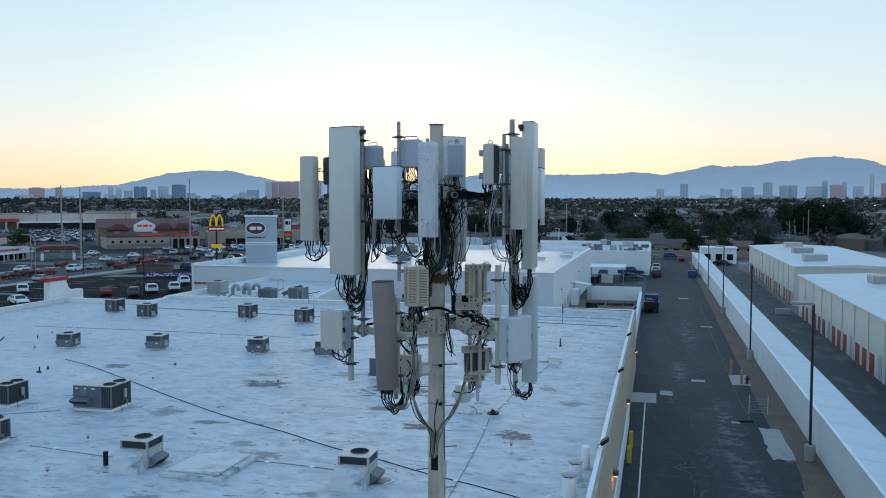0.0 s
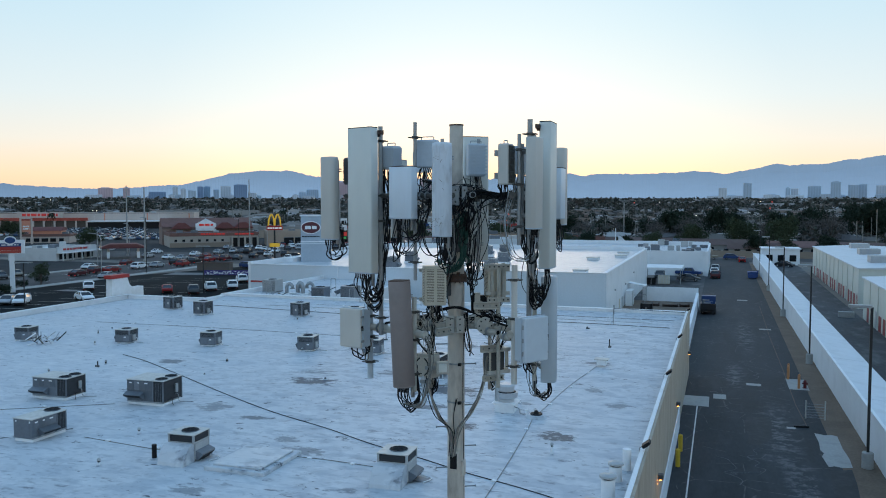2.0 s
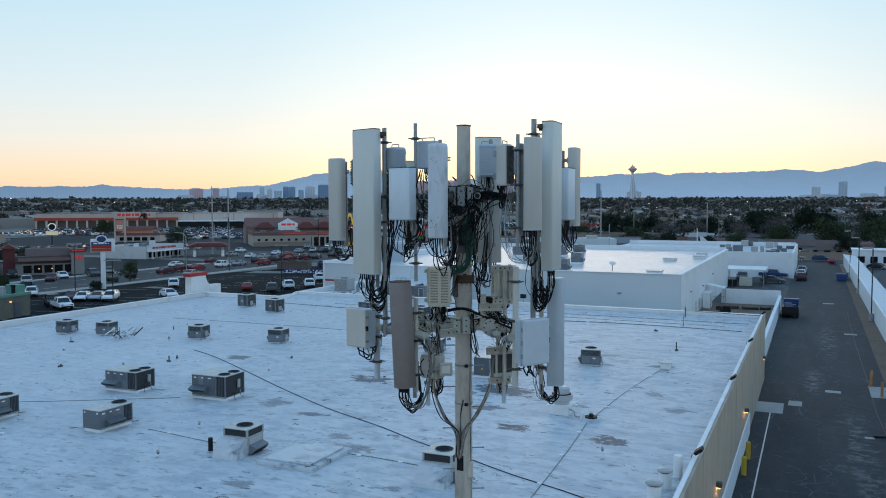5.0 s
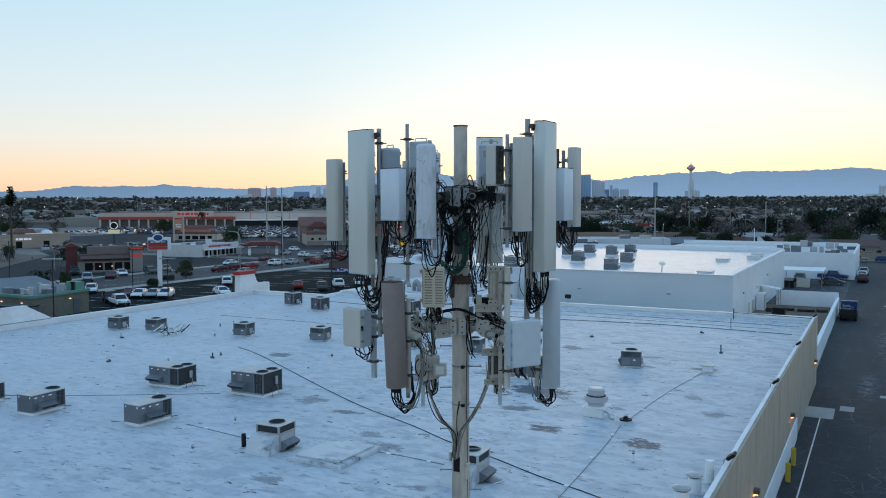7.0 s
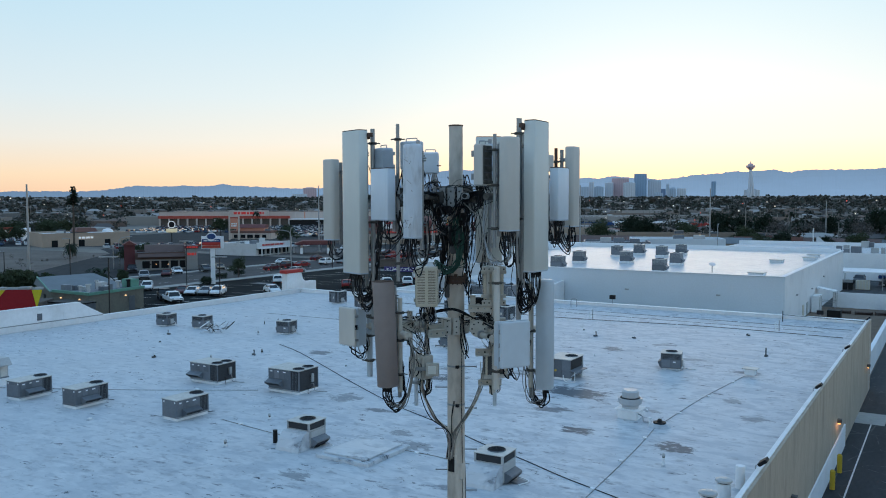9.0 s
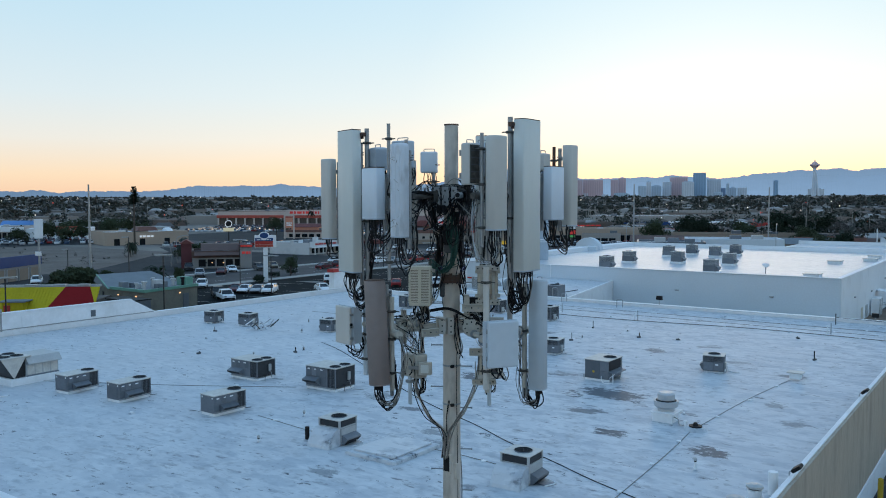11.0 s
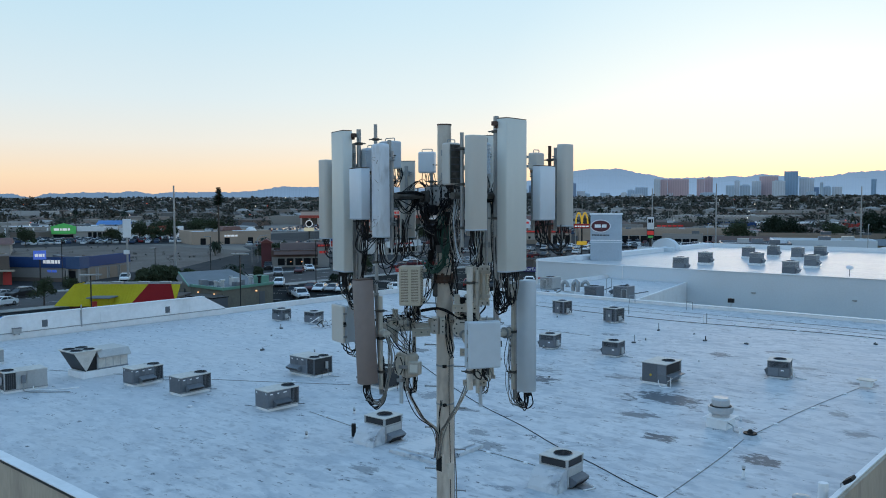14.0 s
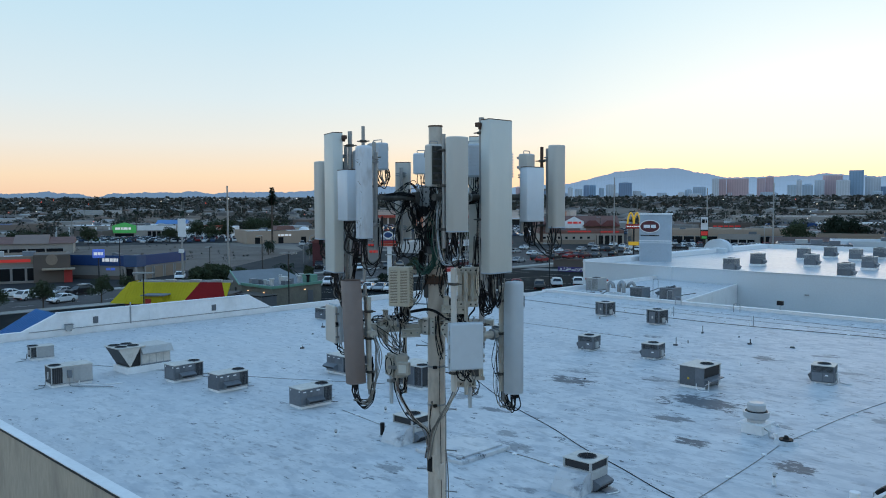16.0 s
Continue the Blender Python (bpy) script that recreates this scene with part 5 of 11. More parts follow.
cable_bundle("cables hanging between the mounts on the mast face", 5, ((0.05, -0.32, 14.0), (-0.02, -0.30, 13.5), (-0.1, -0.35, 13.2), (-0.25, -0.55, 12.95), (-0.4, -0.85, 12.8)), 0.05, BK)
cable_bundle("cables hanging between the mounts on the mast face", 5, ((0.3, -0.1, 14.0), (0.34, -0.1, 13.4), (0.4, -0.12, 13.1), (0.7, -0.2, 12.85), (1.0, -0.25, 12.8)), 0.05, BK)
cable_bundle("cables wrapped along the lower mount arm", 6, ((-0.05, -0.35, 12.8), (-0.3, -0.7, 12.85), (-0.5, -1.0, 12.8), (-0.3, -0.95, 12.5), (-0.18, -0.75, 12.25)), 0.08, BK + [M["cable_grey"]] * 3)
cable_bundle("cables wrapped along the lower mount arm", 9, ((0.25, -0.15, 12.8), (0.6, -0.2, 12.85), (1.0, -0.3, 12.8), (0.85, -0.1, 12.45), (0.72, 0.1, 12.2)), 0.08, BK + [M["cable_grey"]] * 3)
cable_bundle("grey cable bundle sweeping into the mast port", 9, ((-0.2, -0.75, 12.0), (-0.22, -0.75, 11.6), (-0.15, -0.5, 11.1), (-0.02, -0.26, 10.75), (0.03, -0.24, 10.28)), 0.024, [M["cable_grey"], M["panel_taupe"], M["steel"], M["cable"]], (0.007, 0.011))
cable_bundle("grey cable bundle sweeping into the mast port", 9, ((0.62, -0.02, 12.1), (0.55, -0.1, 11.6), (0.4, -0.25, 11.15), (0.16, -0.25, 10.8), (0.06, -0.24, 10.3)), 0.024, [M["cable_grey"], M["panel_taupe"], M["steel"], M["cable"]], (0.007, 0.011))
cable_bundle("black cables strapped down the mast shaft", 1, ((0.20, -0.12, 12.6), (0.205, -0.11, 11.5), (0.205, -0.11, 10.4), (0.21, -0.11, 9.4), (0.22, -0.12, 8.6)), 0.006, BK, (0.005, 0.007))
cable_bundle("bundle of black and grey feeders strapped down the mast", 8, ((0.06, 0.11, 14.2), (0.07, 0.125, 13.2), (0.07, 0.13, 12.2), (0.075, 0.13, 11.0), (0.08, 0.13, 9.8), (0.08, 0.135, 8.4), (0.08, 0.14, 5.0), (0.08, 0.14, 0.0)), 0.02, [M["cable"], M["cable_grey"], M["grime"]], (0.008, 0.012))
cable_bundle("black drip cables at the mast port", 2, ((0.10, -0.235, 11.35), (0.06, -0.24, 11.0), (0.07, -0.235, 10.6), (0.03, -0.235, 10.2)), 0.012, BK, (0.005, 0.007))
cable_bundle("cables hanging from the louvred cabinet", 7, ((-0.2, -0.72, 13.15), (-0.22, -0.72, 12.9), (-0.2, -0.70, 12.6), (-0.2, -0.68, 12.26)), 0.05, BK + [M["cable_grey"]] * 4, (0.005, 0.009))
cable_bundle("grey jumpers looping down beside the taupe antenna", 8, ((-0.05, -1.42, 12.65), (0.02, -1.45, 12.3), (0.0, -1.5, 11.8), (-0.15, -1.55, 11.5), (-0.35, -1.6, 11.55)), 0.03, [M["cable_grey"], M["cable_grey"], M["cable"]], (0.005, 0.008))
cable_bundle("grey jumpers looping down beside the grey antenna", 6, ((1.4, 0.1, 12.6), (1.4, 0.05, 12.2), (1.4, 0.05, 11.8), (1.5, 0.1, 11.45), (1.68, 0.15, 11.5)), 0.03, [M["cable_grey"], M["cable_grey"], M["cable"]], (0.005, 0.008))

# knots of cable, splice boxes and fittings round the head of the mast
for k, (x, y, z, w, h, rz) in enumerate(((0.10, -0.30, 14.30, 0.09, 0.24, 10), (-0.10, -0.27, 13.95, 0.07, 0.20, -15), (0.27, -0.22, 14.62, 0.10, 0.22, 40), (-0.24, -0.22, 14.72, 0.10, 0.20, -40), (0.05, -0.36, 14.78, 0.16, 0.14, 5), (0.36, -0.26, 15.0, 0.12, 0.16, 20), (-0.34, -0.42, 14.95, 0.12, 0.16, -20))):
    sp = thing("splice_box", "black cable splice box strapped to the mast", "splice box", x, y, z, rz, group="splice boxes on the mast")
    part("body", box(bmesh.new(), -w / 2, -0.05, -h / 2, w / 2, 0.05, h / 2, bevel=0.012), M["dark"], sp)
    part("gland", rods(((-w * 0.25, 0, -h / 2 - 0.04), (-w * 0.25, 0, -h / 2), 0.014), seg=8), M["cable"], sp)
    part("gland", rods(((w * 0.25, 0, -h / 2 - 0.04), (w * 0.25, 0, -h / 2), 0.014), seg=8), M["cable"], sp)
cable_bundle("black cables draped over the mast collar", 6, ((-0.45, -0.55, 15.1), (-0.2, -0.4, 15.25), (0.05, -0.35, 14.95), (0.25, -0.32, 15.2), (0.55, -0.15, 15.12)), 0.06, BK)
cable_bundle("black cables draped over the mast collar", 3, ((-0.6, -0.85, 15.05), (-0.35, -0.5, 14.9), (-0.15, -0.34, 14.6), (-0.12, -0.30, 14.2), (-0.05, -0.28, 13.75)), 0.07, BK)
cable_bundle("black cables draped over the mast collar", 3, ((0.9, -0.15, 15.02), (0.6, -0.2, 14.85), (0.35, -0.25, 14.5), (0.30, -0.2, 14.1), (0.26, -0.18, 13.7)), 0.07, BK)
cable_bundle("black cables drooping between arm and shaft", 4, ((-0.28, -0.5, 14.9), (-0.36, -0.6, 14.3), (-0.30, -0.55, 13.95), (-0.12, -0.42, 14.05), (-0.08, -0.32, 14.5)), 0.05, BK)
cable_bundle("black cables drooping between arm and shaft", 3, ((0.55, -0.3, 14.9), (0.62, -0.3, 14.2), (0.52, -0.32, 13.55), (0.42, -0.3, 13.3), (0.36, -0.2, 13.5)), 0.05, BK)
cable_bundle("black cables looped under the tall antenna", 7, ((-1.15, -1.25, 13.6), (-1.2, -1.3, 13.25), (-1.05, -1.3, 13.05), (-0.95, -1.25, 13.2), (-1.05, -1.25, 13.42)), 0.035, BK, (0.008, 0.011))
cable_bundle("black cables looped under the tall antenna", 7, ((1.55, -0.4, 13.7), (1.50, -0.45, 13.3), (1.62, -0.45, 13.1), (1.75, -0.4, 13.25), (1.68, -0.4, 13.5)), 0.035, BK, (0.008, 0.011))
cable_bundle("black cable run along the lower arms", 4, ((-0.95, -1.0, 12.78), (-0.5, -0.85, 12.85), (-0.1, -0.42, 12.98), (0.2, -0.33, 13.0), (0.6, -0.25, 12.86), (1.1, -0.45, 12.75)), 0.02, BK, (0.010, 0.013))
cable_bundle("short black drops beside the clamp plates", 5, ((0.28, -0.26, 12.95), (0.33, -0.27, 12.6), (0.36, -0.26, 12.3), (0.38, -0.28, 12.2)), 0.03, BK, (0.009, 0.012))
cable_bundle("thin pale wires crossing under the lower mount", 10, ((-0.35, -0.9, 12.9), (-0.3, -0.85, 12.6), (-0.2, -0.8, 12.45), (-0.25, -0.78, 12.3)), 0.07, [M["cable_grey"], M["panel_beige"], M["cable"]], (0.004, 0.007))
cable_bundle("thin pale wires crossing under the lower mount", 10, ((0.6, -0.1, 12.95), (0.7, -0.1, 12.6), (0.75, 0.0, 12.4), (0.7, 0.1, 12.25)), 0.07, [M["cable_grey"], M["panel_beige"], M["cable"]], (0.004, 0.007))

cl = thing("shaft_clamp", "pale bolted clamp plates on the mast front", "clamp", PX, PY, 12.70, 14)
for s in (-1, 1):
    pl = part("clamp_plate", box(bmesh.new(), s * 0.085 - 0.065, -0.245, -0.15, s * 0.085 + 0.065, -0.160, 0.15, bevel=0.010), M["panel_beige"], cl, "off-white drilled plate")
    for zz in (-0.10, 0.0, 0.10):
        part("bolt", rods(((s * 0.085, -0.252, zz), (s * 0.085, -0.242, zz), 0.014), seg=8), M["dark"], pl)
    part("lug", box(bmesh.new(), s * 0.16 - 0.012, -0.34, -0.13, s * 0.16 + 0.012, -0.18, 0.13, bevel=0.005), M["steel"], cl)
part("band", rods(((0, 0, -0.09), (0, 0, -0.05), 0.172), ((0, 0, 0.05), (0, 0, 0.09), 0.171), seg=24), M["steel"], cl)
for x, y, z, dx, dy, l in ((-0.62, -1.02, 12.58, 0.35, -0.93, 0.34), (-0.20, -0.62, 12.78, -0.5, -0.85, 0.3), (0.62, -0.30, 12.62, 0.9, -0.4, 0.34), (0.98, -0.42, 12.56, 0.8, -0.6, 0.3)):
    st = thing("pipe_stub", "short open-ended pale steel pipe on the mount", "pipe", x, y, z, group="pipe stubs on the lower mount")
    part("pipe", rods(((0, 0, 0), (dx * l, dy * l, 0), 0.05), seg=16), M["steel"], st)
    # black disc stands for the unlit hollow of the solid pipe
    part("bore", rods(((dx * l, dy * l, 0), (dx * (l + 0.004), dy * (l + 0.004), 0), 0.038), seg=16), M["dark"], st, "black disc for the hollow pipe end")
    part("collar", rods(((dx * 0.1, dy * 0.1, 0), (dx * 0.14, dy * 0.14, 0), 0.075), seg=16), M["galv"], st)
dk = thing("flange_disc", "round bolted steel flange facing outward", "flange", 0.66, -0.33, 12.72)
disc = part("disc", rods(((0, 0, 0), (0.02, -0.035, 0), 0.15), seg=24), M["steel"], dk)
for k in range(8):
    a = radians(45 * k)
    part("bolt", rods(((0.02 + 0.11 * math.cos(a) * 0.87, -0.035 + 0.11 * math.cos(a) * 0.5, 0.11 * math.sin(a)), (0.03 + 0.11 * math.cos(a) * 0.87, -0.052 + 0.11 * math.cos(a) * 0.5, 0.11 * math.sin(a)), 0.014), seg=6), M["dark"], disc)
vf = thing("vent_cover", "dark hexagonal vent moulding on the radio face", "vent cover", -0.315, -0.885, 12.03, 345)
for s in (-1, 1):
    bm = bmesh.new()
    tube(bm, [(s * 0.05, 0, 0.15), (s * 0.12, 0, 0.07), (s * 0.12, 0, -0.07), (s * 0.05, 0, -0.15)], 0.012, seg=6, n=12)
    part("moulding", bm, M["dark"], vf)
part("face", box(bmesh.new(), -0.15, 0.0, -0.17, 0.15, 0.02, 0.17, bevel=0.008), M["steel"], vf)
for x, y, z0, l in ((-0.30, -0.84, 11.35, 0.55), (0.78, 0.05, 11.3, 0.55)):
    dp = thing("drop_pipe", "short pale pipe hanging below the radio unit", "pipe", x, y, z0, group="drop pipes")
    part("pipe", rods(((0, 0, 0), (0, 0, l), 0.035), seg=12), M["panel_grey"], dp)
    part("clamp", box(bmesh.new(), -0.06, -0.06, l * 0.7, 0.06, 0.06, l * 0.8, bevel=0.008), M["galv"], dp)
for z in (11.25, 11.95):
    bd = thing("mast_band", "thin steel strap round the mast shaft", "strap", PX, PY, z, group="mast straps")
    part("strap", rods(((0, 0, 0), (0, 0, 0.03), 0.168 if z < 11.5 else 0.166), seg=24), M["galv"], bd)
    part("buckle", boxes((0.09, -0.175, -0.01, 0.14, -0.115, 0.04)), M["dark"], bd)


def cable_coil(x, y, z, r, n, seed, rz):
    """A hank of spare cable tied to the mount."""
    q = random.Random(seed)
    t = thing("cable_coil", "black spare cable coiled and tied to the mount", "cable coil", x, y, z, rz, group="cable coils on the mast")
    for k in range(n):
        rr, tilt, ph = r * q.uniform(0.75, 1.1), q.uniform(-0.35, 0.35), q.uniform(0, 6.28)
        oy = q.uniform(-0.05, 0.05)
        pts = [(rr * math.cos(ph + a * 0.6981), oy + 0.02 * math.sin(3 * a) + tilt * rr * math.sin(ph + a * 0.6981) * 0.4, 1.15 * rr * math.sin(ph + a * 0.6981)) for a in range(10)]
        part("cable", tube(bmesh.new(), pts, q.uniform(0.005, 0.008), seg=6, n=40), M["cable"], t)
    part("tie", box(bmesh.new(), -0.02, -0.08, r * 0.95, 0.02, 0.08, r * 1.25, bevel=0.008), M["dark"], t)
    return t


cable_bundle("black cables packed round the mast head", 5, ((-0.55, -0.75, 15.05), (-0.4, -0.5, 14.75), (-0.15, -0.4, 15.05), (0.1, -0.42, 14.7), (0.3, -0.35, 14.95), (0.5, -0.3, 14.65)), 0.07, BK)
cable_bundle("black cables packed round the mast head", 5, ((-0.2, -0.45, 15.1), (-0.22, -0.42, 14.7), (0.0, -0.36, 14.4), (0.22, -0.36, 14.55), (0.3, -0.34, 15.0)), 0.065, BK)
cable_bundle("dense black feeder run along the upper arm", 14, ((0.15, -0.22, 14.95), (0.5, -0.15, 15.08), (0.85, -0.12, 15.02), (1.15, -0.16, 15.06), (1.36, -0.35, 14.98), (1.42, -0.75, 14.9)), 0.035, BK)
cable_bundle("dense black feeder run along the upper arm", 12, ((0.0, -0.25, 14.95), (-0.15, -0.55, 15.06), (-0.35, -0.95, 15.02), (-0.55, -1.15, 14.96), (-0.8, -1.15, 14.9)), 0.035, BK)
cable_coil(-1.08, -1.22, 13.28, 0.11, 4, 65, 25)
cable_coil(1.62, -0.40, 13.30, 0.11, 4, 66, 80)
cable_coil(-0.05, -0.42, 14.75, 0.13, 4, 67, 15)
cable_coil(0.34, -0.34, 14.70, 0.12, 4, 68, -20)
for x, y, dx, dy in ((-0.34, -0.40, -0.15, -1.0), (0.42, -0.32, 0.35, -0.94), (-0.55, -0.62, 0.2, -0.98)):
    st = thing("pipe_stub", "short open-ended galvanised pipe at the mast head", "pipe", x, y, 15.02, group="pipe stubs at the mast head")
    part("pipe", rods(((0, 0, 0), (0.22 * dx, 0.22 * dy, 0), 0.055), seg=16), M["galv"], st)
    # the pipe's dark hollow is a black disc on its end
    part("bore", rods(((0.22 * dx, 0.22 * dy, 0), (0.224 * dx, 0.224 * dy, 0), 0.042), seg=16), M["dark"], st, "black disc for the hollow pipe end")
rc = thing("mast_flange", "rusty bolted flange ring below the cable tangle", "flange", PX, PY, 13.46)
part("ring", rods(((0, 0, 0), (0, 0, 0.05), 0.20), ((0, 0, 0.065), (0, 0, 0.115), 0.20), ((0, 0, 0.05), (0, 0, 0.065), 0.185), seg=28), M["rust"], rc)
for k in range(14):
    a = 2 * math.pi * k / 14
    part("bolt", rods(((0.185 * math.cos(a), 0.185 * math.sin(a), -0.02), (0.185 * math.cos(a), 0.185 * math.sin(a), 0.135), 0.012), seg=6), M["grime"], rc)
cable_bundle("green grounding wires gathered over the flange ring", 12, ((0.30, -0.22, 14.35), (0.24, -0.28, 14.0), (0.20, -0.30, 13.78), (0.04, -0.31, 13.66), (-0.16, -0.27, 13.70), (-0.24, -0.2, 13.84)), 0.035, [M["cable_green"]], (0.007, 0.012))
hp = thing("head_plate", "grey bolted plates on the mast collar", "plate", PX, PY, 15.0, 12)
for x, w in ((-0.14, 0.12), (0.02, 0.14), (0.18, 0.10)):
    pl = part("plate", box(bmesh.new(), x - w / 2, -0.33, -0.17, x + w / 2, -0.28, 0.17, bevel=0.01), M["galv"], hp)
    for zz in (-0.1, 0.1):
        part("bolt", rods(((x, -0.345, zz), (x, -0.33, zz), 0.018), seg=6), M["grime"], pl)


def channel(x, y, z, L, h, rz, seed, label="drilled pale steel channel on the lower mount"):
    """A drilled steel channel with bolts."""
    t = thing("mount_bracket", label, "bracket", x, y, z, rz, group="brackets on the lower mount")
    web = part("web", box(bmesh.new(), -L / 2, -0.012, -h / 2, L / 2, 0.012, h / 2, bevel=0.004), M["steel"], t)
    part("flange", boxes((-L / 2, -0.06, h / 2 - 0.012, L / 2, -0.012, h / 2)), M["steel"], t)
    part("flange", boxes((-L / 2, -0.06, -h / 2, L / 2, -0.012, -h / 2 + 0.012)), M["steel"], t)
    n = max(2, int(L / 0.10))
    for k in range(n):
        part("bolt", rods(((-L / 2 + L * (k + 0.5) / n, -0.03, 0), (-L / 2 + L * (k + 0.5) / n, -0.012, 0), 0.014), seg=6), M["dark"] if k % 2 else M["galv"], web)
    return t


channel(0.66, -0.22, 13.06, 0.46, 0.13, 25, 1)
channel(0.72, -0.10, 12.28, 0.44, 0.13, 40, 3)
channel(0.74, -0.06, 11.74, 0.42, 0.10, 40, 5)
channel(0.50, -0.25, 12.98, 0.10, 0.62, 25, 6, "upright drilled steel channel on the lower mount")
channel(-0.42, -0.86, 12.72, 0.10, 0.60, 20, 7, "upright drilled steel channel on the lower mount")
channel(-0.02, -0.62, 12.62, 0.34, 0.14, 62, 8)
dbx = thing("junction_box", "black cable box behind the mount arm", "junction box", 0.46, 0.05, 13.05, 20)
part("body", box(bmesh.new(), -0.16, -0.08, -0.16, 0.16, 0.08, 0.16, bevel=0.015), M["dark"], dbx)
part("lens", rods(((0.0, -0.10, 0.02), (0.0, -0.08, 0.02), 0.05), seg=14), M["steel"], dbx)
part("gland", rods(((0.08, 0, -0.22), (0.08, 0, -0.16), 0.02), seg=8), M["cable"], dbx)

# ---------- things on the store roof ----------
def fan_guard(bm, x, y, z, r):
    for q in (1.0, 0.75, 0.5, 0.25):
        for k in range(20):
            a, b = 2 * math.pi * k / 20, 2 * math.pi * (k + 1) / 20
            rod(bm, (x + r * q * math.cos(a), y + r * q * math.sin(a), z + 0.05), (x + r * q * math.cos(b), y + r * q * math.sin(b), z + 0.05), 0.012, seg=4, caps=False)
    for k in range(6):
        a = math.pi * k / 6
        rod(bm, (x - r * math.cos(a), y - r * math.sin(a), z + 0.05), (x + r * math.cos(a), y + r * math.sin(a), z + 0.05), 0.012, seg=4)


def fan_well(parent, x, y, z, r):
    bm = bmesh.new()
    rod(bm, (x, y, z), (x, y, z + 0.012), r * 1.02, seg=24)
    well = part("fan_shroud", bm, M["fan"], parent, "black fan opening")
    bm = bmesh.new()
    for k in range(24):
        a, b = 2 * math.pi * k / 24, 2 * math.pi * (k + 1) / 24
        rod(bm, (x + 1.06 * r * math.cos(a), y + 1.06 * r * math.sin(a), z + 0.012), (x + 1.06 * r * math.cos(b), y + 1.06 * r * math.sin(b), z + 0.012), 0.022, seg=5, caps=False)
    part("fan_rim", bm, M["ac_body"], well, "grey rim round the fan")
    bm = bmesh.new()
    fan_guard(bm, x, y, z - 0.02, r)
    part("fan_guard", bm, M["fan"], well)


def package_unit(x, y, rz, label, fans=1, L=1.95, W=1.1, H=0.86, hood=True, pale=False):
    """A packaged rooftop air conditioner: cabinet, coil, fan, hood, panels and curb. Its long side runs along local x."""
    u = thing("rooftop_unit", label, "air conditioner", x, y, RZ, rz, group="air conditioners on the roof")
    body = M["ac_light"] if pale else M["ac_body"]
    z0 = 0.14
    s = L * 0.20
    part("curb", box(bmesh.new(), -L / 2 + 0.03, -W / 2 + 0.03, -0.02, L / 2 - 0.03, W / 2 - 0.03, z0, bevel=0.03), M["parapet"], u, "white roof curb")
    part("base_rail", boxes((-L / 2 - 0.01, -W / 2 - 0.012, z0, L / 2 + 0.01, -W / 2 + 0.05, z0 + 0.07)), M["galv"], u)
    part("base_rail", boxes((-L / 2 - 0.01, W / 2 - 0.05, z0, L / 2 + 0.01, W / 2 + 0.012, z0 + 0.07)), M["galv"], u)
    part("cabinet", box(bmesh.new(), -L / 2, -W / 2, z0, s, W / 2, z0 + H, bevel=0.02), body, u)
    part("coil_section", box(bmesh.new(), s + 0.004, -W / 2 + 0.035, z0 + 0.07, L / 2 - 0.02, W / 2 - 0.035, z0 + H - 0.03), M["coil"], u, "dark condenser coil")
    for xx in (s + 0.03, L / 2 - 0.03):
        for yy in (-W / 2 + 0.03, W / 2 - 0.03):
            part("corner_post", boxes((xx - 0.03, yy - 0.03, z0, xx + 0.03, yy + 0.03, z0 + H)), body, u)
    wires = [(s + 0.08 + (L / 2 - s - 0.16) * k / 5, side * (W / 2 - 0.030), z0 + 0.08) for k in range(6) for side in (-1, 1)]
    part("coil_guard", rods(*[((a, b, c), (a, b, z0 + H - 0.05), 0.008) for a, b, c in wires], seg=4), M["ac_body"], u)
    part("top_panel", box(bmesh.new(), -L / 2 - 0.03, -W / 2 - 0.03, z0 + H, L / 2 + 0.03, W / 2 + 0.03, z0 + H + 0.045, bevel=0.015), M["ac_top"], u, "bleached top panel")
    part("top_seam", boxes((s - 0.015, -W / 2 - 0.02, z0 + H + 0.045, s + 0.015, W / 2 + 0.02, z0 + H + 0.06)), M["ac_top"], u)
    for k in range(fans):
        fan_well(u, L * (0.345 if fans == 1 else 0.33), (0 if fans == 1 else (-0.33 + 0.66 * k) * W * 0.75), z0 + H + 0.045, 0.33 if fans == 1 else 0.30)
    if hood:
        h0, h1 = (-L * 0.34, s - 0.08) if fans == 1 else (-L * 0.5, -0.05)
        zt = z0 + H * 0.50
        out = 0.34
        part("intake_hood", prism(bmesh.new(), ((-W / 2, zt), (-W / 2, zt - 0.03), (-W / 2 - out, zt - 0.17), (-W / 2 - out, zt - 0.13)), 0, h0, h1), body, u, "sloped intake hood")
        for a in (h0, h1 - 0.02):
            part("hood_cheek", prism(bmesh.new(), ((-W / 2, zt - 0.03), (-W / 2 - out, zt - 0.17), (-W / 2 - out, zt - 0.22), (-W / 2, zt - 0.40)), 0, a, a + 0.02), body, u)
        # solid black wedge stands for the shade under the hood
        part("intake_screen", prism(bmesh.new(), ((-W / 2 - 0.002, zt - 0.06), (-W / 2 - out + 0.03, zt - 0.19), (-W / 2 - 0.002, zt - 0.36)), 0, h0 + 0.025, h1 - 0.025), M["fan"], u, "black wedge for the shaded intake")
    for k in range(4):
        xx = -L / 2 + 0.08 + (s + L / 2 - 0.1) * k / 4
        part("access_panel", boxes((xx, -W / 2 - 0.010, z0 + H * 0.56, xx + (s + L / 2) / 4 - 0.05, -W / 2, z0 + H - 0.05), bevel=0.004), body, u)
    for k, (a, b) in enumerate(((0.10, 0.16), (0.42, 0.12), (0.70, 0.20))):
        xx = -L / 2 + a * (s + L / 2)
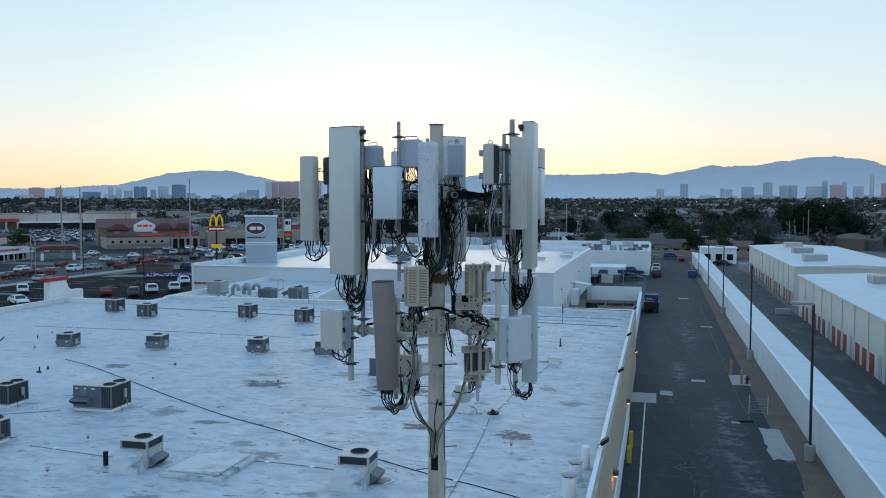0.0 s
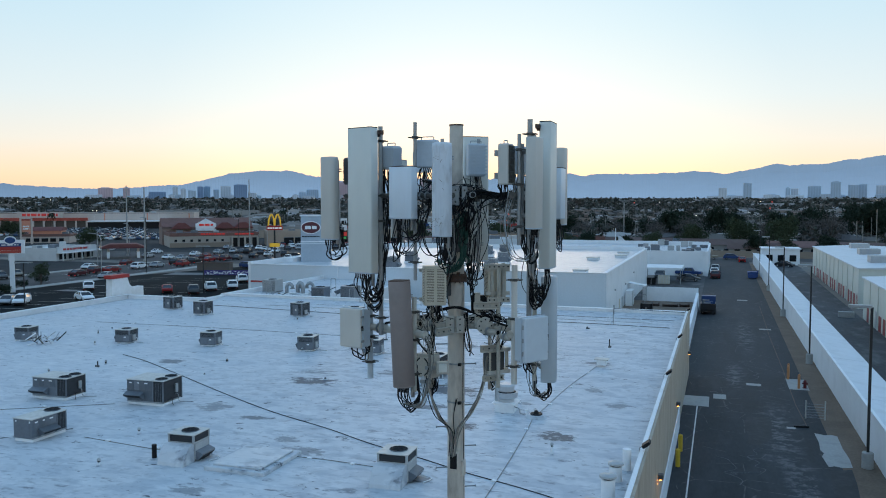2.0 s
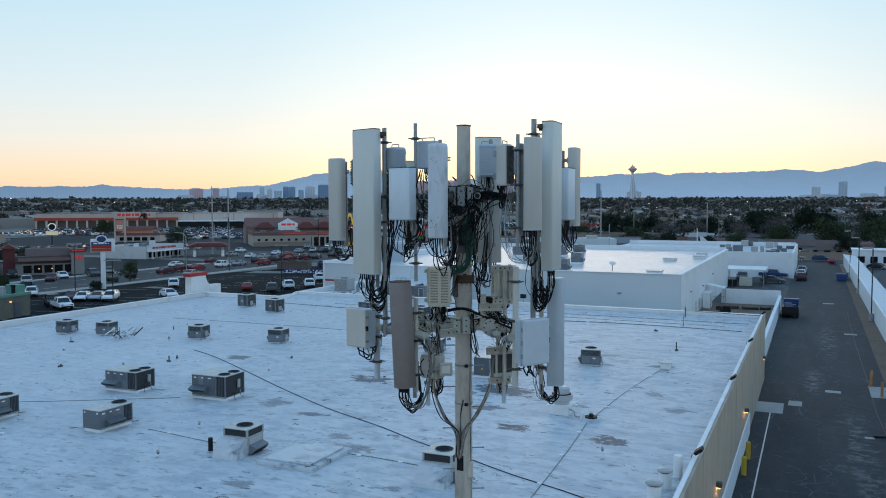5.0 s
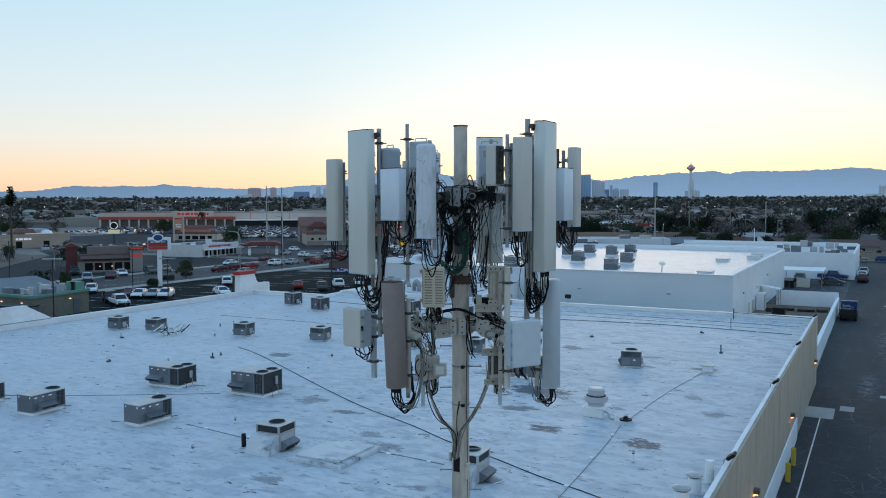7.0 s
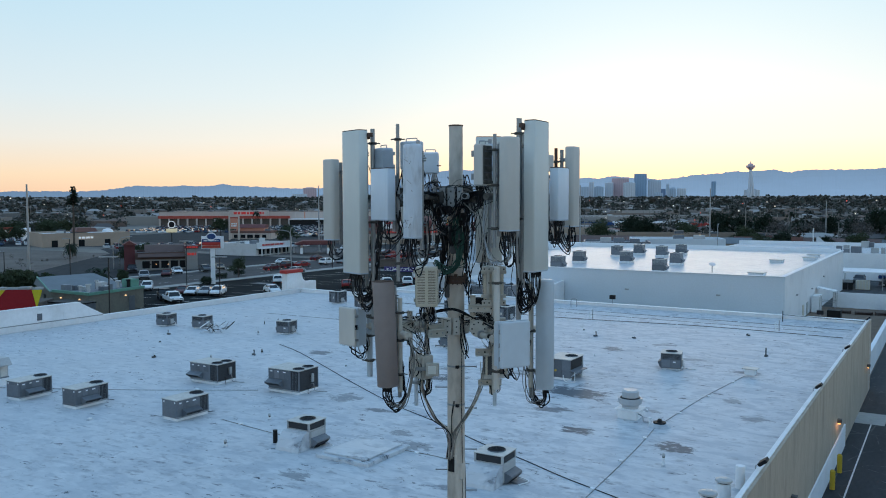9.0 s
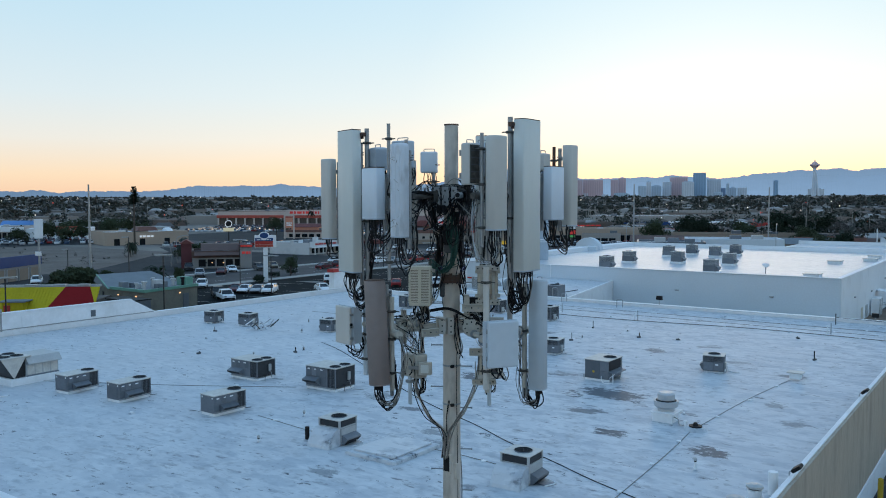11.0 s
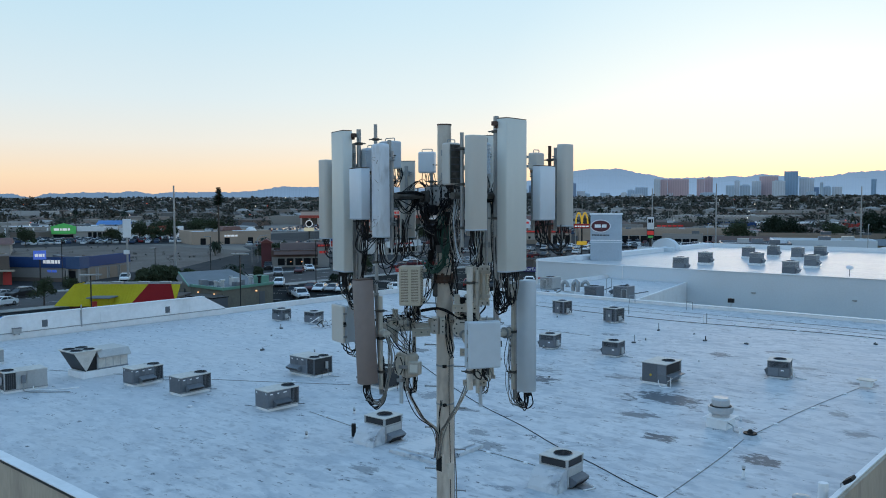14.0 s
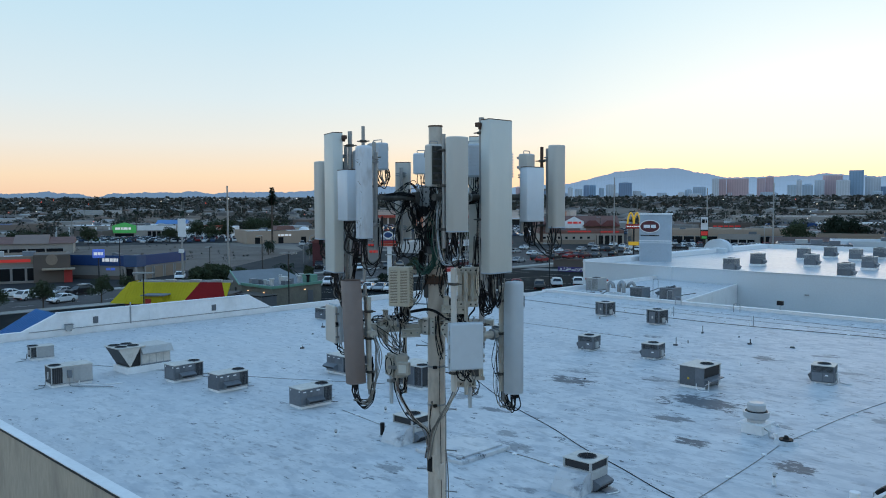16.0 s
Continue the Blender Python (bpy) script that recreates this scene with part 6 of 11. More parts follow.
        part("nameplate", boxes((xx, -W / 2 - 0.014, z0 + H - 0.16, xx + b, -W / 2 - 0.010, z0 + H - 0.10)), M["parapet"], u)
    for yy in (-W * 0.40, W * 0.33):
        part("lifting_eye", boxes((-L / 2 - 0.012, yy, z0 + H - 0.14, -L / 2, yy + 0.07, z0 + H - 0.06)), M["parapet"], u)
    part("end_panel", boxes((-L / 2 - 0.008, -W * 0.36, z0 + 0.12, -L / 2, W * 0.36, z0 + H - 0.18), bevel=0.003), body, u)
    part("disconnect_box", box(bmesh.new(), L / 2, W * 0.1, z0 + H * 0.35, L / 2 + 0.09, W * 0.1 + 0.2, z0 + H * 0.75, bevel=0.012), M["ac_light"], u)
    bm = bmesh.new()
    tube(bm, [(L / 2, 0.2, z0 + 0.3), (L / 2 + 0.18, 0.2, z0 + 0.32), (L / 2 + 0.24, 0.22, 0.08), (L / 2 + 0.5, 0.35, 0.03), (L / 2 + 0.9, 0.5, 0.03)], 0.018, n=24)
    part("conduit", bm, M["galv"], u)
    bm = bmesh.new()
    tube(bm, [(L / 2, -0.2, z0 + 0.2), (L / 2 + 0.10, -0.2, z0 + 0.18), (L / 2 + 0.12, -0.22, 0.05), (L / 2 + 0.4, -0.5, 0.03)], 0.014, n=20)
    part("conduit", bm, M["cable"], u)
    return u


def condenser(x, y, rz, label, S=1.15, H=0.95, side_hood=True, louvred=False):
    """A squat square condensing unit with a top fan on a white curb."""
    u = thing("condenser_unit", label, "air conditioner", x, y, RZ, rz, group="condensers on the roof")
    g = random.Random(int(x * 31 + y * 7))
    part("curb", box(bmesh.new(), -S * 0.44, -S * 0.44, -0.02, S * 0.44, S * 0.44, 0.09, bevel=0.02), M["parapet"], u)
    split = 0.09 + H * (0.08 if louvred else 0.62)
    part("cabinet", box(bmesh.new(), -S / 2, -S / 2, 0.09, S / 2, S / 2, split, bevel=0.02), M["ac_body"], u)
    part("coil_section", box(bmesh.new(), -S / 2 + 0.05, -S / 2 + 0.05, split, S / 2 - 0.05, S / 2 - 0.05, 0.07 + H), M["coil"], u, "dark condenser coil")
    for sx in (-1, 1):
        for sy in (-1, 1):
            part("corner_post", boxes((sx * (S / 2 - 0.05) - 0.05, sy * (S / 2 - 0.05) - 0.05, split, sx * (S / 2 - 0.05) + 0.05, sy * (S / 2 - 0.05) + 0.05, 0.07 + H)), M["ac_body"], u)
    n = 12 if louvred else 5
    slat = None
    for k in range(n):
        zz = split + (0.07 + H - split) * (k + 0.5) / n
        if slat is None:
            slat = part("louvre_slat", boxes((-S / 2 + 0.1, -S / 2 + 0.012, 0, S / 2 - 0.1, -S / 2 + 0.04, 0.024), (S / 2 - 0.04, -S / 2 + 0.1, 0, S / 2 - 0.012, S / 2 - 0.1, 0.024), (-S / 2 + 0.012, -S / 2 + 0.1, 0, -S / 2 + 0.04, S / 2 - 0.1, 0.024)), M["ac_body"], u)
            slat.matrix_basis = pose(0, 0, zz)
        else:
            share("louvre_slat", slat, u, pose(0, 0, zz))
    if louvred:
        part("access_panel", box(bmesh.new(), -S * 0.30, -S / 2 - 0.012, 0.16, S * 0.18, -S / 2 + 0.03, H - 0.08, bevel=0.008), M["ac_body"], u)
        part("nameplate", boxes((-S * 0.08, -S / 2 - 0.016, H * 0.45, S * 0.04, -S / 2 - 0.012, H * 0.62)), M["ac_top"], u)
    else:
        for a, b in ((-0.46, -0.02), (0.02, 0.46)):
            part("access_panel", boxes((S * a, -S / 2 - 0.010, 0.14, S * b, -S / 2, split - 0.05), bevel=0.004), M["ac_body"], u)
        part("nameplate", boxes((S * 0.10, -S / 2 - 0.014, split - 0.22, S * 0.24, -S / 2 - 0.010, split - 0.14)), M["parapet"], u)
    part("top_panel", box(bmesh.new(), -S / 2 - 0.02, -S / 2 - 0.02, 0.07 + H, S / 2 + 0.02, S / 2 + 0.02, 0.12 + H, bevel=0.015), M["ac_top"], u, "pale dusty top panel")
    fan_well(u, 0, 0, 0.12 + H, S * 0.28)
    if side_hood:
        part("intake_hood", prism(bmesh.new(), ((-S / 2, 0.58), (-S / 2 - 0.20, 0.44), (-S / 2 - 0.06, 0.14), (-S / 2, 0.12)), 1, -S * 0.38, S * 0.30), M["ac_body"], u)
    part("side_box", box(bmesh.new(), S / 2, -S * 0.20, 0.20, S / 2 + 0.10, S * 0.10, 0.60, bevel=0.015), M["ac_light"], u)
    part("pipe", tube(bmesh.new(), [(S / 2, 0.2, 0.35), (S / 2 + 0.16, 0.2, 0.3), (S / 2 + 0.2, 0.15, 0.05), (S / 2 + 0.5, -0.1, 0.03), (S / 2 + 0.9, -0.2, 0.03)], 0.025, n=20), M["parapet"], u)
    part("conduit", tube(bmesh.new(), [(S / 2 + 0.08, -0.1, 0.3), (S / 2 + 0.12, -0.25, 0.06), (S / 2 - 0.1, -S * 0.75, 0.03), (S / 2 - 0.5, -S * 0.8, 0.03)], 0.022, n=20), M["galv"], u)
    for xx in (-S * 0.3, S * 0.3):
        part("skid", boxes((xx - 0.05, -S * 0.62, -0.0, xx + 0.05, S * 0.62, 0.08)), M["parapet"], u)
    for k in range(4):
        a = g.uniform(0, 6.28)
        rr, cx, cy = g.uniform(0.12, 0.24), S * 0.52 * math.cos(a), S * 0.52 * math.sin(a)
        part("sealant", rods(((cx, cy, -0.01), (cx, cy, 0.06), rr, rr * 0.6), seg=9), M["parapet"], u, "white lump of roof sealant")
    return u


def downflow_unit(x, y, rz, label):
    """A square unit on a base cabinet, with a white coated duct ramp in front and a sloped hood at its side."""
    u = thing("downflow_unit", label, "air conditioner", x, y, RZ, rz, group="curbed air conditioners")
    S, W = 0.60, 0.58
    part("duct_ramp", prism(bmesh.new(), ((-0.50, -0.02), (-1.30, -0.02), (-1.26, 0.14), (-1.05, 0.50), (-0.85, 0.70), (-0.66, 0.76), (-0.50, 0.76)), 0, -0.66, 0.56), M["roof_smooth"], u, "white coated duct ramp")
    part("skirt", box(bmesh.new(), -0.72, -0.5, -0.02, 0.40, 0.62, 0.10, bevel=0.03), M["parapet"], u)
    part("cabinet", box(bmesh.new(), -S, -0.50, 0.06, S, W, 0.76, bevel=0.02), M["ac_light"], u)
    part("side_panel", boxes((S, -0.42, 0.42, S + 0.012, 0.48, 0.72), bevel=0.004), M["ac_light"], u)
    part("intake_hood", prism(bmesh.new(), ((S, 0.46), (S + 0.30, 0.34), (S + 0.32, 0.28), (S + 0.10, 0.06), (S, 0.04)), 1, -0.44, 0.50), M["ac_body"], u, "sloped intake hood")
    part("hood_screen", prism(bmesh.new(), ((S + 0.33, 0.27), (S + 0.11, 0.05), (S + 0.12, 0.04), (S + 0.34, 0.26)), 1, -0.38, 0.44), M["fan"], u)
    part("coil_section", box(bmesh.new(), -S + 0.03, -W + 0.03, 0.765, S - 0.03, W - 0.03, 1.08), M["coil"], u, "dark condenser coil")
    for xx in (-S + 0.03, S - 0.03):
        for yy in (-W + 0.03, W - 0.03):
            part("corner_post", boxes((xx - 0.04, yy - 0.04, 0.76, xx + 0.04, yy + 0.04, 1.085)), M["ac_light"], u)
    part("base_rim", boxes((-S, -W - 0.004, 0.76, S, -W + 0.04, 0.80), (S - 0.04, -W + 0.04, 0.76, S + 0.004, W, 0.80)), M["ac_light"], u)
    part("top_panel", box(bmesh.new(), -S - 0.03, -W - 0.03, 1.085, S + 0.03, W + 0.03, 1.13, bevel=0.015), M["ac_top"], u, "pale dusty top panel")
    fan_well(u, 0.05, 0.03, 1.13, 0.33)
    bm = bmesh.new()
    tube(bm, [(S + 0.1, 0.3, 0.12), (S + 0.4, 0.35, 0.08), (S + 0.7, 0.2, 0.04), (S + 0.5, -0.3, 0.03)], 0.025, n=20)
    part("drain_pipe", bm, M["parapet"], u)
    return u


GREY = "grey packaged rooftop air conditioner on a white curb"
package_unit(-24.55, 14.95, 88, GREY)
package_unit(-30.95, 13.85, 92, GREY)
package_unit(-35.15, 13.35, 94, GREY)
package_unit(-23.85, 22.05, 2, "large dark grey rooftop unit with two fans", fans=2, L=2.2, W=1.7, H=1.15)
package_unit(-29.6, 21.4, 2, "dark rooftop unit with open side and two fans", fans=2, L=2.2, W=1.5, H=1.0)
package_unit(-38.95, 8.05, 265, "pale grey packaged unit with piping on the roof", L=2.3, W=1.3, H=1.0, pale=True, hood=False)
package_unit(-48.35, 9.75, 262, "small pale unit with black coil near the parapet", L=1.5, W=0.9, H=0.75, pale=True, hood=False)
for x, y, L, W, H in ((-38.95, 8.05, 2.3, 1.3, 1.0),):
    eb = thing("electrical_box", "pale electrical boxes on the side of a roof unit", "electrical box", x + W / 2 + 0.004, y, RZ)
    part("box", box(bmesh.new(), 0.02, -0.35, 0.5, 0.14, -0.12, 0.95, bevel=0.015), M["ac_body"], eb)
    part("panel", box(bmesh.new(), 0.02, -0.02, 0.25, 0.035, 0.55, 1.05, bevel=0.005), M["ac_light"], eb)
    part("panel", box(bmesh.new(), 0.02, 0.62, 0.25, 0.035, 1.05, 0.7, bevel=0.005), M["ac_top"], eb)
    part("conduit", tube(bmesh.new(), [(0.08, -0.24, 0.5), (0.1, -0.24, 0.2), (0.25, -0.2, 0.05), (1.2, 0.4, 0.05), (2.2, 1.4, 0.05)], 0.03, n=24), M["galv"], eb)
    part("conduit", tube(bmesh.new(), [(0.08, 0.3, 0.25), (0.2, 0.3, 0.06), (1.0, 0.9, 0.06), (1.6, 2.2, 0.06)], 0.03, n=24), M["parapet"], eb)
# squarish unit with an open side and a tray below it
ou = thing("rooftop_unit", "large grey rooftop unit with open end and tray", "air conditioner", -12.15, 33.3, RZ, 0, group="air conditioners on the roof")
part("skid", boxes((-0.75, -0.95, 0, 0.75, -0.8, 0.14), (-0.75, 0.8, 0, 0.75, 0.95, 0.14)), M["parapet"], ou)
part("cabinet", box(bmesh.new(), -0.75, -1.0, 0.14, 0.2, 1.0, 1.22, bevel=0.02), M["ac_body"], ou)
part("lower_section", box(bmesh.new(), 0.204, -1.0, 0.14, 0.75, 1.0, 0.62, bevel=0.02), M["ac_body"], ou)
# solid black block stands in for the unlit interior
part("cavity", boxes((0.204, -0.90, 0.62, 0.70, 0.90, 1.19)), M["fan"], ou, "black block standing for the unlit interior")
part("side_panel", box(bmesh.new(), 0.204, -1.0, 0.625, 0.75, -0.94, 1.22, bevel=0.01), M["ac_body"], ou)
part("corner_post", boxes((0.69, 0.93, 0.62, 0.75, 1.0, 1.22)), M["ac_light"], ou)
part("tray", box(bmesh.new(), 0.6, -0.9, 0.60, 1.15, 0.6, 0.66, bevel=0.01, m=pose(0, 0, 0.0, 0, 4, 0)), M["ac_body"], ou)
part("tray_leg", rods(((0.95, -0.8, 0), (0.95, -0.8, 0.58), 0.03), ((0.9, 0.4, 0), (1.0, 0.4, 0.58), 0.03), ((0.6, -0.9, 0.1), (1.1, -0.6, 0.55), 0.025), seg=8), M["parapet"], ou)
part("top_panel", box(bmesh.new(), -0.80, -1.05, 1.22, 0.80, 1.05, 1.27, bevel=0.015), M["ac_top"], ou, "bleached top panel")
part("end_rail", boxes((-0.86, -1.02, 0.14, -0.75, -0.96, 0.34)), M["ac_light"], ou)
part("badge", rods(((-0.2, -1.012, 0.55), (-0.2, -1.0, 0.55), 0.07), seg=12), M["yellow"], ou)
fan_well(ou, 0.32, 0.2, 1.27, 0.36)
part("conduit", tube(bmesh.new(), [(0.3, -1.0, 0.3), (0.4, -1.2, 0.2), (0.7, -1.5, 0.05), (1.2, -1.3, 0.04)], 0.025, n=20), M["parapet"], ou)
condenser(-7.4, 39.2, 12, "squat grey condenser with top fan", S=1.25, H=0.95)
for x, y in ((-49.9, 34.9), (-46.25, 35.6), (-38.1, 37.1), (-31.3, 38.1), (-23.5, 38.6), (-18.5, 38.9)):
    condenser(x, y, 8, "squat grey condenser with top fan", S=1.2, H=0.92)
for x, y in ((-47.2, 54.9), (-42.0, 52.5), (-32.7, 54.4), (-26.4, 52.9)):
    condenser(x, y, -6, "taller louvred grey condenser near the far parapet", S=1.3, H=1.15, side_hood=False, louvred=True)
downflow_unit(-16.25, 14.45, 2, "grey unit on a white duct curb beside a black pipe")
downflow_unit(-7.05, 14.75, 2, "grey unit on a white duct curb beside a loose cable")

# large wedge-shaped unit with a V of condenser coils at one end
w = thing("wedge_unit", "large pale rooftop unit with V-shaped condenser coils", "air conditioner", -39.9, 12.75, RZ, 92)
part("curb", box(bmesh.new(), -1.25, -0.95, -0.02, 1.75, 0.95, 0.42, bevel=0.04), M["parapet"], w, "tall white curb")
part("cabinet", box(bmesh.new(), -0.30, -0.88, 0.42, 1.70, 0.88, 1.15, bevel=0.02), M["ac_light"], w)
part("v_plate", prism(bmesh.new(), ((-1.75, 1.60), (-0.32, 1.60), (-1.02, 0.42)), 1, -0.92, -0.86), M["ac_top"], w, "pale triangular end plate")
part("v_plate", prism(bmesh.new(), ((-1.75, 1.60), (-0.32, 1.60), (-1.02, 0.42)), 1, 0.86, 0.92), M["ac_top"], w)
part("coil", prism(bmesh.new(), ((-1.74, 1.58), (-1.66, 1.58), (-0.98, 0.44), (-1.06, 0.42)), 1, -0.85, 0.85), M["coil"], w, "sloped dark condenser coil")
part("coil", prism(bmesh.new(), ((-0.40, 1.58), (-0.34, 1.58), (-0.98, 0.44), (-1.02, 0.44)), 1, -0.85, 0.85), M["coil"], w)
# black block fills the gap beside the coil, as its shade
part("recess", boxes((-0.96, -0.80, 0.43, -0.31, 0.80, 1.55)), M["fan"], w, "black block for the shaded gap beside the coil")
part("top_panel", box(bmesh.new(), -1.80, -0.98, 1.60, 0.0, 0.98, 1.68, bevel=0.02), M["ac_top"], w)
part("hood", prism(bmesh.new(), ((-1.12, 1.15), (-1.12, 1.20), (-0.82, 1.58), (0.95, 1.58), (0.95, 1.15)), 0, -0.28, 1.80), M["ac_light"], w, "overhanging sloped hood")
for k in range(4):
    part("access_panel", boxes((-0.22 + 0.48 * k, -0.895, 0.52, 0.20 + 0.48 * k, -0.88, 1.08), bevel=0.005), M["ac_top"], w)
part("rail", boxes((-0.3, -0.91, 0.42, 1.72, -0.88, 0.50)), M["ac_body"], w)
for x, y in ((-1.38, -0.46), (-1.38, 0.46), (-0.60, -0.46), (-0.60, 0.46)):
    fan_well(w, x, y, 1.68, 0.34)

# exhaust fan and other roof fittings
f = thing("exhaust_fan", "spun aluminium roof exhaust fan on a white curb", "exhaust fan", -5.65, 26.2, RZ)
part("curb", box(bmesh.new(), -0.5, -0.5, -0.02, 0.5, 0.5, 0.45, bevel=0.03), M["parapet"], f)
part("base_plate", boxes((-0.62, -0.62, 0.45, 0.62, 0.62, 0.49), bevel=0.01), M["parapet"], f)
bm = bmesh.new()
rod(bm, (0, 0, 0.49), (0, 0, 0.60), 0.40, seg=28)
rod(bm, (0, 0, 0.60), (0, 0, 0.72), 0.40, 0.56, seg=28)
rod(bm, (0, 0, 0.72), (0, 0, 0.98), 0.56, 0.60, seg=28)
part("bowl", bm, M["alu"], f, smooth=False)
part("windband", rods(((0, 0, 0.98), (0, 0, 1.02), 0.50, 0.46), seg=28), M["fan"], f)
bm = bmesh.new()
rod(bm, (0, 0, 1.0), (0, 0, 1.30), 0.40, 0.42, seg=28)
rod(bm, (0, 0, 1.30), (0, 0, 1.38), 0.42, 0.33, seg=28)
part("motor_cap", bm, M["alu"], f)
bm = bmesh.new()
tube(bm, [(0.5, -0.3, 0.3), (0.8, -0.5, 0.25), (0.9, -0.6, 0.05), (1.4, -0.6, 0.1), (1.6, -0.5, 0.12)], 0.03)
part("conduit", bm, M["galv"], f)
v = thing("roof_drain", "dark cast roof drain on a white raised pad", "roof drain", -3.9, 25.3, RZ)
part("pad", rods(((0, 0, -0.01), (0, 0, 0.16), 0.55, 0.42), seg=20), M["roof"], v)
part("dome", rods(((0, 0, 0.16), (0, 0, 0.22), 0.30), ((0, 0, 0.22), (0, 0, 0.36), 0.14, 0.08), seg=14), M["dark"], v)
part("valve", rods(((-0.5, 0.1, 0), (-0.5, 0.1, 0.35), 0.06), ((-0.6, 0.1, 0.3), (-0.4, 0.1, 0.3), 0.04), seg=8), M["parapet"], v)


def vent_pipe(x, y, h, r, label, cap=True, material=None):
    p = thing("vent_pipe", label, "vent pipe", x, y, RZ, group="vent pipes on the roof")
    part("pipe", rods(((0, 0, -0.02), (0, 0, h), r), seg=18), material or M["parapet"], p)
    part("flashing", rods(((0, 0, -0.01), (0, 0, 0.06), r * 2.0, r * 1.3), seg=18), M["roof"], p)
    if cap:
        part("collar", rods(((0, 0, h), (0, 0, h + 0.06), r * 0.8), seg=18), M["dark"], p)
        part("cap", rods(((0, 0, h + 0.06), (0, 0, h + 0.13), r * 1.25, r * 1.2), ((0, 0, h + 0.13), (0, 0, h + 0.18), r * 1.2, r * 0.5), seg=18), M["ac_light"], p)


vent_pipe(0.95, 17.0, 0.62, 0.24, "white round flue with pale cap")
vent_pipe(0.95, 14.75, 0.85, 0.25, "white round flue with pale cap")
vent_pipe(1.22, 18.4, 0.90, 0.17, "plain white gooseneck vent pipe", cap=False)
vent_pipe(0.62, 13.1, 0.5, 0.24, "white round flue with pale cap")
vent_pipe(-2.0, 19.6, 0.35, 0.06, "thin white vent pipe with a dark tip")
vent_pipe(-17.45, 13.75, 0.62, 0.10, "short black pipe on the roof", cap=False, material=M["dark"])
vent_pipe(-28.0, 12.0, 0.10, 0.10, "low pale vent ring on the roof", cap=False)
vent_pipe(-20.5, 16.6, 0.15, 0.06, "small white capped vent pipe", cap=True)
vent_pipe(-19.0, 12.3, 0.15, 0.06, "small white capped vent pipe", cap=True)
g = random.Random(9)
for k in range(14):
    vent_pipe(g.uniform(-44, 0), g.uniform(26, 58), g.uniform(0.06, 0.16), g.uniform(0.04, 0.07), "small dark roof penetration", cap=k % 2 == 0, material=M["dark"] if k % 3 else None)

for k, (x, y) in enumerate(((-13.2, 49.0), (-16.1, 48.4), (-21.1, 50.8), (-5.9, 54.9), (-45.7, 31.6), (-3.0, 46.4), (-26.6, 33.0), (-33.4, 28.6), (-19.8, 44.2), (-38.6, 24.4))):
    t = thing("roof_fitting", "small dark pipe fitting lying on the roof", "fitting", x, y, RZ, 50 * k, group="small roof fittings")
    part("body", box(bmesh.new(), -0.16, -0.07, 0, 0.16, 0.07, 0.12, bevel=0.03), M["rru_dark"], t)
    part("stub", rods(((0.05, 0, 0.1), (0.05, 0, 0.18 + 0.22 * (k % 3)), 0.04), seg=8), M["dark"] if k % 2 else M["galv"], t)

sk = thing("roof_hatch", "low white roof curb with a coated lid", "roof hatch", -13.3, 14.7, RZ)
part("curb", box(bmesh.new(), -1.4, -1.5, -0.02, 1.3, 1.6, 0.16, bevel=0.04), M["roof"], sk)
part("lid", box(bmesh.new(), -1.15, -1.25, 0.16, 1.05, 1.35, 0.24, bevel=0.03), M["roof_smooth"], sk)

# floodlights on the east parapet
for y in (18.9, 33.6, 47.0, 62.5):
    fl = thing("flood_light", "black floodlight tilted over the parapet on a bent arm", "flood light", 1.80, y, 5.02, group="floodlights on the parapet")
    part("arm", rods(((-0.15, 0, -0.25), (-0.15, 0, 0.12), 0.02), ((-0.15, 0, 0.12), (0.02, 0, 0.22), 0.02), seg=8), M["galv"], fl)
    bm = bmesh.new()
    box(bm, -0.18, -0.24, -0.05, 0.18, 0.24, 0.07, bevel=0.02, m=pose(0.12, 0, 0.30, 0, -38, 0))
    part("head", bm, M["dark"], fl)
    bm = bmesh.new()
    box(bm, -0.16, -0.22, -0.065, 0.16, 0.22, -0.05, m=pose(0.12, 0, 0.30, 0, -38, 0))
    part("lens", bm, M["glass"], fl)
fl = thing("flood_light", "black floodlight on a post at the far parapet", "flood light", -20.8, 65.0, 4.83, group="floodlights on the parapet")
part("arm", rods(((0, 0, 0), (0, 0, 0.5), 0.03), seg=8), M["galv"], fl)
part("head", box(bmesh.new(), -0.28, -0.15, 0.45, 0.28, 0.15, 0.85, bevel=0.03), M["dark"], fl)
fl = thing("flood_light", "black floodlight on a post at the far parapet", "flood light", -2.0, 65.0, 4.83, group="floodlights on the parapet")
part("arm", rods(((0, 0, 0), (0, 0, 0.3), 0.03), seg=8), M["galv"], fl)
part("head", box(bmesh.new(), -0.28, -0.15, 0.25, 0.28, 0.15, 0.6, bevel=0.03), M["dark"], fl)

# wall lamps with amber glow along the alley wall
for y, z in ((25.2, 1.9), (42.0, 1.45), (62.0, 1.4)):
    s = thing("wall_lamp", "small lit amber wall lamp on the stucco", "wall lamp", 1.96, y, z, group="alley wall lamps")
    part("housing", box(bmesh.new(), 0.0, -0.16, 0.0, 0.26, 0.16, 0.24, bevel=0.03), M["rru_dark"], s)
    part("lens", boxes((0.05, -0.08, -0.06, 0.18, 0.08, 0.0), bevel=0.02), M["amber"], s, "glowing amber lens")
    ld = bpy.data.lights.new("wall_lamp_bulb", "POINT")
    ld.energy, ld.color, ld.shadow_soft_size = 12.0, (1.0, 0.42, 0.12), 0.06
    lo = new("bulb_light", ld)
    lo.parent = s
    lo.location = (0.16, 0, -0.14)
